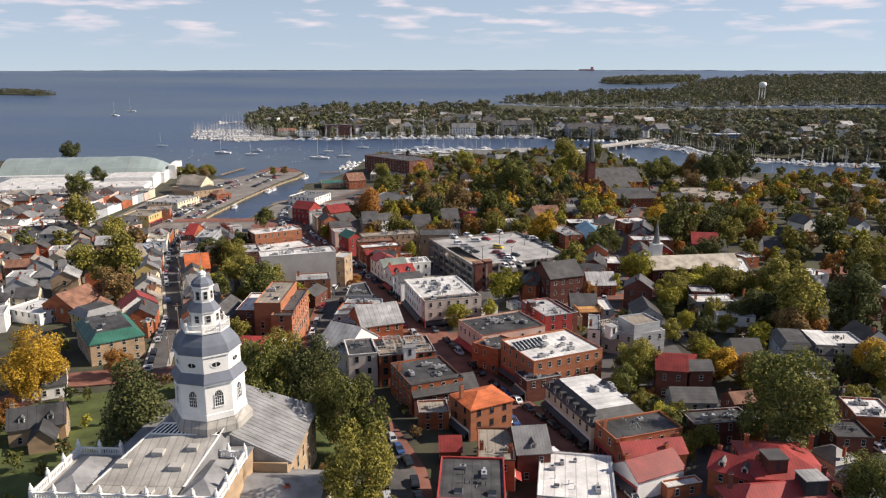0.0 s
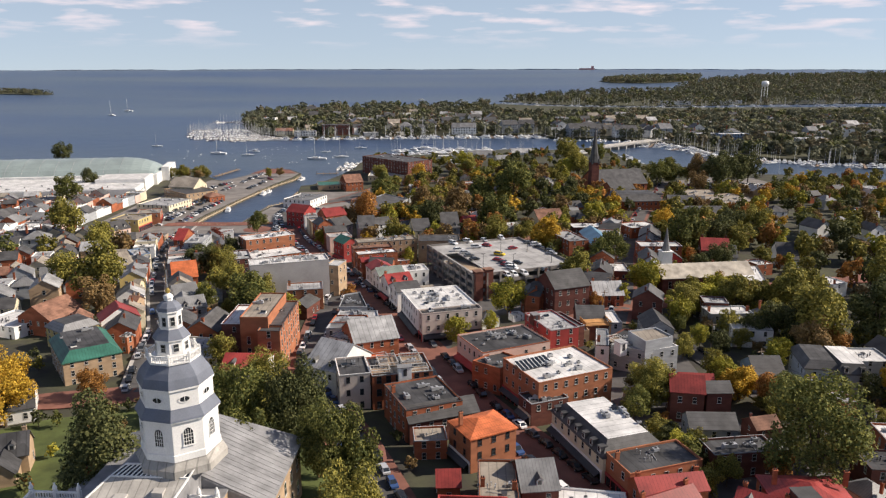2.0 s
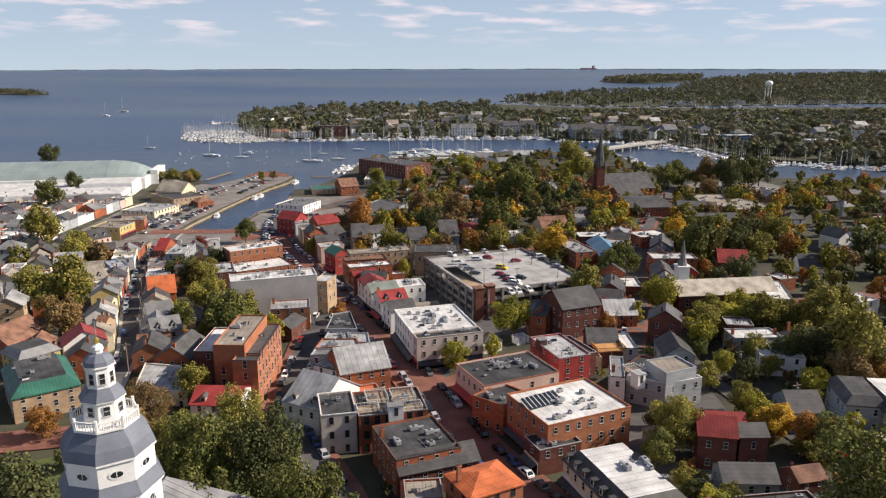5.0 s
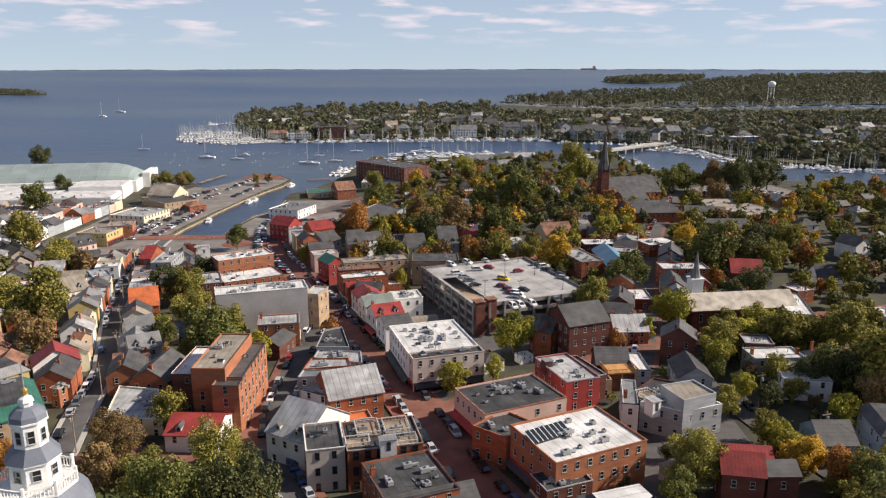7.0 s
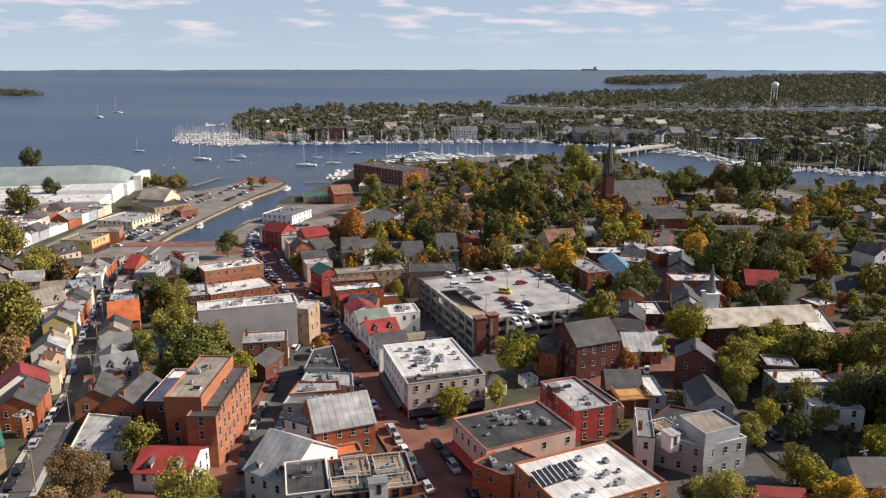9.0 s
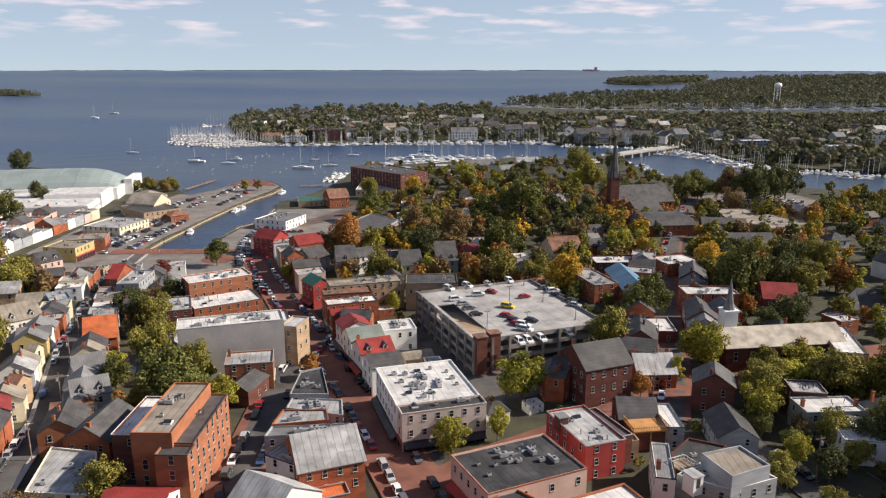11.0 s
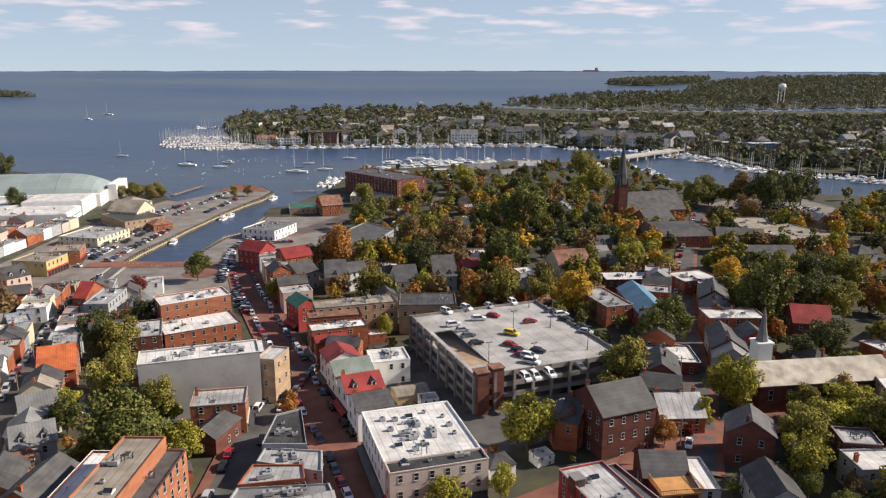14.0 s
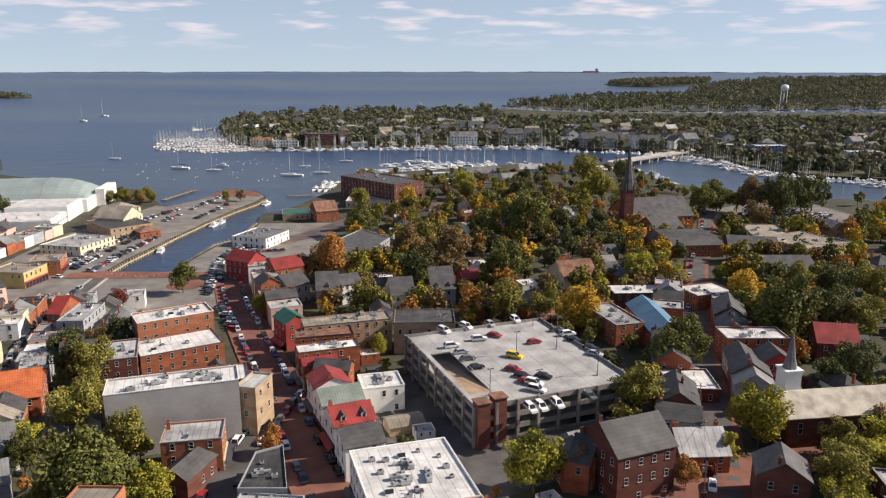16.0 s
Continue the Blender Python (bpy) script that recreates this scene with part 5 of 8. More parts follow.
# ---- the parking garage ----
AGED = surf("weather_stained_concrete", (0.215, 0.198, 0.182), 0.9, 0.3, 5, 0.8, 0.2, vary=0.2)
GX, GY, GW, GD, GT = 24.2, 330.0, 45.0, 52.0, 21.0
g0 = ground(GX, GY) - 0.5
gar = base("parking_garage", GX, GY, g0, GT, "Grey concrete multi-storey parking garage with an open roof deck", "garage")
top = 19.4 - g0
RX0, RX1, RY0, RY1 = -GW / 2 + 2.0, -GW / 2 + 8.0, -GD / 2 + 8, -GD / 2 + 37
q = Shape()
for x0, y0, x1, y1 in ((-GW / 2, -GD / 2, RX0, GD / 2), (RX1, -GD / 2, GW / 2, GD / 2), (RX0, -GD / 2, RX1, RY0), (RX0, RY1, RX1, GD / 2)):
    q.box(x0, y0, top - 0.35, x1, y1, top, 0, True)
part("roof_deck", q, surf("worn_concrete_deck", (0.37, 0.362, 0.352), 0.9, 0.25, 6, 1.5, 0.1, vary=0.02, patches=0.12, seam=5.5), gar, "pale stained concrete parking deck")
q = Shape()
q.face([(RX0, RY0, top), (RX1, RY0, top), (RX1, RY1, top - 3.2), (RX0, RY1, top - 3.2)])
q.face([(RX1, RY0, top), (RX1, RY0, top - 0.3), (RX1, RY1, top - 3.5), (RX1, RY1, top - 3.2)])
part("ramp", q, WALL["tan_brick"], gar, "sunlit ramp between the decks")
for k in range(1, 4):
    q = Shape()
    q.box(-GW / 2, -GD / 2, top - 0.4 - 3.1 * k, GW / 2, GD / 2, top - 3.1 * k, 0, True)
    part("floor_slab", q, CONCRETE, gar)
for k in range(4):
    zz = top - 3.1 * k
    for x0, y0, x1, y1 in ((-GW / 2 - 0.15, -GD / 2, -GW / 2 + 0.1, GD / 2), (GW / 2 - 0.1, -GD / 2, GW / 2 + 0.15, GD / 2), (-GW / 2, -GD / 2 - 0.15, GW / 2, -GD / 2 + 0.1), (-GW / 2, GD / 2 - 0.1, GW / 2, GD / 2 + 0.15)):
        q = Shape()
        q.box(x0, y0, zz - 0.5, x1, y1, zz + 0.85, 0, True)
        part("parapet", q, AGED, gar)


def _column(h):
    q = Shape()
    q.box(-0.35, -0.35, -2, 0.35, 0.35, h + 0.9)
    return q.mesh("column", AGED)


for k in range(9):
    for x, y in ((-GW / 2 - 0.3, -GD / 2 + k * GD / 8), (GW / 2 + 0.3, -GD / 2 + k * GD / 8), (-GW / 2 + k * GW / 8, -GD / 2 - 0.3)):
        part("column", shared(("gcol",), lambda: _column(top)), None, gar, at=(x, y, 0))


for x, y in ((-GW / 2 + 1.5, -GD / 2 - 0.5), (-GW / 2 + 6.5, -GD / 2 + 1.0)):
    q = Shape()
    q.box(-1.6, -1.6, -2, 1.6, 1.6, top + 2.0)
    q.box(-1.9, -1.9, top + 2.0, 1.9, 1.9, top + 2.25, 1, True)
    part("stair_tower", q, [WALL["dark_brick"], ROOF["rust"]], gar, at=(x, y, 0))
q = Shape()
for k in range(26):
    q.tube((RX1, RY0 + k * 1.15, top), (RX1, RY0 + k * 1.15, top + 1.0), 0.04, 0.04, 4)
q.tube((RX1, RY0, top + 1.0), (RX1, RY1, top + 1.0), 0.05, 0.05, 4)
part("ramp_rail", q, STEEL, gar)


def lamp_post(x, y, z, h=7.0, label="Dark steel lamp post with a twin head"):
    def make():
        ob = base("lamp_post", 0, 0, 0, 0, label, "lamp post", "lamp posts")
        s = Shape()
        s.lathe([(0.3, 0), (0.3, 0.7)], 8)
        part("footing", s, CONCRETE, ob)
        s = Shape()
        s.tube((0, 0, 0.5), (0, 0, h), 0.11, 0.07, 6)
        part("pole", s, DARKTRIM, ob)
        s = Shape()
        s.box(-0.9, -0.15, h - 0.05, -0.2, 0.15, h + 0.12, 0, True)
        s.box(0.2, -0.15, h - 0.05, 0.9, 0.15, h + 0.12, 0, True)
        s.tube((-0.9, 0, h), (0.9, 0, h), 0.05, 0.05, 4)
        part("lamp_head", s, DARKTRIM, ob)
        return ob
    place(SHARED, ("lamp", h), make, pose(x, y, z, 0, 0, GT))


for x, y in ((16.5, 305.5), (28.5, 305), (45.5, 318), (25.5, 332), (37.5, 337), (12, 352), (33, 357)):
    lamp_post(x, y, 19.4)

# ---- churches ----
ch = base("white_steeple_church", 88.5, 298.5, ground(90, 303), 8, "Brick church with a white steeple and long pale roof", "church")
h0 = 20.0 - ground(90, 303)
q = Shape()
q.box(-5, -6, -2, 32, 6, h0)
q.face([(-5, 6, h0), (-5, -6, h0), (-5, 0, h0 + 4)])
part("nave", q, WALL["dark_brick"], ch)
q = Shape()
prism(q, 37, 12, h0, 4, 0.4)
part("nave_roof", q, surf("mottled_pale_roof", (0.40, 0.36, 0.30), 0.85, 0.3, 3, 0.6, 0.1), ch, at=(13.5, 0, 0))
for k in range(7):
    part("window", window_mesh(1.2, 2.6), None, ch, at=(-2 + 5 * k, -6, h0 - 4))
q = Shape()
q.box(-2.4, -2.4, -2, 2.4, 2.4, h0 + 4)
q.box(-2.0, -2.0, h0 + 4, 2.0, 2.0, h0 + 8.5)
q.box(-2.3, -2.3, h0 + 8.5, 2.3, 2.3, h0 + 9)
part("steeple_tower", q, TRIM, ch, "white timber steeple tower", at=(-1, 2, 0))
q = Shape()
q.lathe([(1.7, h0 + 9), (1.0, h0 + 12), (0.12, h0 + 18)], 8, 0.39)
part("spire", q, ROOF["grey"], ch, at=(-1, 2, 0))

st = base("spired_church", 121, 585, ground(121, 585), 14, "Gothic brick church with a tall dark spire", "church")
h0 = 14.5 - ground(121, 585)
q = Shape()
q.box(-17, -28, -2, 23, 0, h0)
for a in (-1, 1):
    q.face([(3 + a * 20, -28, h0), (3 + a * 20, 0, h0), (3 + a * 20, -14, h0 + 9)])
part("nave", q, WALL["brick"], st)
q = Shape()
prism(q, 40, 28, h0, 9, 0.5)
part("nave_roof", q, ROOF["slate"], st, at=(3, -14, 0))
q = Shape()
q.box(-2.8, -2.8, -2, 2.8, 2.8, 24)
q.lathe([(3.5, 24), (1.7, 36), (0.15, 49)], 8, 0.39, 1)
for a, c in ((-1, -1), (1, -1), (1, 1), (-1, 1)):
    q.lathe([(0.7, 23), (0.7, 25), (0.05, 29)], 6, 0, 1, a * 2.5, c * 2.5)
part("spire", q, [WALL["deep_brick"], ROOF["slate"]], st, "tall slate-clad spire on a brick tower", at=(-20, -28, 0))
for k in range(7):
    part("window", window_mesh(1.4, 4.0), None, st, at=(-13 + 5.5 * k, -28, h0 - 5))

# ---- the arched drill hall by the water ----
ar = base("arched_hall", -290, 655, 2.0, 10, "Large white hall with a glazed grey-green arched roof", "hall")
q = Shape()
q.box(-80, -30, -2, 50, 30, 9.0)
q.box(-70, -92, -2, 46, -30, 7.0)
q.box(10, -62, -2, 47, -30, 10.0)
q.box(50, -8, -2, 56, 26, 12.5)
part("wall", q, WALL["white"], ar)
q = Shape()
N = 14
arch = [(-27 + 54 * k / N, math.sin(math.pi * k / N) ** 0.7) for k in range(N + 1)]
rings = [(-80, 1, 1), (20, 1, 1)] + [(20 + 28 * math.sin(u * math.pi / 10), math.cos(u * math.pi / 10), 1 - 0.12 * u / 5) for u in range(1, 6)]
for (xa, ha, wa), (xb, hb, wb) in zip(rings, rings[1:]):
    for (ya, za), (yb, zb) in zip(arch, arch[1:]):
        q.face([(xa, ya * wa, 9 + 11 * za * ha), (xb, ya * wb, 9 + 11 * za * hb), (xb, yb * wb, 9 + 11 * zb * hb), (xa, yb * wa, 9 + 11 * zb * ha)])
part("arched_roof", q, surf("glazed_grey_green_roof", (0.25, 0.30, 0.29), 0.35, 0.12, 12, 2.0, 0.05, vary=0.02), ar)
q = Shape()
for k in range(9):
    x = -80 + 12.5 * k
    for (ya, za), (yb, zb) in zip(arch, arch[1:]):
        q.tube((x, ya, 9.05 + 11 * za), (x, yb, 9.05 + 11 * zb), 0.16, 0.16, 4)
part("roof_rib", q, STEEL, ar)
q = Shape()
q.box(-69, -91, 7.0, 45, -31, 7.3)
q.box(11, -61, 10.0, 46, -31, 10.3)
part("flat_roof", q, ROOF["white"], ar)
for k in range(10):
    part("window", window_mesh(2.2, 1.4), None, ar, at=(-54 + 10 * k, -92, 1.6))
for k in range(9):
    part("window", window_mesh(1.5, 1.2), None, ar, at=(46, -88 + 3.2 * k, 3.0, math.pi / 2))
for k in range(10):
    part("roof_unit", shared(("unit", k % 3), lambda: unit_mesh(k % 3)), None, ar, at=(-56 + 10 * k, -66 - (k * 17 % 24), 7.3))

# ---- the bridge, the water tower ----
br = base("road_bridge", 235, 945, 0, 44, "Low concrete road bridge with a raised draw span", "bridge")
q = Shape()
q.box(-85, -6, 4.2, 85, 6, 5.2, 0, True)
q.box(-85, -6.3, 5.2, 85, -5.9, 6.2)
q.box(-85, 5.9, 5.2, 85, 6.3, 6.2)
part("deck", q, CONCRETE, br)
for k in range(10):
    q = Shape()
    q.box(-1, -5.5, -3, 1, 5.5, 4.2)
    part("pier", q, CONCRETE, br, at=(-76 + 17 * k, 0, 0))
wt_ = base("water_tower", 812, 1960, 9, 0, "Pale blue-white round water tower on legs", "water tower")
q = Shape()
q.lathe([(2, 33), (7, 35), (9.2, 39), (9.2, 42), (7, 46), (0.5, 48)], 16)
part("tank", q, HULL, wt_)
for k in range(6):
    q = Shape()
    q.tube((8 * math.cos(k * 1.047), 8 * math.sin(k * 1.047), -8), (7.6 * math.cos(k * 1.047), 7.6 * math.sin(k * 1.047), 38), 0.45, 0.45, 6)
    part("leg", q, HULL, wt_)

# ---- buildings of the town ----
building("shop_building", 11.4, 149.5, 7.7, 14.5, -2, 20, "brick", "tan", "flat", "red brick building with a flat tan gravel roof", "building", shop="r", chimneys=2, units=1)
building("town_house", 18.9, 152.3, 7.3, 11.3, 7, 19, "dark_brick", "grey", "gable", "dark brick house with a pitched grey metal roof", "house")
building("town_building", 5.7, 133.8, 12.8, 15.5, -3, 21, "red", "dark", "flat", "dark red painted building with a flat black tar roof", "building", units=4, trim="red")
building("town_building", 27.7, 141.5, 15.4, 18.1, -9, 17, "white", "white", "flat", "white painted building with a flat white membrane roof", "building", units=4)
building("town_house", 1.6, 154.5, 4.6, 6.5, 2, 17, "brick", "red", "gable", "red brick house with a pitched bright red metal roof", "house")
building("town_building", -2.5, 173.1, 7.3, 6.7, 6, 17.5, "brick", "tan", "flat", "red brick building with a flat tan gravel roof", "building")
building("town_house", -0.5, 183.8, 17.6, 8.0, 21, 18, "dark_brick", "slate", "gable", "dark brick house with a pitched dark slate roof", "house")
building("town_house", 9.4, 170.6, 11.7, 9.8, 28, 21, "orange_brick", "orange", "hip", "orange brick house with a hipped orange roof", "house", rise=1.8, chimneys=1, dark_frames=True, shop="l")
building("town_building", -11.4, 204.8, 16.0, 13.0, 13, 21.4, "brick", "dark", "flat", "red brick corner block with a dark terraced roof", "building", units=6, storeys=3, trim="pale", dark_frames=True, pitch=2.4, size=(1.3, 1.9))
building("town_building", -23.6, 202.6, 8.0, 12.0, 13, 21.9, "pale_stucco", "dark", "flat", "pale stucco corner house with a black flat roof", "building", units=2, storeys=3, trim="white", dark_frames=True)
building("town_building", -4.6, 188.4, 14.5, 16.3, 23, 20.7, "brick", "dark", "flat", "red brick building with a flat black tar roof", "building", units=8, trim="dark", chimneys=1)
building("town_house", -21.8, 233.0, 13.6, 14.6, 22, 20, "brick", "pale", "gable", "red brick house with a pitched pale grey roof", "house")
building("town_building", -27.2, 234.8, 9.8, 10.8, -30, 19, "white", "pale", "flat", "white painted building with a flat pale grey roof", "building", units=2)
building("town_house", -28.9, 214.4, 10.9, 16.5, -30, 19, "white", "pale", "gable", "white painted house with a pitched pale grey roof", "house")
building("town_building", -19.8, 223.6, 8.2, 4.3, 20, 16, "brick", "orange", "flat", "red brick building with a flat orange roof", "building")
building("shop_building", -1.2, 267.3, 20.7, 24.0, 17, 20.5, "white", "white", "flat", "white painted shop block with a flat white membrane roof", "building", units=22, shop="l", storeys=3, trim="white")
building("shop_building", 3.0, 253.6, 20.7, 4.6, 17, 20.7, "pale_stucco", "dark", "flat", "pale stucco corner shop with a black tar roof", "building", units=3, shop="lf", storeys=3, trim="pale_stucco")
building("town_house", -13.8, 287.5, 9.0, 10.0, 21, 18, "white", "slate", "gable", "white painted shop house with a dark slate roof", "house", rise=2.2, shop="l", chimneys=1)
building("town_house", -17.6, 299.0, 10.0, 9.8, 24, 17.5, "white", "red", "gable", "white fronted shop house with a bright red metal roof", "house", rise=2.8, shop="l", chimneys=1)
building("town_house", -21.6, 309.3, 10.6, 9.6, 24, 17.8, "white", "verdigris", "gable", "white fronted shop house with a grey-green metal roof", "house", rise=2.4, shop="l")
building("town_house", -25.8, 321.0, 9.6, 9.4, 24, 17, "white", "red", "gable_front", "white fronted shop house with a bright red metal roof", "house", rise=2.2, shop="l", chimneys=1)
building("town_house", -31.0, 337.0, 10.0, 5.0, 22, 15.8, "brick", "red", "gable", "brick shop house with a red roof on the brick street", "house", rise=1.3, shop="l")
building("shop_building", -29.5, 343.6, 18.1, 7.0, 19, 18, "brick", "white", "flat", "red brick building with a flat white membrane roof", "building", units=4, shop="l")
building("town_building", -12.0, 323.0, 11.1, 9.7, 15, 16, "white", "white", "flat", "white painted building with a flat white membrane roof", "building", units=5)
building("yard_store", -5.0, 308.0, 9.0, 6.5, 20, 11.5, "tan_brick", "tan", "gable", "low tan yard store with a weathered pale roof", "shed", windows=False, rise=1.2)
building("town_building", -1.4, 371.1, 19.9, 14.1, 2, 18, "tan_brick", "dark", "flat", "tan brick building with a flat black tar roof", "building", storeys=2)
building("town_building", -27.0, 368.3, 28.6, 9.0, 17, 18, "tan_brick", "tan", "flat", "tan brick building with a flat tan gravel roof", "building", units=10)
building("town_building", -32.9, 358.6, 18.1, 8.3, 14, 17, "brick", "rust", "flat", "red brick building with a flat rusty brown roof", "building")
building("town_house", -47.3, 378.2, 8.3, 10.3, 35, 14.6, "red", "green", "gable_front", "dark red painted house with a gabled green copper roof", "house", shop="l", rise=2.4)
building("town_house", -67.1, 429.7, 8.2, 9.4, 30, 13, "brick", "slate", "gable_front", "red brick house with a gabled dark slate roof", "house", chimneys=1)
building("town_house", -65.4, 455.5, 13.4, 11.6, 35, 13, "brick", "red", "gable", "red brick house with a pitched bright red metal roof", "house")
building("town_house", -86.7, 471.4, 11.7, 13.4, 63, 12, "red", "red", "gable_front", "dark red painted house with a gabled bright red metal roof", "house")
building("town_house", -59.1, 434.7, 11.0, 12.7, 49, 11, "grey", "slate", "gable", "grey clapboard house with a pitched dark slate roof", "house")
building("town_building", -84.0, 368.3, 23.8, 10.9, 32, 20, "orange_brick", "white", "flat", "orange brick building with a flat white membrane roof", "building", units=8, storeys=4, trim="white")
building("town_building", -77.9, 354.5, 24.6, 15.0, 31, 15, "brick", "white", "flat", "red brick building with a flat white membrane roof", "building", units=3)
building("town_building", -92.5, 345.3, 11.0, 16.2, 19, 16, "dark_brick", "pale", "flat", "dark brick building with a flat pale grey roof", "building", units=8)
building("theatre", -60.0, 301.5, 30.1, 9.3, 18, 25.3, "stucco", "white", "flat", "Plain grey stucco theatre with a flat white roof", "theatre", units=14, windows=False, trim="white")
building("town_building", -42.6, 309.1, 5.4, 9.4, -13, 22, "tan_brick", "pale", "flat", "tan brick building with a flat pale grey roof", "building", storeys=3)
building("town_building", -58.5, 312.5, 26.0, 11.0, 18, 21.5, "brick", "white", "flat", "red brick rear block with a flat white membrane roof", "building", units=4, windows=False)
building("shop_building", -51.8, 289.7, 13.1, 9.6, 11, 18, "orange_brick", "pale", "flat", "orange brick building with a flat pale grey roof", "building", shop="r", chimneys=1)
building("town_house", -50.6, 281.2, 7.0, 11.4, -15, 14, "dark_brick", "slate", "gable_front", "dark brick house with a gabled dark slate roof", "house")
building("town_house", -55.5, 218.4, 12.1, 11.8, -3, 16.5, "white", "red", "gable", "white painted house with a pitched bright red metal roof", "house", rise=2.5, storeys=2)
building("town_house", -76.0, 249.5, 10.7, 14.9, -4, 17, "brick", "slate", "gable_front", "red brick house with a gabled dark slate roof", "house", chimneys=1)
building("town_house", -89.8, 272.7, 9.1, 9.9, 30, 16, "grey", "grey", "gable", "grey clapboard house with a pitched grey metal roof", "house")
building("town_house", -98.2, 290.5, 8.6, 11.3, 33, 15, "white", "grey", "gable", "white painted house with a pitched grey metal roof", "house")
building("town_house", -108.8, 322.3, 9.8, 15.8, 22, 14, "brick", "orange", "gable", "red brick house with a pitched orange roof", "house")
building("town_building", -116.4, 342.1, 7.9, 12.3, 25, 13, "grey", "pale", "flat", "grey clapboard building with a flat pale grey roof", "building", units=2)
building("town_house", -109.4, 258.2, 12.1, 8.9, 31, 17, "white", "red", "gable_front", "white painted house with a gabled bright red metal roof", "house")
building("town_building", -98.9, 238.8, 2.7, 2.9, -17, 17, "orange_brick", "pale", "flat", "orange brick building with a flat pale grey roof", "building", units=2)
building("town_house", -111.3, 277.4, 3.5, 5.8, -9, 16, "tan_brick", "rust", "gable", "tan brick house with a pitched rusty brown roof", "house", chimneys=2)
building("town_house", -120.5, 303.2, 2.5, 5.1, -2, 15, "cream", "tan", "gable", "cream painted house with a pitched tan gravel roof", "house")
building("town_house", -145.2, 338.3, 12.1, 13.4, 45, 14, "white", "tan", "gable", "white painted house with a pitched tan gravel roof", "house")
building("town_building", -105.1, 224.6, 15.5, 22.6, 35, 19, "tan_brick", "green", "hip_flat", "tan brick building with a hipped green copper roof", "building", storeys=3, rise=2.5, units=4)
building("town_building", -119.8, 247.2, 11.8, 11.0, 53, 17.5, "yellow", "grey", "hip_flat", "yellow painted building with a hipped grey metal roof", "building", storeys=3, rise=2.0)
building("town_house", -136.1, 265.5, 14.1, 14.9, -18, 15.5, "brick", "rust", "gable_front", "red brick house with a gabled rusty brown roof", "house")
building("town_building", -148.1, 263.7, 16.9, 13.8, -23, 14, "white", "white", "flat", "white painted building with a flat white membrane roof", "building")
building("town_house", -109.9, 193.7, 10.8, 13.4, 25, 16, "white", "dark", "gable", "white painted house with a pitched black tar roof", "house")
building("shop_building", 37.8, 174.1, 23.7, 15.0, -71, 18.4, "cream", "slate", "mansard", "cream shop block with a black mansard and white dormers", "building", rise=2.7, shop="f", units=6)
building("shop_building", 30.9, 203.2, 22.6, 18.1, 25, 22.3, "orange_brick", "white", "flat", "orange brick building with a flat white membrane roof", "building", units=12, storeys=3, shop="l")
building("shop_building", 26.0, 192.3, 10.5, 6.7, 22, 18, "dark_brick", "dark", "flat", "dark brick building with a flat black tar roof", "building", shop="l", units=2)
building("shop_building", 18.6, 228.3, 22.6, 16.3, 25, 20, "pink", "dark", "flat", "pale pink stucco building with a flat black tar roof", "building", units=12, storeys=2, shop="l", trim="brick")
building("town_building", 35.2, 244.6, 9.8, 17.9, 20, 20, "red", "pale", "flat", "dark red painted building with a flat pale grey roof", "building", units=4)
building("town_building", 38.5, 247.0, 8.9, 14.5, 23, 19, "dark_brick", "slate", "flat", "dark brick building with a flat dark slate roof", "building", units=2)
building("town_house", 50.0, 258.3, 9.1, 10.4, -3, 17, "dark_brick", "slate", "gable", "dark brick house with a pitched dark slate roof", "house", chimneys=2)
building("town_building", 56.6, 253.6, 4.3, 12.7, 0, 18, "grey", "white", "flat", "grey clapboard building with a flat white membrane roof", "building")
building("town_house", 70.3, 250.1, 9.1, 12.4, -4, 17, "grey", "slate", "gable_front", "grey clapboard house with a gabled dark slate roof", "house")
building("town_building", 48.4, 229.1, 3.8, 14.6, -11, 20, "white", "grey", "flat", "white painted building with a flat grey metal roof", "building", chimneys=1)
building("town_house", 62.4, 193.5, 8.1, 8.2, -11, 20, "dark_brick", "red", "gable", "dark brick house with a pitched bright red metal roof", "house", chimneys=1, rise=3)
building("town_house", 69.5, 192.2, 6.2, 5.8, 1, 20, "dark_brick", "slate", "gable", "dark brick house with a pitched dark slate roof", "house")
building("town_house", 67.8, 202.5, 8.6, 4.9, -7, 18, "brick", "red", "gable", "red brick house with a pitched bright red metal roof", "house")
building("town_house", 89.5, 211.5, 8.1, 10.6, 0, 17.5, "blue", "slate", "gable", "blue clapboard house with a pitched dark slate roof", "house")
building("town_building", 105.1, 214.0, 9.2, 14.9, -10, 19, "grey", "slate", "hip_flat", "grey clapboard building with a hipped dark slate roof", "building", rise=2)
building("town_building", 112.0, 212.1, 8.5, 15.6, -6, 18.5, "grey", "slate", "mansard", "grey clapboard building with a mansard dark slate roof", "building", rise=2.5)
building("town_building", 120.3, 214.6, 8.7, 10.3, -2, 20, "grey", "white", "flat", "grey clapboard building with a flat white membrane roof", "building", storeys=4)
building("town_building", 96.4, 257.5, 14.6, 8.3, 3, 19, "grey", "white", "flat", "grey clapboard building with a flat white membrane roof", "building", chimneys=2)
building("town_building", 99.4, 246.8, 12.3, 12.6, -8, 18, "white", "white", "flat", "white painted building with a flat white membrane roof", "building")
building("town_building", 94.8, 265.8, 8.0, 7.4, -8, 20, "dark_brick", "pale", "flat", "dark brick building with a flat pale grey roof", "building")
building("town_building", 101.2, 191.7, 6.7, 4.1, -77, 18, "brick", "pale", "flat", "red brick building with a flat pale grey roof", "building")
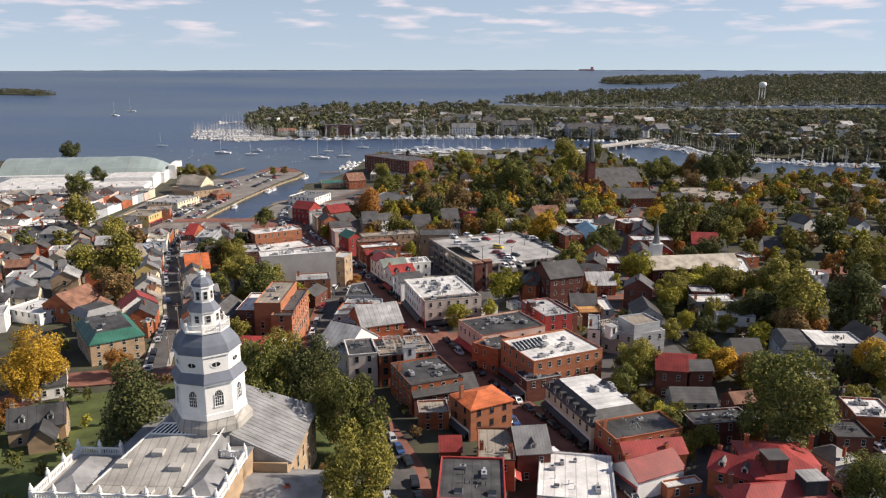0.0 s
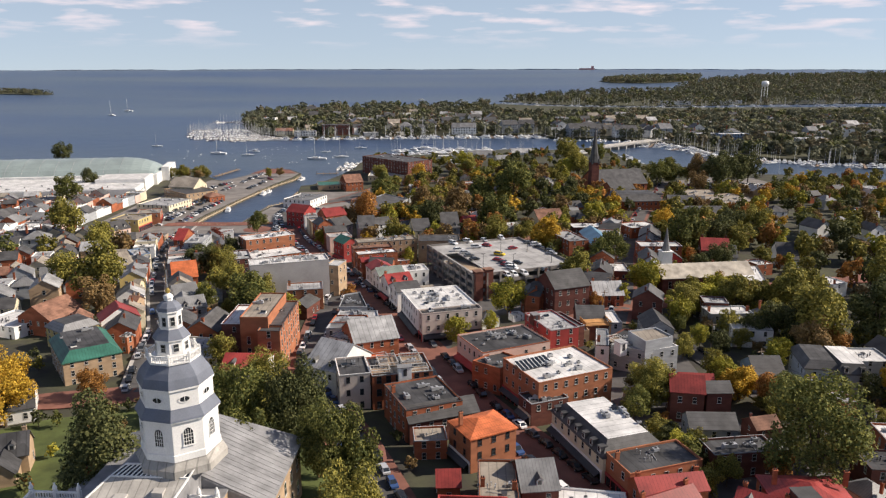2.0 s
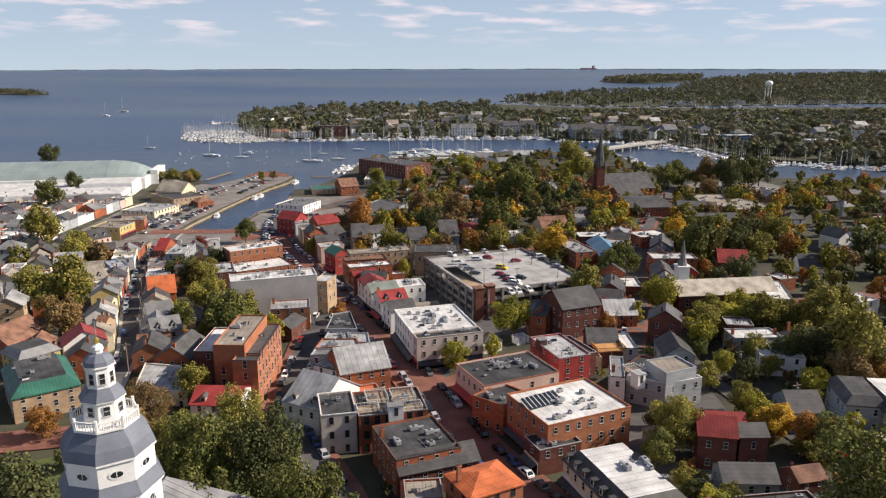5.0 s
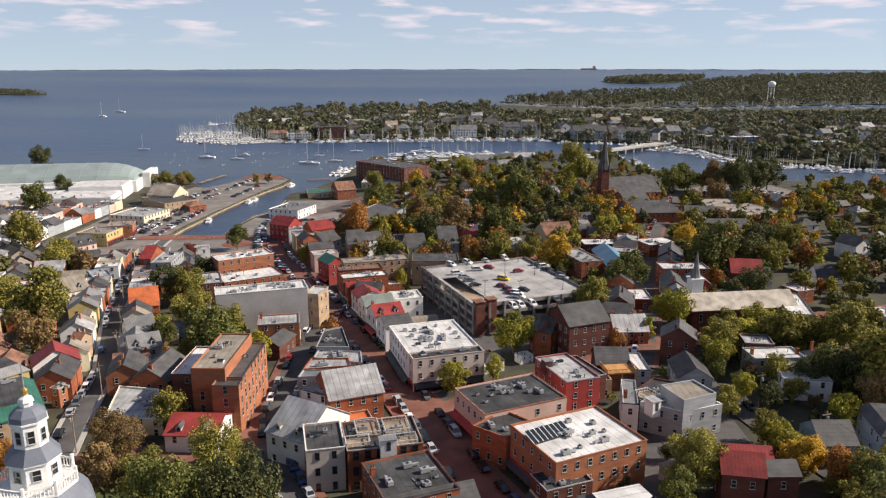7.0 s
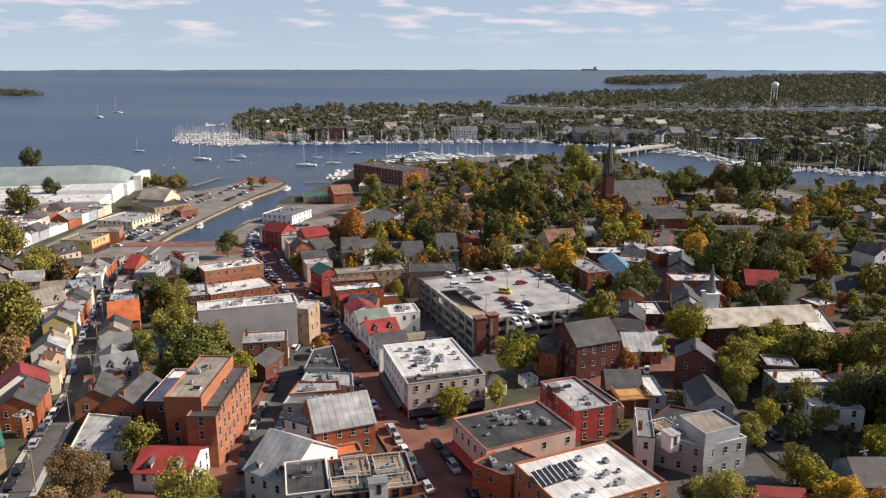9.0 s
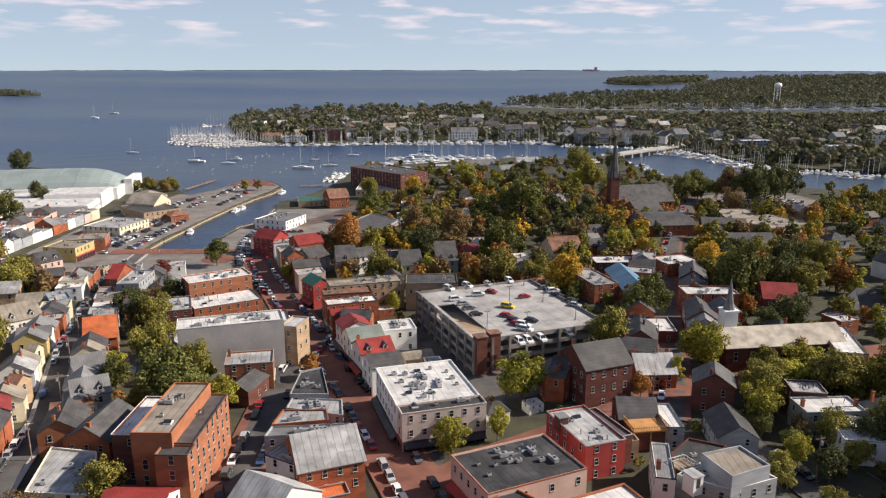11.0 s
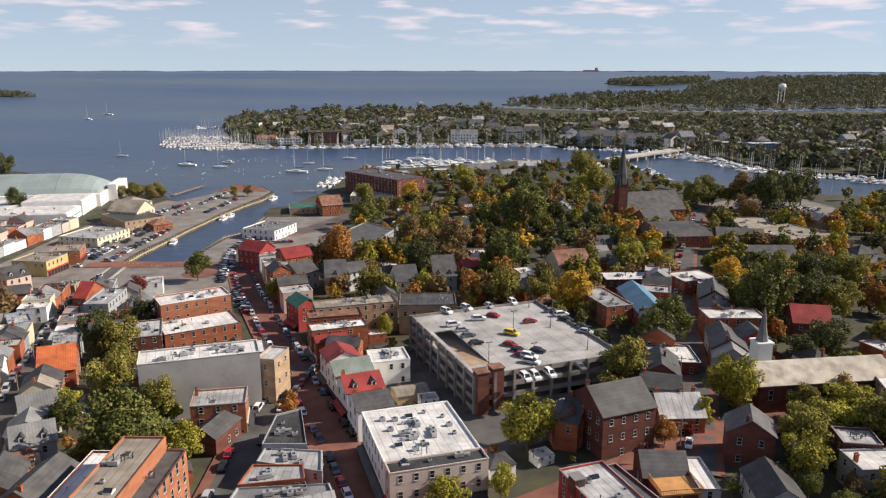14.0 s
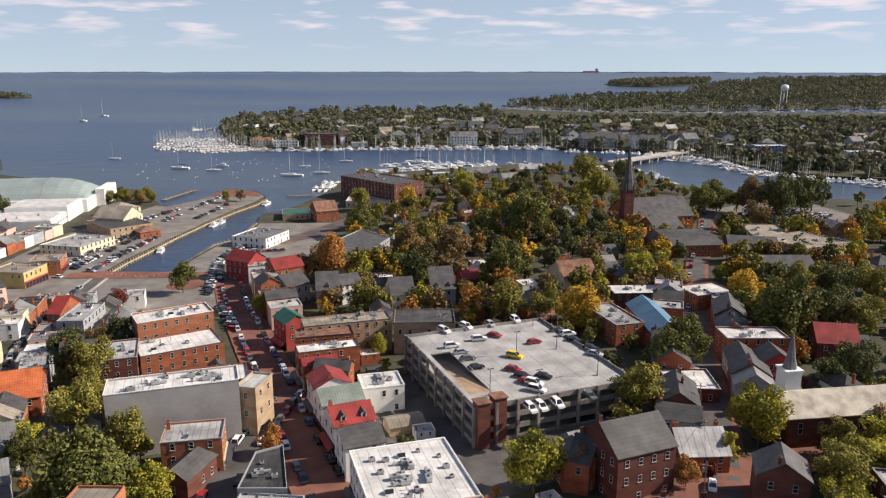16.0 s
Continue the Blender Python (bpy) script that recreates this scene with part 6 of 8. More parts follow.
building("town_building", 103.4, 169.3, 9.3, 10.7, -7, 19, "brick", "white", "flat", "red brick building with a flat white membrane roof", "building", units=6)
building("town_building", 93.8, 160.3, 8.3, 8.7, -3, 18, "dark_brick", "dark", "flat", "dark brick building with a flat black tar roof", "building")
building("shop_building", 45.0, 159.2, 17.4, 9.2, 19, 19.5, "orange_brick", "dark", "flat", "orange brick shop with a flat black tar roof", "building", units=1, chimneys=1, shop="l", trim="orange_brick")
building("town_house", 45.5, 150.6, 14.0, 6.6, 10, 18, "brick", "red", "gable", "red brick house with a pitched bright red metal roof", "house", chimneys=2)
building("town_house", 44.0, 146.0, 12.4, 8.2, 26, 16.5, "white", "red", "gable", "white painted house with a pitched bright red metal roof", "house", chimneys=2, shop="l")
building("town_building", 50.1, 142.4, 8.1, 2.6, 16, 15, "brick", "white", "flat", "red brick building with a flat white membrane roof", "building")
building("town_house", 61.5, 142.9, 9.2, 7.7, -35, 18, "brick", "red", "gable", "red brick house with a pitched bright red metal roof", "house", chimneys=2)
building("town_house", 71.0, 144.0, 15.0, 15.6, -3, 19, "brick", "red", "hip", "red brick house with a hipped bright red metal roof", "house", chimneys=2, rise=3)
building("town_house", 66.5, 133.8, 21.5, 9.4, 8, 17, "dark_brick", "red", "hip", "dark brick house with a hipped bright red metal roof", "house", chimneys=2, rise=3)
building("town_building", 65.9, 166.8, 14.9, 7.0, 8, 18, "dark_brick", "dark", "flat", "dark brick building with a flat black tar roof", "building", units=5)
building("town_house", 63.1, 177.6, 10.8, 7.5, -2, 18, "grey", "slate", "gable", "grey clapboard house with a pitched dark slate roof", "house")
building("town_house", 35.5, 278.7, 4.5, 11.2, -27, 19, "brick", "slate", "gable", "red brick house with a pitched dark slate roof", "house", chimneys=2)
building("town_house", 61.3, 286.0, 10.8, 11.7, 3, 17, "brick", "pale", "gable", "red brick house with a pitched pale grey roof", "house", chimneys=2)
building("town_building", 71.8, 324.2, 13.1, 13.6, -3, 16, "dark_brick", "white", "flat", "dark brick building with a flat white membrane roof", "building", chimneys=1)
building("town_building", 98.7, 349.7, 18.5, 10.1, 0, 20, "brick", "white", "flat", "red brick building with a flat white membrane roof", "building", units=3)
building("town_house", 90.4, 335.2, 8.0, 13.4, -10, 17.5, "white", "slate", "gable_front", "white painted house with a gabled dark slate roof", "house")
building("town_house", 99.6, 335.8, 9.2, 8.9, -3, 17.5, "red", "slate", "gable_front", "dark red painted house with a gabled dark slate roof", "house")
building("town_house", 74.6, 369.6, 10.6, 29.9, 2, 18, "brick", "blue", "gable_front", "red brick house with a gabled blue metal roof", "house", rise=3)
building("town_building", 61.3, 371.0, 10.0, 21.9, 17, 19, "brick", "pale", "flat", "red brick building with a flat pale grey roof", "building", units=4)
building("town_building", 78.3, 409.5, 19.8, 12.2, 4, 16, "dark_brick", "white", "flat", "dark brick building with a flat white membrane roof", "building", units=3)
building("town_house", 125.1, 352.9, 11.9, 13.4, -11, 17.5, "dark_brick", "red", "gable", "dark brick house with a pitched bright red metal roof", "house", chimneys=2)
building("town_building", 103.9, 406.0, 17.0, 14.0, 18, 17, "brick", "white", "flat", "red brick building with a flat white membrane roof", "building", units=4)
building("town_building", 120.6, 298.8, 8.1, 24.1, -13, 20.5, "tan_brick", "white", "flat", "tan brick building with a flat white membrane roof", "building", units=2)
building("school_house", 122.5, 494.0, 32.0, 22.0, 5, 15.5, "brick", "slate", "hip_flat", "Red brick school house with a hipped dark slate roof", "school", storeys=2, rise=4, chimneys=2, pitch=2.6)
building("school_hall", 150.5, 456.0, 31.0, 25.0, 0, 12.5, "brick", "slate", "gable", "Red brick school hall with a long dark roof", "school", storeys=2, rise=5.0)
building("school_wing", 178.0, 526.0, 20.0, 46.0, -8, 12.5, "tan_brick", "tan", "flat", "Low school wing with a flat tan gravel roof", "school", storeys=2, units=8)
building("school_wing", 197.5, 498.0, 22.0, 42.0, -8, 11.5, "tan_brick", "tan", "flat", "Low school wing with a flat tan gravel roof", "school", storeys=1, units=6)
building("town_house", 119.8, 525.3, 18.1, 20.8, 23, 15, "brick", "slate", "gable", "red brick house with a pitched dark slate roof", "house")
building("town_house", 158.8, 501.3, 23.1, 26.5, -14, 12, "dark_brick", "slate", "gable", "dark brick house with a pitched dark slate roof", "house", rise=4)
building("town_building", 186.5, 502.8, 27.7, 31.8, -62, 14, "tan_brick", "tan", "flat", "tan brick building with a flat tan gravel roof", "building", units=6)
building("waterfront_hotel", -40.5, 681.1, 61.5, 28.0, -46, 19, "dark_brick", "slate", "flat", "Large dark brick waterfront hotel with a dark roof", "hotel", storeys=6, units=10, pitch=3.6, trim="dark_brick")
building("town_building", -47.5, 663.3, 30.4, 33.4, 0, 8, "cream", "pale", "flat", "cream painted building with a flat pale grey roof", "building", units=6)
building("town_building", -97.6, 546.3, 21.4, 24.6, -19, 7.5, "white", "grey", "flat", "white painted building with a flat grey metal roof", "building", storeys=2, units=6)
building("town_house", -193.5, 584.2, 18.3, 21.0, 76, 10, "cream", "tan", "gable_front", "cream painted house with a gabled tan gravel roof", "house")
building("town_house", -167.4, 560.0, 11.6, 13.4, 41, 6.5, "brick", "rust", "hip", "red brick house with a hipped rusty brown roof", "house", rise=2)
building("shop_building", -123.3, 387.1, 8.9, 20.3, 4, 14, "grey", "pale", "flat", "grey clapboard building with a flat pale grey roof", "building", units=5, shop="f")
building("town_house", -132.6, 394.1, 5.0, 14.0, -7, 13, "brick", "red", "gable", "red brick house with a pitched bright red metal roof", "house")
building("town_house", 33.1, 278.1, 6.1, 6.7, -82, 19, "brick", "slate", "gable", "red brick house with a pitched dark slate roof", "house", chimneys=2)
building("town_house", -72.4, 612.0, 14.0, 16.2, 25, 9, "brick", "rust", "gable", "red brick house with a pitched rusty brown roof", "house")
building("town_building", -91.8, 619.7, 17.9, 20.5, 13, 6, "tan_brick", "green", "flat", "tan brick building with a flat green copper roof", "building")
building("town_house", -34.5, 430.0, 8.6, 9.8, 29, 13, "white", "slate", "gable", "white painted house with a pitched dark slate roof", "house")
building("town_house", 15.3, 441.0, 7.7, 8.8, 20, 12, "red", "red", "gable", "dark red painted house with a pitched bright red metal roof", "house")
building("town_house", 3.4, 431.8, 9.7, 20.8, 9, 12, "grey", "slate", "gable", "grey clapboard house with a pitched dark slate roof", "house")
building("town_house", -42.6, 428.6, 8.9, 16.8, 12, 12, "grey", "slate", "gable", "grey clapboard house with a pitched dark slate roof", "house")
building("town_house", 61.3, 450.2, 15.8, 18.2, 16, 11, "cream", "rust", "gable", "cream painted house with a pitched rusty brown roof", "house")
building("town_house", 82.9, 485.7, 8.8, 10.2, 15, 12, "brick", "slate", "gable", "red brick house with a pitched dark slate roof", "house")
building("town_house", -12.4, 421.5, 9.3, 15.8, 13, 12, "cream", "slate", "gable", "cream painted house with a pitched dark slate roof", "house")
building("town_house", 129.2, 350.3, 9.3, 12.6, -9, 15, "white", "slate", "gable", "white painted house with a pitched dark slate roof", "house")
building("town_house", 156.2, 349.0, 8.5, 17.5, -12, 15, "white", "slate", "gable", "white painted house with a pitched dark slate roof", "house")
building("shop_building", -187.6, 462.0, 17.3, 16.6, -7, 10, "yellow", "tan", "flat", "yellow painted building with a flat tan gravel roof", "building", units=3, shop="r")
building("shop_building", -183.7, 481.2, 13.5, 15.6, 15, 10, "orange_brick", "tan", "flat", "orange brick building with a flat tan gravel roof", "building", units=3, shop="r")
building("town_building", -190.6, 525.8, 24.3, 27.9, -13, 8, "cream", "pale", "flat", "cream painted building with a flat pale grey roof", "building", units=6)
building("town_house", -183.8, 430.8, 10.4, 12.0, 57, 10, "pink", "slate", "gable", "pale pink stucco house with a pitched dark slate roof", "house")
building("town_building", -160.5, 433.1, 7.8, 8.0, 5, 5.5, "tan_brick", "tan", "flat", "tan brick building with a flat tan gravel roof", "building", storeys=1, units=2)
building("town_building", -186.9, 569.7, 34.2, 24.6, -44, 9, "tan_brick", "slate", "flat", "tan brick building with a flat dark slate roof", "building", storeys=2)
building("town_house", -207.7, 622.4, 16.7, 19.2, 50, 8.5, "cream", "tan", "hip", "cream painted house with a hipped tan gravel roof", "house", rise=3)
building("town_building", -146.0, 367.7, 7.2, 12.8, 35, 12, "blue", "pale", "flat", "blue clapboard building with a flat pale grey roof", "building", units=2)
block("town_building", [(-36.0, 267.1), (-26.0, 267.2), (-30.5, 285.1), (-35.9, 281.9)], 17, "grey", "dark", "grey clapboard block with a flat black tar roof", units=4)
block("town_building", [(-35.8, 261.4), (-21.1, 257.3), (-22.4, 266.2), (-35.4, 267.4)], 16, "grey", "pale", "grey clapboard block with a flat pale grey roof", units=5)
block("town_building", [(-36.9, 250.3), (-23.8, 252.9), (-25.1, 258.4), (-35.9, 258.3)], 17, "brick", "pale", "red brick block with a flat pale grey roof", units=5)
block("town_building", [(-37.0, 243.7), (-16.8, 245.9), (-18.4, 250.2), (-36.5, 248.4)], 17.5, "grey", "grey", "grey clapboard block with a flat grey metal roof", units=6)
block("town_building", [(49.9, 224.3), (58.7, 218.5), (69.4, 223.0), (62.9, 234.0)], 19.5, "grey", "pale", "grey clapboard block with a flat pale grey roof", units=1, trim=True)
block("town_building", [(55.5, 227.1), (58.5, 218.3), (67.5, 222.5), (64.5, 230.3)], 22.6, "grey", "tan", "grey clapboard block with a flat tan gravel roof", windows=False, foot=17.0)
block("town_building", [(51.5, 235.4), (55.2, 229.8), (65.6, 239.6), (58.4, 243.3)], 17.5, "dark_brick", "dark", "dark brick block with a flat black tar roof", units=1)
block("town_building", [(41.0, 241.8), (47.3, 243.1), (46.8, 247.0), (40.6, 243.7)], 17, "tan_brick", "pale", "tan brick block with a flat pale grey roof", units=1)
block("town_building", [(-58.5, 498.8), (-34.5, 485.0), (-23.6, 524.5), (-41.0, 546.0)], 10, "grey", "slate", "grey clapboard block with a flat dark slate roof")
block("town_building", [(-80.2, 223.1), (-65.6, 221.9), (-73.0, 239.4), (-84.1, 241.5)], 16, "cream", "pale", "cream painted block with a flat pale grey roof", units=4, trim=True)
block("town_building", [(8.7, 212.3), (16.0, 206.4), (23.1, 213.7), (16.6, 220.2)], 19.3, "brick", "dark", "red brick block with a flat black tar roof", units=3)

building("historic_house", 43.8, 277.6, 14.2, 13.6, 22.5, 22.8, "deep_brick", "slate", "gable", "Tall dark brick warehouse house with a slate roof", "house", rise=4.6, storeys=3, chimneys=1)
building("courthouse", -53.4, 239.6, 12.6, 23.6, -1, 24.3, "orange_brick", "slate", "flat", "Orange brick courthouse with tall windows and slate parapets", "courthouse", storeys=4, trim="slate", pitch=3.0, size=(1.1, 2.3))
building("courthouse_bay", -50.4, 225.6, 6.6, 4.2, -1, 24.0, "orange_brick", "slate", "flat", "Projecting orange brick bay of the courthouse", "courthouse", storeys=4, trim="slate", pitch=2.8, size=(1.1, 2.0))
building("courthouse_wing", -64.0, 246.0, 7.8, 19.0, -1, 21.6, "dark_brick", "white", "flat", "Lower dark brick wing of the courthouse with white parapets", "courthouse", storeys=3, trim="white", pitch=3.4)
building("courthouse_attic", -55.2, 239.2, 8.4, 24.6, -1, 27.0, "orange_brick", "tan", "flat", "Brick attic storey with a tan roof on the courthouse", "courthouse", foot=23.6, windows=False, units=3, trim=False)

# ---- infill houses beyond the measured blocks ----
rnd = random.Random(11)
HOUSES = {}
HOUSE_STYLES = [("white", "slate", "gable"), ("grey", "grey", "gable_front"), ("brick", "slate", "gable"), ("cream", "tan", "gable"), ("white", "pale", "flat"), ("brick", "white", "flat"),
                ("grey", "grey", "hip"), ("brick", "slate", "gable_front"), ("cream", "slate", "gable_front"), ("white", "dark", "hip"), ("tan_brick", "pale", "gable"), ("white", "white", "flat"), ("dark_brick", "rust", "gable")]

QUIET = [0, 1, 3, 4, 6, 8, 9, 10, 11, 4, 0]


def cottage(k, x, y, turn, z, size=1.0, herd=None):
    wall, roof, form = HOUSE_STYLES[k % len(HOUSE_STYLES)]
    words = f"{wall if wall != 'brick' else 'red brick'} house with a {roof} {'flat' if form == 'flat' else 'pitched'} roof"
    place(HOUSES, (k % len(HOUSE_STYLES)), lambda: building("town_house", 0, 0, 10, 9, 0, 6.4, wall, roof, form, words, "house", "houses of the town", foot=0, chimneys=1, storeys=2, seed=k, pitch=4.2),
          pose(x, y, z, 0, 0, turn), (size, size, size), herd)


CAR_PARK = [(172, 590), (200, 552), (240, 556), (268, 600), (262, 650), (225, 660), (185, 640)]
PLAZA = [(-192, 430), (-160, 424), (-135, 426), (-120, 432), (-108, 405), (-70, 392), (-82, 464), (-116, 476), (-160, 480), (-172, 466), (-192, 450)]


def free(x, y, r=0.0):
    """Whether a spot is clear of buildings, streets and the market plaza."""
    if inside(x, y, PLAZA) or inside(x, y, CAR_PARK):
        return False
    for bx, by, bw, bd, bt in BLOCKS:
        dx, dy = x - bx, y - by
        if dx * dx + dy * dy > 3600:
            continue
        c, s_ = math.cos(radians(bt)), math.sin(radians(bt))
        if abs(dx * c + dy * s_) < bw / 2 + r and abs(-dx * s_ + dy * c) < bd / 2 + r:
            return False
    for line, half in ((MAIN, 8), (FRANCIS, 7), (CORNHILL, 4.5), (CONDUIT, 6), (DUKE, 5.5), (MARKET, 8), (CIRCLE, 6), (EAST, 4)):
        for (ax, ay), (cx, cy) in zip(line, line[1:]):
            L2 = (cx - ax) ** 2 + (cy - ay) ** 2
            u = max(0, min(1, ((x - ax) * (cx - ax) + (y - ay) * (cy - ay)) / L2))
            if math.hypot(x - ax - u * (cx - ax), y - ay - u * (cy - ay)) < half + r:
                return False
    return True


BLOCKS += [(-44.6, 131.8, 75, 50, -3), (GX, GY, GW + 2, GD + 2, GT), (-290, 640, 150, 150, 10), (121, 585, 50, 66, 14), (103, 303, 42, 15, 8)]


def infill(x0, y0, x1, y1, turn, gap, size, keep, styles=range(40)):
    """Rows of houses, each on a free spot."""
    y = y0
    while y < y1:
        x = x0
        while x < x1:
            px, py = x + rnd.uniform(-2, 2), y + rnd.uniform(-2, 2)
            sz = size * rnd.uniform(0.85, 1.25)
            if rnd.random() < keep and inside(px, py, NEAR_SHORE) and free(px, py, 5.5 * sz):
                tt = turn + rnd.choice((0, 90)) + rnd.uniform(-6, 6)
                cottage(rnd.choice(styles), px, py, tt, ground(px, py) - 0.3, sz, "far_houses" if py > 360 or abs(px) > 170 else None)
                BLOCKS.append((px, py, 10 * sz, 9 * sz, tt))
            x += gap
        y += gap * 0.85


def row(line, side, off, styles, w, d, h, label):
    """Terraced houses shoulder to shoulder along a street."""
    for (ax, ay), (cx, cy) in zip(line, line[1:]):
        L = math.dist((ax, ay), (cx, cy))
        ux, uy = (cx - ax) / L, (cy - ay) / L
        f = w / 2
        while f < L:
            ww = w * rnd.uniform(0.8, 1.2)
            x, y = ax + ux * f - uy * off * side, ay + uy * f + ux * off * side
            if free(x, y, 2.6):
                wall, roof, form = rnd.choice(styles)
                turn = math.degrees(math.atan2(uy, ux)) + (180 if side > 0 else 0)
                hh = h * rnd.uniform(0.85, 1.15)
                building("terraced_house", x, y, ww, d, turn, ground(x, y) + hh, wall, roof, form, label.format(WORDS[wall], WORDS_ROOF[roof]), "house", "terraced houses", storeys=2, chimneys=rnd.choice((0, 1, 1)), units=1 if form == "flat" else 0, pitch=3.3)
            f += ww + 0.15


WORDS = {"cream": "cream painted", "orange_brick": "orange brick", "white": "white painted", "yellow": "yellow painted", "brick": "red brick", "grey": "grey clapboard", "dark_brick": "dark brick", "tan_brick": "tan brick", "pink": "pink stucco", "blue": "blue clapboard"}
WORDS_ROOF = {"slate": "slate", "grey": "grey metal", "tan": "tan", "pale": "pale grey", "rust": "rusty brown", "red": "red metal", "white": "white", "dark": "black tar"}
COTTAGES = [("cream", "tan", "gable"), ("orange_brick", "slate", "gable"), ("white", "pale", "gable"), ("yellow", "grey", "gable"), ("cream", "rust", "gable_front"), ("white", "grey", "gable"), ("grey", "grey", "gable"), ("brick", "slate", "gable")]
SHOPS = [("brick", "pale", "flat"), ("cream", "white", "flat"), ("white", "pale", "flat"), ("brick", "dark", "flat"), ("grey", "grey", "gable"), ("pink", "pale", "flat"), ("brick", "slate", "gable_front"), ("tan_brick", "pale", "flat")]
row([(-92, 238)] + CORNHILL[1:3], 1, 9.0, COTTAGES, 6.6, 9.5, 6.2, "{} terraced house with a {} roof")
row([(-92, 238)] + CORNHILL[1:3], -1, 9.0, COTTAGES, 7.0, 9.5, 6.0, "{} terraced house with a {} roof")
LANE = [("white", "pale", "flat"), ("brick", "grey", "gable"), ("grey", "pale", "flat"), ("pink", "slate", "gable"), ("brick", "dark", "flat"), ("white", "grey", "gable_front"), ("cream", "pale", "flat"), ("brick", "pale", "flat"), ("grey", "slate", "gable"), ("white", "white", "flat"), ("pink", "grey", "flat")]
row(CORNHILL[2:], 1, 9.0, LANE, 8.5, 10, 6.4, "{} house with a {} roof on the lane")
row(CORNHILL[2:5], -1, 9.0, LANE, 8.0, 10, 6.2, "{} house with a {} roof on the lane")
row([(-222, 440), (-214, 560)], 1, 9, LANE, 9, 11, 5.5, "Low {} shop with a {} roof")
row([(-222, 440), (-226, 560)], 1, 23, LANE, 9.5, 11, 5.0, "Low {} shop with a {} roof")
row([(-222, 440), (-226, 560)], 1, 37, LANE, 10, 11, 5.0, "Low {} shop with a {} roof")
row([(-222, 440), (-226, 560)], 1, 52, LANE, 10, 12, 5.0, "Low {} shop with a {} roof")
row(MAIN[9:], -1, 13.5, SHOPS, 7.5, 11.5, 8.5, "{} shop house with a {} roof")
row(FRANCIS[3:], -1, 12.0, SHOPS, 7.5, 10, 8.0, "{} shop house with a {} roof")
TOWNROW = [("brick", "slate", "gable"), ("grey", "grey", "gable"), ("dark_brick", "slate", "gable"), ("grey", "slate", "gable_front"), ("brick", "pale", "flat")]
row(DUKE[:4], 1, 10.0, TOWNROW, 8, 10, 7.0, "{} town house with a {} roof")
row(DUKE[:4], -1, 10.0, TOWNROW, 8, 10, 7.0, "{} town house with a {} roof")
infill(-330, 250, -105, 440, 18, 11.5, 0.95, 0.9)
infill(-330, 440, -222, 555, 18, 12, 0.85, 0.9)
infill(110, 130, 330, 330, 15, 22, 0.85, 0.45)
infill(110, 330, 420, 560, 15, 28, 0.95, 0.35)
infill(-40, 385, 100, 640, 20, 20, 0.75, 0.45)
infill(40, 120, 110, 330, 18, 12, 0.6, 0.14, (2, 7, 12, 1, 6))
infill(-90, 210, 40, 380, 20, 9, 0.5, 0.25)

# ---- trees ----
plant("green", -43.2, 163.8, 8.2, 24.7, 305)
plant("green", -37.6, 152.2, 6.2, 18.6, 120)
plant("dark", -31.6, 164.7, 8.4, 25.3, 215)
plant("green", -22.0, 151.5, 7.6, 22.8, 275)
plant("olive", -14.7, 122.8, 8.0, 23.9, 160)
plant("green", -17.0, 150.3, 6.1, 18.2, 195)
plant("olive", -43.1, 190.2, 6.6, 19.7, 260)
plant("dark", -63.6, 142.7, 10.6, 27.5, 184, "cone")
plant("yellow", -107.7, 186.3, 9.4, 21.2, 74)
plant("orange", -94.0, 202.9, 4.3, 9.6, 355)
plant("orange", -106.9, 169.3, 4.1, 9.1, 56)
plant("olive", -64.7, 224.3, 5.2, 11.7, 60)
plant("green", 78.3, 157.8, 11.8, 26.4, 45)
plant("olive", 54.4, 196.6, 6.9, 15.5, 350)
plant("yellow", 78.2, 201.9, 4.9, 10.9, 236)
plant("orange", 86.2, 198.8, 4.5, 10.2, 275)
plant("yellow", 122.3, 201.2, 6.2, 13.8, 15)
plant("green", 85.0, 134.9, 6.4, 14.5, 340)
plant("olive", 55.2, 155.6, 3.6, 8.1, 225)
plant("olive", 116.1, 234.7, 11.2, 25.2, 185)
plant("dark", 106.8, 244.5, 6.7, 15.0, 20)
plant("dark", 137.5, 240.1, 10.7, 24.2, 165)
plant("olive", 169.3, 289.0, 9.8, 22.0, 340)
plant("olive", 105.4, 273.3, 8.6, 15.4, 320)
plant("green", 23.9, 276.3, 6.3, 14.1, 145)
plant("lime", 5.2, 247.6, 4.6, 9.8, 256)
plant("lime", 16.2, 253.8, 2.9, 9.0, 295)
plant("lime", 77.8, 214.1, 3.6, 8.2, 40)
plant("brown", -24.3, 139.7, 2.5, 5.5, 65)
plant("olive", -128.9, 286.7, 12.0, 27.0, 95)
plant("brown", -124.5, 275.5, 8.0, 18.0, 60)
plant("olive", -154.6, 316.8, 8.3, 18.6, 140)
plant("brown", -69.5, 205.5, 6.6, 14.9, 355)
plant("brown", -65.9, 190.3, 6.1, 13.8, 180)
plant("olive", -55.3, 186.4, 6.7, 15.1, 20)
plant("olive", -44.3, 182.3, 4.7, 10.6, 290)
plant("olive", 121.1, 268.3, 8.6, 19.4, 350)
plant("olive", 109.0, 253.0, 5.4, 12.1, 140)
plant("dark", 112.1, 238.9, 7.7, 17.3, 270)
plant("lime", 103.8, 283.5, 7.4, 13.2, 90)
plant("lime", 79.9, 258.1, 5.6, 12.5, 215)
plant("lime", 78.9, 209.6, 4.3, 9.7, 10)
plant("yellow", 82.1, 204.1, 4.5, 10.1, 325)
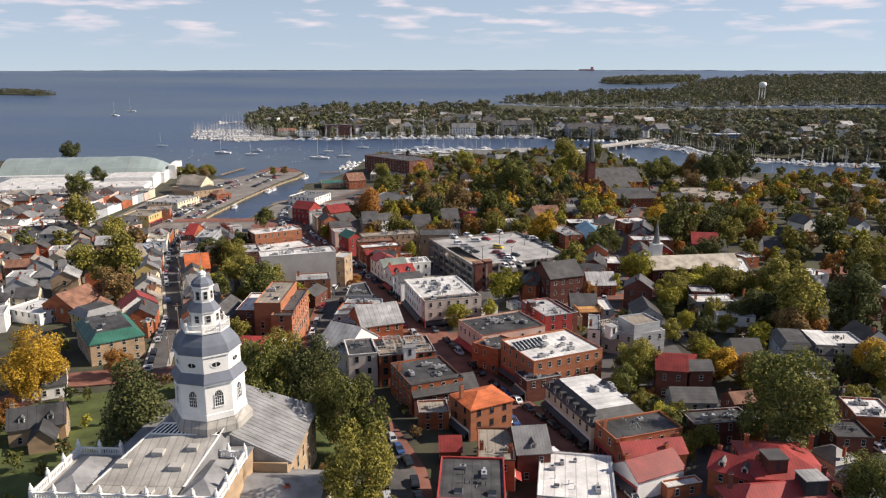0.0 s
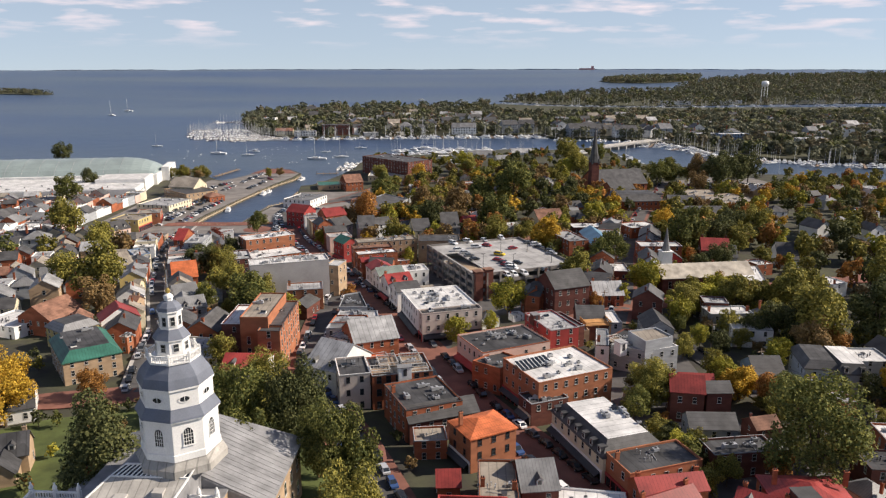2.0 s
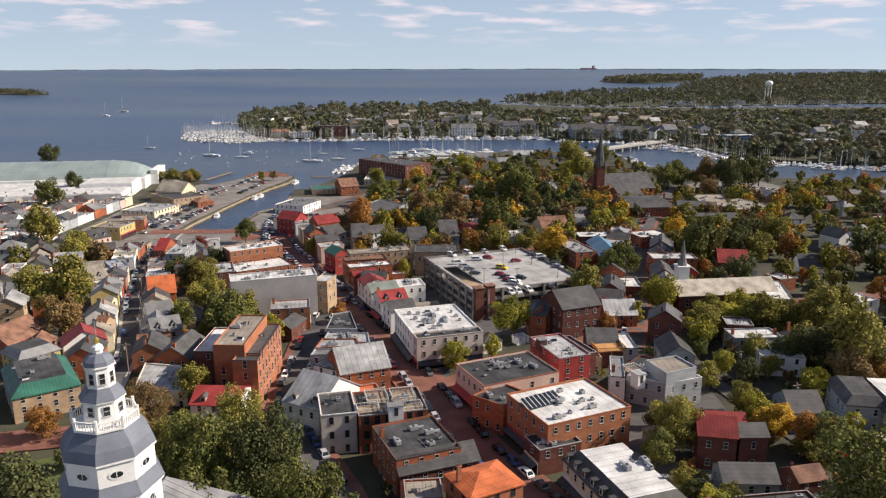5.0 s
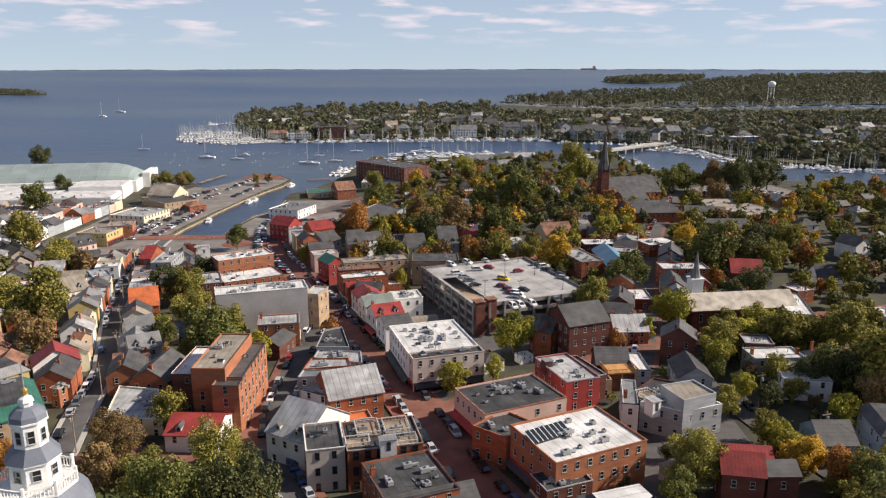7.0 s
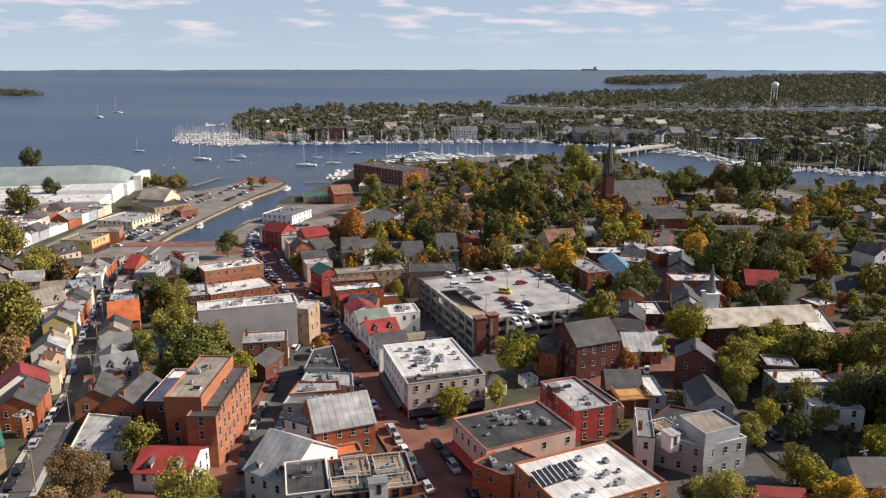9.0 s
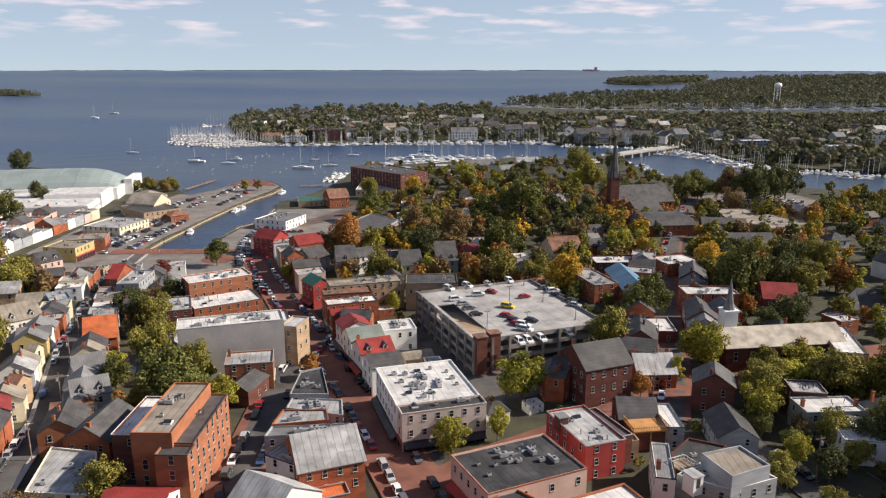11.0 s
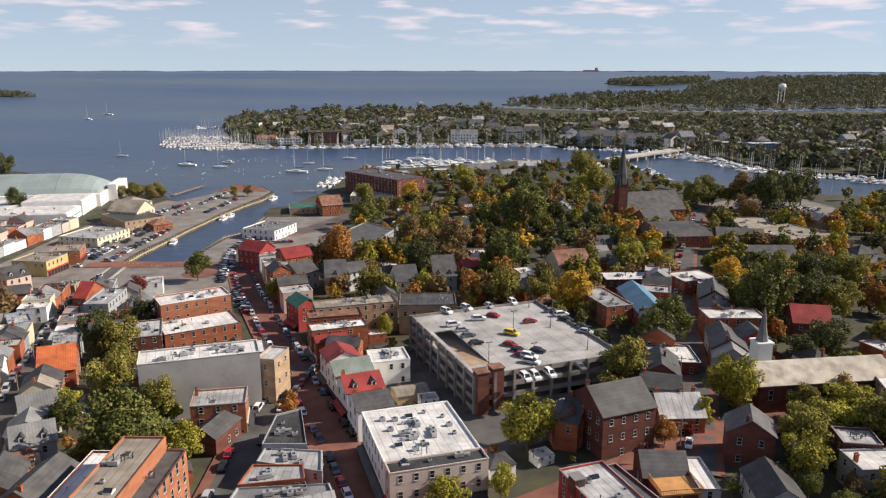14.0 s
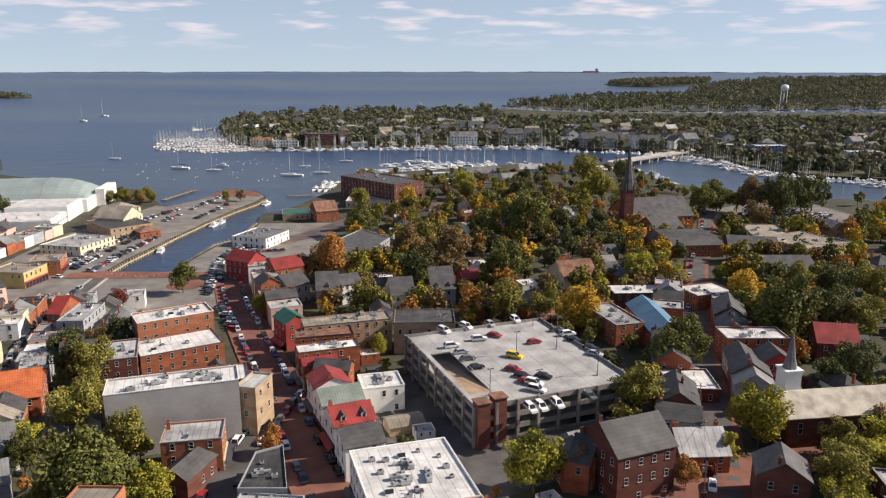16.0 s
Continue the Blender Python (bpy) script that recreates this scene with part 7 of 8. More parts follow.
plant("orange", 86.1, 196.6, 4.8, 10.8, 60)
plant("green", 89.4, 193.1, 5.5, 12.3, 15)
plant("olive", 56.3, 199.2, 5.9, 13.2, 40)
plant("olive", 66.5, 201.7, 3.4, 7.6, 205)
plant("green", -264.1, 539.3, 10.5, 23.5, 60)
plant("dark", -278.2, 604.7, 8.4, 18.9, 50)
plant("olive", -207.5, 424.2, 11.3, 25.5, 315)
plant("olive", -172.8, 385.5, 8.6, 19.4, 340)
plant("green", -67.9, 266.8, 9.3, 20.8, 190)
plant("green", -88.7, 285.3, 5.2, 11.7, 280)
plant("olive", -76.3, 270.7, 4.1, 9.2, 200)
plant("lime", -70.4, 306.4, 6.5, 14.6, 310)
plant("olive", -68.2, 292.2, 5.8, 13.1, 135)
plant("dark", -102.7, 338.4, 7.0, 15.8, 190)
plant("olive", -87.5, 312.9, 6.6, 14.7, 330)
plant("dark", -116.0, 359.8, 6.1, 13.7, 85)
plant("lime", -54.4, 271.2, 4.9, 11.0, 90)
plant("brown", -109.9, 368.2, 5.2, 11.6, 110)
plant("green", -108.0, 446.4, 6.5, 14.5, 94)
plant("red", -124.6, 420.5, 4.4, 10.0, 30)
plant("red", -120.8, 429.2, 3.3, 7.3, 261)
plant("lime", -64.3, 408.5, 4.7, 10.5, 15)
plant("orange", -35.3, 293.7, 3.5, 7.9, 120)
plant("lime", -15.7, 359.7, 3.8, 8.6, 10)
plant("orange", -46.3, 464.6, 10.4, 23.3, 135)
plant("brown", -56.5, 463.4, 6.5, 14.6, 215)
plant("olive", -26.8, 413.3, 6.2, 13.9, 160)
plant("dark", -5.5, 433.1, 9.8, 22.0, 140)
plant("brown", -12.8, 487.3, 9.6, 21.5, 0)
plant("brown", 9.0, 481.2, 10.2, 22.9, 200)
plant("green", 6.2, 436.3, 4.7, 10.6, 130)
plant("green", 29.6, 435.6, 10.6, 23.8, 110)
plant("olive", 28.2, 390.4, 7.7, 17.4, 180)
plant("yellow", 51.4, 379.5, 8.7, 19.5, 335)
plant("olive", 40.1, 388.5, 6.5, 14.6, 240)
plant("green", 27.6, 528.3, 10.6, 23.9, 260)
plant("green", 49.1, 532.4, 13.8, 31.0, 30)
plant("olive", 54.1, 309.0, 7.2, 16.1, 350)
plant("lime", 78.5, 293.5, 8.0, 17.0, 50)
plant("olive", 75.0, 233.2, 3.4, 8.0, 182)
plant("lime", 81.8, 240.0, 3.2, 8.5, 210)
plant("dark", 85.5, 233.2, 4.2, 9.5, 250)
plant("olive", 94.2, 248.9, 4.5, 10.0, 265)
plant("green", 79.1, 253.2, 3.0, 7.5, 165)
plant("brown", 88.4, 253.2, 2.6, 6.5, 220)
plant("dark", 99.8, 244.7, 4.6, 11.0, 310)
plant("green", 69.5, 337.9, 6.9, 15.4, 340)
plant("lime", 67.7, 283.7, 2.4, 9.4, 30, "tall")
plant("orange", 55.8, 274.9, 3.3, 7.5, 225)
plant("red", 63.1, 279.4, 1.5, 3.3, 194)
plant("lime", 23.9, 275.0, 6.8, 15.2, 135)
plant("olive", 88.6, 273.4, 6.6, 13.0, 60)
plant("olive", 93.5, 286.2, 5.6, 11.0, 0)
plant("brown", 106.2, 294.1, 6.2, 11.0, 85)
plant("green", 114.3, 363.2, 11.5, 26.0, 10)
plant("yellow", 116.1, 399.0, 7.4, 16.6, 240)
plant("dark", 133.8, 372.3, 8.5, 19.1, 210)
plant("olive", 142.6, 367.4, 7.4, 16.7, 270)
plant("dark", 153.2, 406.8, 7.9, 17.9, 280)
plant("olive", 141.8, 409.5, 7.2, 16.1, 220)
plant("olive", 165.9, 406.6, 8.1, 18.2, 340)
plant("dark", 119.5, 327.8, 6.8, 15.3, 200)
plant("dark", 110.0, 323.8, 5.2, 11.8, 210)
plant("dark", 46.2, 363.7, 1.9, 4.2, 230)
plant("dark", 45.8, 298.8, 2.1, 4.8, 35)
plant("brown", 58.0, 303.6, 1.8, 4.0, 235)
plant("olive", 117.1, 718.9, 13.5, 30.4, 80)
plant("green", 151.0, 750.9, 9.6, 21.6, 140)
plant("lime", 86.7, 438.8, 7.3, 16.5, 350)
plant("lime", 100.0, 427.5, 4.8, 10.8, 120)
plant("dark", 87.3, 524.4, 7.6, 17.2, 220)
plant("olive", 113.0, 584.7, 8.8, 19.9, 140)
plant("lime", 19.7, 696.9, 8.5, 19.2, 340)
plant("yellow", -20.3, 644.6, 7.8, 17.5, 0)
plant("green", -42.3, 559.8, 9.8, 22.1, 160)
plant("olive", -50.5, 636.8, 7.7, 17.3, 160)
plant("green", 174.2, 624.0, 9.9, 22.2, 40)
plant("green", 188.4, 632.7, 10.1, 22.7, 250)
plant("brown", 205.0, 618.0, 11.9, 26.8, 310)
plant("dark", 216.5, 602.6, 13.7, 30.7, 300)
plant("dark", 234.8, 611.1, 12.1, 27.1, 220)
plant("brown", 184.5, 557.6, 8.8, 19.7, 20)
plant("brown", -141.9, 670.7, 4.2, 9.5, 95)
plant("olive", -150.2, 664.1, 4.2, 9.4, 280)
plant("olive", -223.6, 663.2, 6.5, 12.8, 65)
plant("olive", -211.0, 676.7, 5.3, 10.3, 20)
plant("brown", -208.6, 659.9, 4.7, 9.0, 310)
plant("dark", -374.1, 758.8, 10.4, 23.3, 210)
plant("dark", -99.5, 363.6, 6.8, 15.3, 300)
plant("olive", -95.8, 337.4, 7.3, 16.3, 90)
plant("green", 76.1, 340.4, 7.7, 17.2, 200)
plant("dark", 222.6, 613.8, 12.4, 27.8, 195)
plant("dark", 248.2, 624.5, 12.0, 26.9, 220)
plant("olive", 186.9, 641.2, 9.3, 20.9, 75)
plant("olive", 200.4, 628.6, 7.5, 16.9, 30)
plant("olive", 117.4, 662.1, 11.0, 24.7, 220)
plant("lime", 107.8, 665.4, 8.5, 19.1, 45)
plant("dark", 57.9, 644.0, 8.9, 20.0, 320)
plant("olive", 22.8, 669.6, 7.6, 17.0, 50)
plant("olive", -231.5, 661.6, 5.4, 10.6, 65)
plant("brown", -223.8, 668.3, 5.5, 10.6, 240)
plant("olive", -212.4, 665.7, 5.4, 10.5, 55)
plant("olive", -204.9, 667.6, 4.3, 8.4, 195)
plant("olive", -86.2, 305.5, 6.7, 15.0, 225)
plant("green", -63.8, 271.9, 6.8, 15.4, 250)
plant("lime", -92.8, 293.9, 4.3, 9.8, 315)
plant("olive", 84.3, 266.9, 5.8, 13.0, 210)
plant("lime", 95.3, 276.5, 6.4, 12.4, 270)
plant("dark", 52.9, 315.3, 4.9, 11.1, 210)


def grove(x0, y0, x1, y1, count, kinds, r0, r1, crowd=False):
    """Trees scattered on free ground."""
    for _ in range(count):
        x, y = rnd.uniform(x0, x1), rnd.uniform(y0, y1)
        r = rnd.uniform(r0, r1)
        if inside(x, y, NEAR_SHORE) and free(x, y, 1.5) and not inside(x, y, [(-215, 430), (-215, 700), (-60, 720), (-60, 430)]):
            plant(rnd.choice(kinds), x, y, r, r * rnd.uniform(1.9, 2.5), rnd.uniform(0, 360), herd="far_trees" if crowd or y > 290 or abs(x) > 130 else None)


WARM = ["olive", "brown", "brown", "lime", "green", "olive", "orange", "olive", "yellow", "dark"]
AUTUMN = ["green", "olive", "olive", "olive", "dark", "dark", "dark", "lime", "brown", "green", "olive", "olive", "brown", "lime", "orange"]
grove(-50, 390, 110, 640, 400, WARM, 3.5, 6.5)
grove(110, 420, 330, 610, 360, WARM, 3.5, 6.5)
grove(110, 110, 330, 420, 420, AUTUMN, 3.5, 7)
grove(-60, 640, 90, 740, 90, AUTUMN, 3.5, 6)
grove(90, 640, 330, 700, 60, AUTUMN, 2.5, 4.5)
grove(90, 700, 190, 870, 70, AUTUMN, 2.5, 4)
grove(-70, 740, 110, 800, 35, AUTUMN, 2.5, 4)
grove(-330, 220, -150, 480, 45, AUTUMN, 4, 7)
grove(45, 150, 125, 420, 230, AUTUMN, 2.2, 4.6)
grove(-110, 205, -20, 350, 35, AUTUMN, 2, 4)
grove(-130, 120, 125, 430, 650, AUTUMN, 1.0, 2.4, True)
grove(-420, 60, -125, 220, 25, AUTUMN, 5, 8)
grove(330, 200, 620, 640, 110, AUTUMN, 6, 10)

# ---- parked cars ----
COLORS = ["white", "silver", "black", "grey", "black", "grey", "blue", "silver", "white", "black", "red"]


def kerbside(line, off, gap, lift=0.42, keep=0.8, turn=0.0):
    for (ax, ay), (cx, cy) in zip(line, line[1:]):
        L = math.dist((ax, ay), (cx, cy))
        ux, uy = (cx - ax) / L, (cy - ay) / L
        for k in range(int(L / gap)):
            if rnd.random() < keep:
                f = (k + 0.5) * gap
                x, y = ax + ux * f - uy * off, ay + uy * f + ux * off
                park(rnd.choice(COLORS), x, y, math.degrees(math.atan2(uy, ux)) - 90 + turn + rnd.choice((0, 180)), ground(x, y) + lift, rnd.choice(("sedan", "sedan", "wagon")), "parked_cars" if y > 390 else None)


kerbside(MAIN, 4.0, 5.8, keep=0.92)
kerbside(MAIN, -4.0, 5.8, keep=0.92)
kerbside(FRANCIS, 3.2, 6.0, 0.42, 0.85)
kerbside(FRANCIS, -3.2, 6.0, 0.42, 0.85)
kerbside(CORNHILL, 2.0, 6.4, 0.42, 0.75)
kerbside(DUKE, 2.6, 8, 0.42, 0.5)
kerbside(EAST, 2.4, 8, 0.3, 0.6)
kerbside(MARKET[:3], 5.5, 3.4, 0.42, 0.85, 70)
kerbside([(-64, 395), (-80, 432)], 8.0, 3.2, 0.3, 0.9, 60)
kerbside([(-164, 480), (-160, 560)], 0, 2.9, 0.12, 0.75, 75)
kerbside([(-175, 470), (-170, 565)], 0, 2.9, 0.12, 0.75, 75)
kerbside([(-192, 480), (-185, 570)], 0, 2.9, 0.12, 0.8, 75)
kerbside([(-182, 480), (-176, 570)], 0, 2.9, 0.12, 0.8, 75)
kerbside([(-186, 600), (-176, 640)], 0, 2.9, 0.12, 0.8, 75)
kerbside([(-96, 440), (-108, 500)], 0, 2.9, 0.42, 0.8, 60)
kerbside([(-172, 600), (-160, 690)], 0, 3.2, 0.12, 0.6, 75)
kerbside([(-158, 590), (-146, 660)], 0, 3.2, 0.12, 0.5, 75)
kerbside([(-100, 495), (-82, 500)], 0, 3.0, 0.12, 0.8)
kerbside([(-110, 520), (-80, 525)], 0, 3.0, 0.12, 0.8)
for k in range(5):
    kerbside([(182 + 8 * k, 600 + 10 * k), (222 + 8 * k, 565 + 10 * k)], 0, 2.9, 0.22, 0.9, 90)
for c, x, y, a in (("yellow", 24.9, 330.4, 60), ("red", 23.6, 321.1, 60), ("black", 25.7, 316.6, 60), ("red", 26.3, 313.0, 60), ("white", 28.2, 311.9, 60), ("white", 28.4, 307.9, 60),
                   ("black", 31.1, 316.3, 65), ("white", 7.5, 338.2, 110), ("silver", 10.0, 333.6, 110), ("grey", 11.7, 328.6, 110), ("black", 13.8, 322.3, 110), ("white", 12.0, 354.7, 40), ("white", 5.2, 351.1, 40),
                   ("silver", 19.6, 357.4, 25), ("white", 15.6, 343.8, 100), ("red", 20.3, 347.2, 60), ("red", 31.6, 341.5, 110), ("white", 27.9, 361.2, 20), ("grey", 39.7, 352.2, 110), ("white", 42.6, 348.2, 110),
                   ("black", 43.6, 343.4, 60), ("black", 47.2, 337.0, 60), ("silver", 47.6, 332.2, 60), ("white", 25.6, 297.0, 20), ("white", 28.2, 298.0, 20), ("white", 32.3, 299.6, 20), ("grey", 41.0, 304.5, 20)):
    park(c, x, y, a, 19.32, "wagon" if c in ("white", "yellow") else "sedan")

# ---- boats and piers ----
BOATS = {}


def moor(kind, x, y, turn, z=0.0, size=1.0, herd=None):
    if kind == "sail":
        place(BOATS, "sail", lambda: sailboat(11, HULL, "White sailing yacht with bare mast, moored"), pose(x, y, z, 0, 0, turn), (size, size, size), herd)
    elif kind == "navy":
        place(BOATS, "navy", lambda: sailboat(12, HULLBLUE, "Dark blue sailing yacht with bare mast, moored"), pose(x, y, z, 0, 0, turn), (size, size, size), herd)
    else:
        place(BOATS, "motor", lambda: motorboat(12, "White motor cruiser with a flybridge, moored"), pose(x, y, z, 0, 0, turn), (size, size, size), herd)


for x, y, a, k in ((-255, 874, 80, 1.5), (-218, 860, 100, 1.1), (-135, 824, 85, 1.6), (-135, 890, 100, 0.9), (-111, 842, 95, 1.2), (-99, 932, 90, 1.1), (-354, 954, 95, 1.0), (-656, 1530, 60, 1.6), (-679, 1668, 75, 1.7), (-21, 916, 80, 2.2)):
    moor("sail", x, y, a, 0, k * 1.2)
moor("motor", -219, 894, 95)
moor("motor", -149, 532, 5, 0, 0.9)
moor("motor", -140, 600, -8, 0, 0.9)
moor("motor", -124, 676, -15, 0, 1.0)
moor("motor", -138, 610, -10, 0, 0.8)
moor("motor", -136, 479, 80, 0, 0.6)
moor("motor", -60, 2100, 110, sea(-60, 2100), 1.6)


def pier(x0, y0, x1, y1, width=2.4, boats=0, sails=0.6, side=(-1, 1)):
    """A timber jetty on piles, with boats lying along it."""
    L = math.dist((x0, y0), (x1, y1))
    a = math.atan2(y1 - y0, x1 - x0)
    ob = base("pier", x0, y0, 0, math.degrees(a), "Weathered timber jetty on piles", "pier", "harbour piers")
    s = Shape()
    s.box(0, -width / 2, 0.9, L, width / 2, 1.2, 0, True)
    part("decking", s, WOOD, ob)
    s = Shape()
    s.tube((0, 0, -2), (0, 0, 2.6), 0.18, 0.16, 5)
    pile = s.mesh("pile", [WOOD])
    for k in range(int(L / 6) + 1):
        for e in (-1, 1):
            o = new("pile", pile)
            o.parent = ob
            o.location = (k * 6, e * (width / 2 + 0.2), 0)
    if boats:
        for k in range(int(L / boats)):
            for e in side:
                if rnd.random() < 0.88:
                    f = (k + 0.6) * boats
                    o = e * (width / 2 + 7.5)
                    kind = "sail" if rnd.random() < sails else "motor"
                    if kind == "sail" and rnd.random() < 0.15:
                        kind = "navy"
                    moor(kind, x0 + math.cos(a) * f - math.sin(a) * o, y0 + math.sin(a) * f + math.cos(a) * o, math.degrees(a) + (0 if e > 0 else 180), 0, rnd.uniform(0.8, 1.25), "marina_boats")


pier(-205, 690, -196, 738, 3)
pier(-116, 708, -96, 712, 3)
for x0, y0, x1, y1, sl in ((-240, 1078, -345, 1052, 0.95), (-228, 1062, -318, 1030, 0.95), (-262, 1104, -362, 1084, 0.95), (-280, 1140, -372, 1122, 0.95), (-212, 1054, -280, 1012, 0.9), (-296, 1180, -385, 1168, 0.95),
                           (270, 980, 250, 930, 0.8), (298, 930, 268, 900, 0.8), (312, 880, 282, 862, 0.8), (318, 850, 290, 825, 0.8), (345, 805, 320, 785, 0.8), (385, 785, 368, 755, 0.8), (424, 775, 408, 740, 0.7), (470, 760, 455, 728, 0.7)):
    pier(x0, y0, x1, y1, 2.2, 4.3, sl)
for k in range(11):
    pier(-205 + 34 * k, 1058 + 2.6 * k, -203 + 34 * k, 1024 + 2.6 * k, 2.2, 4.6, 0.85 if k < 3 else 0.5)
for x0, y0, x1, y1, sl in ((-60, 810, -62, 850, 0.2), (-25, 822, -27, 868, 0.2), (10, 836, 8, 885, 0.4), (45, 855, 42, 905, 0.3), (85, 868, 80, 915, 0.5), (-75, 775, -98, 780, 0.1), (-78, 745, -100, 752, 0.1)):
    pier(x0, y0, x1, y1, 2.4, 5.6, sl)
pier(-313, 1340, -400, 1338, 3.0, 5.5, 0.9)
for k in range(420):
    x, y = rnd.uniform(150, 1000), rnd.uniform(1740, 1960)
    if not inside(x, y, FAR_SHORE) and not inside(x, y, SOUTH_SHORE):
        moor(rnd.choice(("sail", "sail", "motor")), x, y, rnd.uniform(60, 120), sea(x, y), rnd.uniform(1.0, 1.5), "marina_boats")
for k in range(60):
    x, y = rnd.uniform(-60, 60), rnd.uniform(850, 905)
    moor(rnd.choice(("sail", "motor", "motor")), x, y, rnd.uniform(60, 120), 0, rnd.uniform(0.9, 1.7), "marina_boats")
q = Shape()
for _ in range(70):
    x, y = rnd.uniform(-330, -80), rnd.uniform(780, 960)
    q.lathe([(0.35, 0), (0.4, 0.3), (0.15, 0.6)], 6, 0, 0, x, y)
tagged(new("mooring_buoys", q.mesh("mooring_buoys", HULL)), "Scattered small white mooring buoys on the water", "buoys", kind="stuff")


def shoreline_boats(line, off, gap, keep):
    """Boats lying stern-to along a shore."""
    for (ax, ay), (cx, cy) in zip(line, line[1:]):
        L = math.dist((ax, ay), (cx, cy))
        ux, uy = (cx - ax) / L, (cy - ay) / L
        for k in range(int(L / gap)):
            if rnd.random() < keep:
                f, o = (k + 0.5) * gap, off * rnd.uniform(0.6, 1.5)
                x, y = ax + ux * f - uy * o, ay + uy * f + ux * o
                if not inside(x, y, NEAR_SHORE) and not inside(x, y, FAR_SHORE):
                    moor(rnd.choice(("sail", "motor", "motor")), x, y, math.degrees(math.atan2(uy, ux)) + rnd.uniform(-12, 12), 0, rnd.uniform(0.8, 1.3), "marina_boats")


shoreline_boats([(-29, 818), (13, 832), (72, 866), (123, 860), (168, 880), (182, 850), (186, 760), (235, 682), (300, 665), (350, 635), (600, 560)], 12, 6.5, 0.6)
shoreline_boats([(-172, 1046), (-134, 1060), (-89, 1053), (-46, 1075), (13, 1076), (59, 1091), (127, 1084), (150, 1040), (205, 1030), (262, 1000), (300, 930), (314, 860), (345, 805), (424, 775), (700, 690)], -12, 4.6, 0.8)

# ---- far bank ----
FAR_LAND = 3.2
for k in range(200):
    x = rnd.uniform(-320, 860)
    y = 1090 + rnd.random() ** 1.6 * 420 - max(0, x - 150) * 0.42
    if inside(x, y, FAR_SHORE) and inside(x, y - 16, FAR_SHORE):
        cottage(rnd.choice(QUIET), x, y, rnd.choice((10, 100)) + rnd.uniform(-15, 15), FAR_LAND - 0.4, rnd.uniform(1.1, 1.9), "far_houses")
for x, y, w_, d_, h_, wall, roof in ((-150, 1085, 38, 16, 17, "dark_brick", "dark"), (-190, 1070, 30, 14, 9, "white", "pale"), (-60, 1092, 36, 16, 9, "white", "pale"), (30, 1100, 34, 18, 12, "white", "grey"),
                                     (95, 1112, 22, 18, 15, "grey", "slate"), (120, 1118, 22, 18, 15, "grey", "slate"), (190, 1056, 40, 20, 14, "grey", "slate"), (245, 1040, 30, 18, 13, "white", "slate"),
                                     (330, 1000, 40, 18, 12, "grey", "pale"), (360, 960, 36, 16, 15, "blue", "white"), (430, 900, 34, 16, 15, "white", "white"), (-222, 1085, 24, 12, 8, "cream", "rust"), (-100, 1072, 20, 12, 7, "grey", "pale"),
                                     (700, 1900, 60, 20, 12, "white", "pale"), (560, 1860, 70, 20, 12, "white", "pale"), (900, 1900, 70, 20, 12, "cream", "pale")):
    building("waterfront_building", x, y, w_, d_, rnd.uniform(-8, 20), h_, wall, roof, "flat" if roof in ("pale", "white", "dark") else "gable", f"{wall.replace('_', ' ')} waterfront block with rows of windows", "building", "waterfront buildings", foot=FAR_LAND - 1, units=4, pitch=3.5, size=(1.6, 1.8))


for x, y, w_, d_, h_, wall, roof in ((-40, 775, 26, 12, 6, "white", "pale"), (0, 790, 22, 12, 6.5, "grey", "white"), (40, 800, 30, 14, 6, "white", "grey"), (85, 820, 24, 12, 6.5, "white", "pale"), (120, 800, 20, 12, 7, "grey", "slate"),
                                     (15, 750, 18, 11, 7, "white", "slate"), (60, 760, 16, 11, 7, "cream", "grey"), (-45, 730, 18, 12, 7.5, "brick", "pale"), (150, 830, 22, 12, 6.5, "white", "white"), (-20, 715, 16, 10, 7, "grey", "grey")):
    building("boatyard_shed", x, y, w_, d_, rnd.uniform(5, 30), 1.5 + h_, wall, roof, rnd.choice(("flat", "gable")), f"Low {wall} boatyard shed by the creek", "shed", "boatyard sheds", foot=0.8, units=1, pitch=4, storeys=1)


def woods(name, poly, count, r0, r1, quads, z, label, skip=None):
    """Distant tree crowns, too many to count: uneven clumps of leaf masses."""
    s = Shape()
    xs, ys = [p[0] for p in poly], [p[1] for p in poly]
    done = tries = 0
    while done < count and tries < count * 12:
        tries += 1
        x, y = rnd.uniform(min(xs), max(xs)), rnd.uniform(min(ys), max(ys))
        if not inside(x, y, poly) or (skip and skip(x, y)):
            continue
        r = rnd.uniform(r0, r1)
        slot = rnd.choice((0, 0, 0, 0, 1, 0, 0, 0, 1, 2, 0, 2))
        zz = z(x, y)
        leaf_cloud(s, [(x, y, zz + r * 0.9, r), (x + rnd.uniform(-0.6, 0.6) * r, y + rnd.uniform(-0.5, 0.5) * r, zz + r * 1.3, r * 0.7)], quads, r * 0.3, rnd, slot)
        done += 1
    return tagged(new(name, s.mesh(name, [FARWOOD, LEAF["dark"], FARLEAF])), label, "woods", kind="stuff")


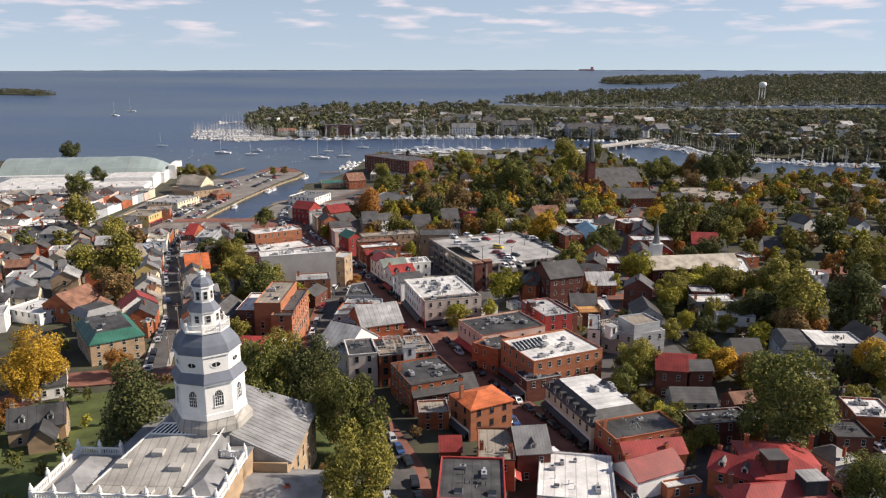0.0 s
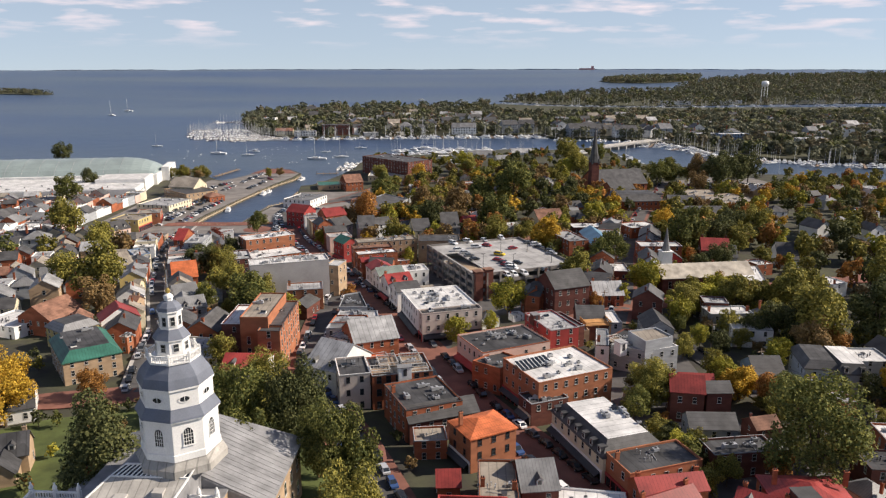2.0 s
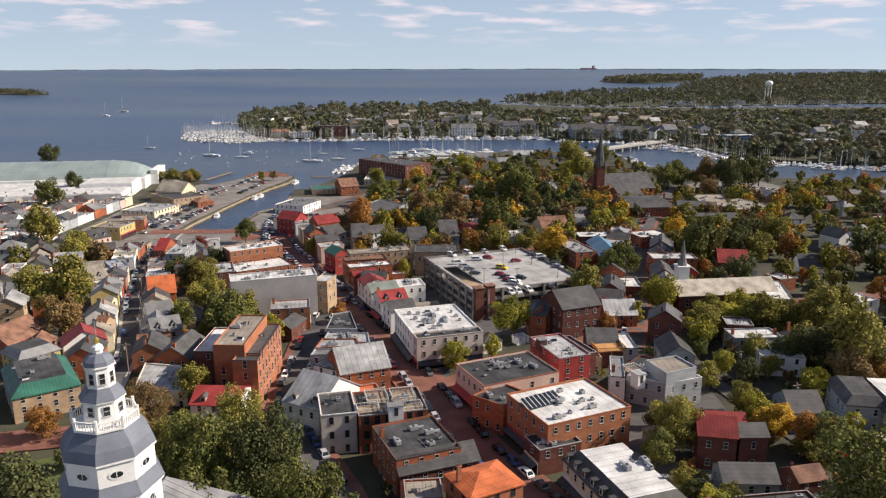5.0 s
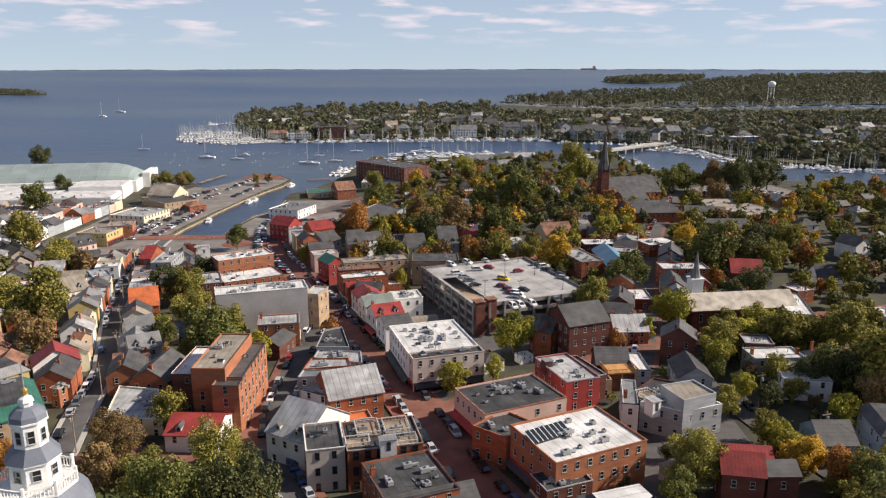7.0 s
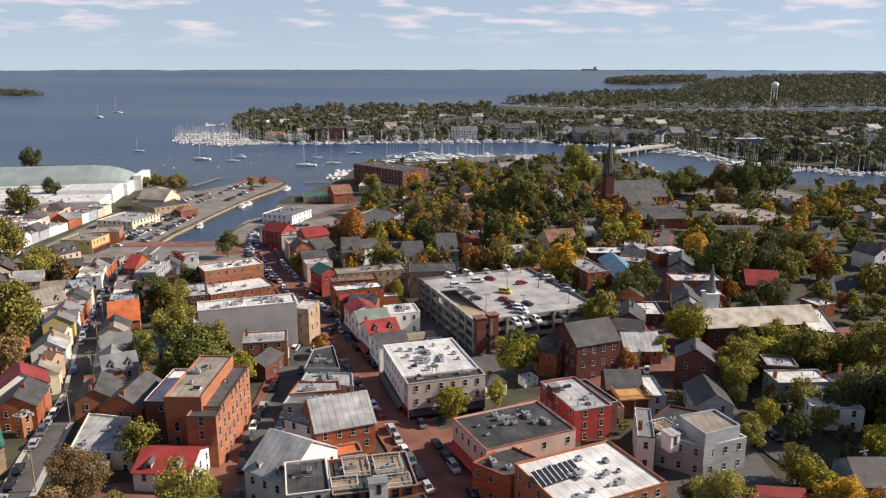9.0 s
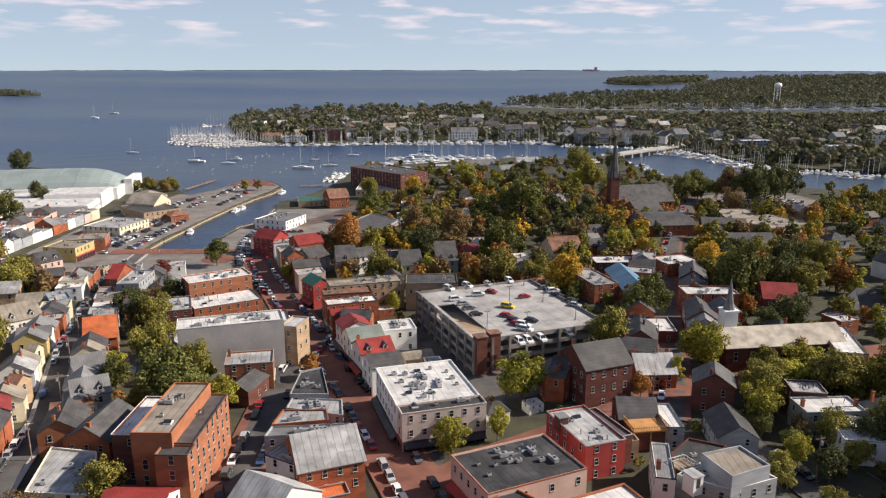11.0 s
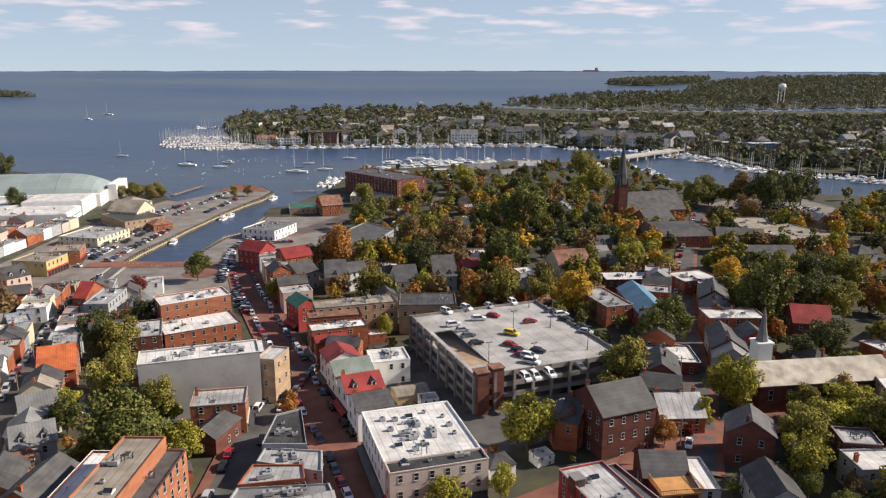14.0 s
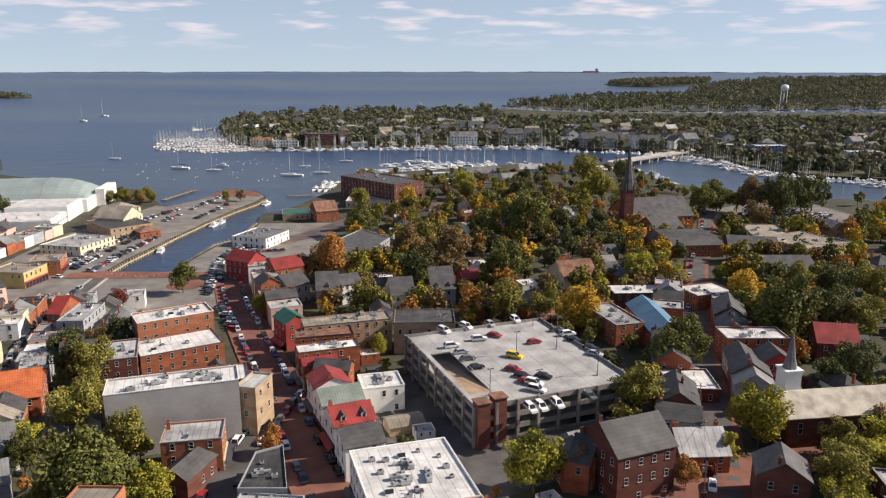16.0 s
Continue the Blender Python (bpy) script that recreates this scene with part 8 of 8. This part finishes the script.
woods("woods_far_bank", FAR_SHORE, 2900, 3.5, 7.5, 72, lambda x, y: FAR_LAND, "Autumn trees among the houses of the far bank", lambda x, y: y > 1490 or x > 900 or not free(x, y, 2))
woods("woods_far_bank_back", FAR_SHORE, 3200, 5, 8.5, 45, lambda x, y: FAR_LAND, "Dense autumn woods behind the far bank", lambda x, y: (y < 1250 and x < 900) or y < 700 or (y > 1490 and 110 < x < 1050))
woods("woods_far_point", FAR_POINT, 420, 6, 10, 24, lambda x, y: sea(x, y) + 1, "Low woods on the distant river point")
woods("woods_south", SOUTH_SHORE, 7000, 6, 10, 24, lambda x, y: sea(x, y) + 2, "Distant dense woodland across the creek")
woods("woods_island", ISLAND, 300, 4, 6.5, 30, lambda x, y: sea(x, y) + 1, "Low dark woods on the far point")
woods("woods_town_edge", [(330, 60), (1200, 60), (1200, 390), (620, 490), (380, 570)], 600, 5, 8, 90, lambda x, y: ground(x, y), "Autumn trees at the town's edge")
# Far shore strip: distance haze is painted into its blue-grey base colour.
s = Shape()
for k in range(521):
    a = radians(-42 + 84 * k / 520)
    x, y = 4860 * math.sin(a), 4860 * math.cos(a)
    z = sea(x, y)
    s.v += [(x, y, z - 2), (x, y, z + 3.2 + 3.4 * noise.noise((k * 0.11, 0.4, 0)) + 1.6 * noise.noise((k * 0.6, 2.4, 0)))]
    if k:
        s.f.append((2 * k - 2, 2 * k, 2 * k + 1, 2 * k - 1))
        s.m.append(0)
tagged(new("backdrop", s.mesh("backdrop", surf("haze_tinted_far_shore", (0.16, 0.19, 0.24), 1.0, 0.1, 200, 60, 0, vary=0.0))), "Thin hazy far shore on the horizon", "far shore", kind="structure")
s = Shape()
s.box(0, 0, 0, 90, 16, 9)
s.box(70, 2, 9, 84, 14, 22)
ship = tagged(new("cargo_ship"), "Distant red cargo ship on the horizon", "ship")
ship.location = (800, 4560, sea(800, 4560))
part("hull", s, surf("faded_red_hull", (0.60, 0.32, 0.30), 0.7, 0.1, 20, 5, 0), ship)


QUAY = [(-166, 724), (-141, 714), (-127, 690), (-129, 668), (-137, 638), (-144, 601), (-150, 556), (-152, 530), (-155, 503), (-156, 478), (-141, 474), (-132, 473), (-126, 480), (-124, 510), (-122, 542), (-113, 556), (-113, 600)]
s = Shape()
for (ax, ay), (cx, cy) in zip(QUAY, QUAY[1:]):
    L = math.dist((ax, ay), (cx, cy))
    for k in range(int(L / 2.6)):
        f = (k + 0.5) * 2.6 / L
        x, y = ax + (cx - ax) * f, ay + (cy - ay) * f
        s.tube((x, y, -2), (x, y, 3.0), 0.3, 0.28, 6)
    s.tube((ax, ay, 1.5), (cx, cy, 1.5), 0.45, 0.45, 4)
tagged(new("quay_fender", s.mesh("quay_fender", surf("pale_timber", (0.42, 0.34, 0.24), 0.9, 0.25, 2, 0.4, 0.2))), "Pale timber fender piles along the dock edge", "quay", kind="structure")
gather()


# ---- poles, wires and a timber deck ----
def utility_pole(x, y, turn, h=10.5):
    z = ground(x, y)
    ob = base("utility_pole", x, y, z, turn, "Brown timber utility pole with a crossarm", "utility pole", "utility poles")
    s = Shape()
    s.tube((0, 0, -0.5), (0, 0, h), 0.17, 0.11, 7)
    part("pole", s, WOOD, ob)
    s = Shape()
    s.box(-1.2, -0.07, h - 0.9, 1.2, 0.07, h - 0.72, 0, True)
    part("crossarm", s, WOOD, ob)
    s = Shape()
    s.lathe([(0.24, h - 2.4), (0.26, h - 2.3), (0.26, h - 1.5), (0.2, h - 1.4)], 8, 0, 0, 0.45, 0)
    part("transformer", s, STEEL, ob)
    return (x, y, z + h)


def wire(p, q, sag=0.7):
    s = Shape()
    for k in range(9):
        f = k / 8
        x, y, z = p[0] + (q[0] - p[0]) * f, p[1] + (q[1] - p[1]) * f, p[2] + (q[2] - p[2]) * f - 0.8 - sag * 4 * f * (1 - f)
        s.v += [(x - 0.02, y - 0.02, z), (x + 0.02, y - 0.02, z), (x + 0.02, y + 0.02, z + 0.03), (x - 0.02, y + 0.02, z + 0.03)]
        if k:
            s.f += [(4 * k - 4 + a, 4 * k - 4 + (a + 1) % 4, 4 * k + (a + 1) % 4, 4 * k + a) for a in range(4)]
            s.m += [0] * 4
    ob = new("overhead_wire", s.mesh("overhead_wire", RUBBER))
    tagged(ob, "Thin black overhead wire strung between poles", "wire", "overhead wires")


for line, off in ((DUKE[:5], 4.6), (CORNHILL[:5], -3.6), (EAST, 4.4)):
    tops = []
    for (ax, ay), (cx, cy) in zip(line, line[1:]):
        L = math.dist((ax, ay), (cx, cy))
        ux, uy = (cx - ax) / L, (cy - ay) / L
        for f in (0.1 * L, 0.6 * L):
            tops.append(utility_pole(ax + ux * f - uy * off, ay + uy * f + ux * off, math.degrees(math.atan2(uy, ux)) + 90))
    for p, q in zip(tops, tops[1:]):
        wire(p, q)
dk = base("timber_deck", 50.5, 249.6, ground(50.5, 249.6), 8, "Fresh orange timber roof deck with railings", "deck")
DZ = 17.4 - ground(50.5, 249.6)
s = Shape()
s.box(-4.3, -3.2, DZ - 0.3, 4.3, 3.2, DZ, 0, True)
part("decking", s, DECKWOOD, dk)
for x0, y0, x1, y1 in ((-4.3, -3.2, 4.3, -3.2), (4.3, -3.2, 4.3, 3.2), (-4.3, -3.2, -4.3, 3.2)):
    s = Shape()
    s.tube((x0, y0, DZ + 1.05), (x1, y1, DZ + 1.05), 0.09, 0.09, 4)
    for k in range(24):
        u = k / 23
        x, y = x0 + (x1 - x0) * u, y0 + (y1 - y0) * u
        s.tube((x, y, DZ), (x, y, DZ + 1.05), 0.05, 0.05, 4)
    part("railing", s, DECKWOOD, dk)
for x in (-4, 0, 4):
    s = Shape()
    s.box(x - 0.15, -3.1, -1, x + 0.15, -2.8, DZ - 0.3)
    part("post", s, DECKWOOD, dk)
s = Shape()
s.box(-4.2, -2.6, -1, 4.2, 3.1, DZ - 0.3)
part("store", s, WALL["dark_brick"], dk)

def roof_terrace(x, y, z, w, d, turn):
    """A low white-framed terrace on a flat roof: a kerb, posts and a top rail."""
    ob = base("roof_terrace", x, y, z, turn, "White-railed timber terrace on a flat roof", "terrace", "roof terraces")
    s = Shape()
    s.box(-w / 2, -d / 2, 0, w / 2, d / 2, 0.22)
    part("decking", s, WOOD, ob)
    n_ = max(3, int((w + d) / 1.6))
    for ax, ay, bx, by in ((-w / 2, -d / 2, w / 2, -d / 2), (w / 2, -d / 2, w / 2, d / 2), (w / 2, d / 2, -w / 2, d / 2), (-w / 2, d / 2, -w / 2, -d / 2)):
        s = Shape()
        s.tube((ax, ay, 1.2), (bx, by, 1.2), 0.11, 0.11, 4)
        s.tube((ax, ay, 0.45), (bx, by, 0.45), 0.07, 0.07, 4)
        for k in range(n_):
            f = k / n_
            s.tube((ax + (bx - ax) * f, ay + (by - ay) * f, 0.2), (ax + (bx - ax) * f, ay + (by - ay) * f, 1.2), 0.06, 0.06, 4)
        part("railing", s, SASH, ob)


for x, y, w_, d_ in ((-14.6, 206.5, 5.0, 6.5), (-8.4, 207.6, 5.4, 6.0), (-16.0, 200.2, 5.0, 3.4), (-7.0, 201.0, 7.0, 3.4)):
    roof_terrace(x, y, 21.02, w_, d_, 13)
roof_terrace(52.5, 227.5, 19.1, 4.0, 5.0, 25)


def stair_house(x, y, z, w, d, h, turn, wall, roof):
    """A small access house standing on a flat or sloping roof."""
    ob = base("stair_house", x, y, z, turn, f"Small {wall.replace('_', ' ')} access house on a roof", "roof house", "roof access houses")
    s = Shape()
    s.box(-w / 2, -d / 2, -1.5, w / 2, d / 2, h)
    part("wall", s, WALL[wall], ob)
    s = Shape()
    s.box(-w / 2 - 0.2, -d / 2 - 0.2, h, w / 2 + 0.2, d / 2 + 0.2, h + 0.18, 0, True)
    part("roof", s, ROOF[roof], ob)
    s = Shape()
    s.box(-0.45, -d / 2 - 0.05, 0.1, 0.45, -d / 2 + 0.02, min(h - 0.3, 2.1), 0, True)
    part("door", s, DARKTRIM, ob)


stair_house(67.5, 139.5, 20.0, 4.0, 4.2, 2.6, 4, "deep_brick", "slate")
stair_house(72.5, 133.5, 18.6, 4.4, 4.0, 2.8, 6, "black", "pale")
stair_house(-9.5, 198.6, 20.9, 3.4, 2.2, 2.3, 13, "white", "grey")
stair_house(52.0, 221.0, 19.1, 2.4, 3.0, 2.4, 25, "white", "pale")
stair_house(30.2, 246.5, 19.2, 2.2, 2.6, 2.0, 20, "dark_brick", "grey")

sk = base("roof_skylight", 24.4, 202.2, 21.9, 30, "Sloping glazed skylight with white bars on a flat roof", "skylight")
s = Shape()
s.box(-5.0, -1.9, -0.2, 5.0, 1.9, 0.3)
part("kerb", s, DARKTRIM, sk)
s = Shape()
s.face([(-5.0, -1.9, 0.32), (5.0, -1.9, 0.32), (5.0, 1.8, 1.5), (-5.0, 1.8, 1.5)])
part("pane", s, GLASS, sk)
for k in range(9):
    s = Shape()
    x = -5.0 + k * 1.25
    s.tube((x, -1.9, 0.36), (x, 1.8, 1.54), 0.09, 0.09, 4)
    part("glazing_bar", s, TRIM, sk)
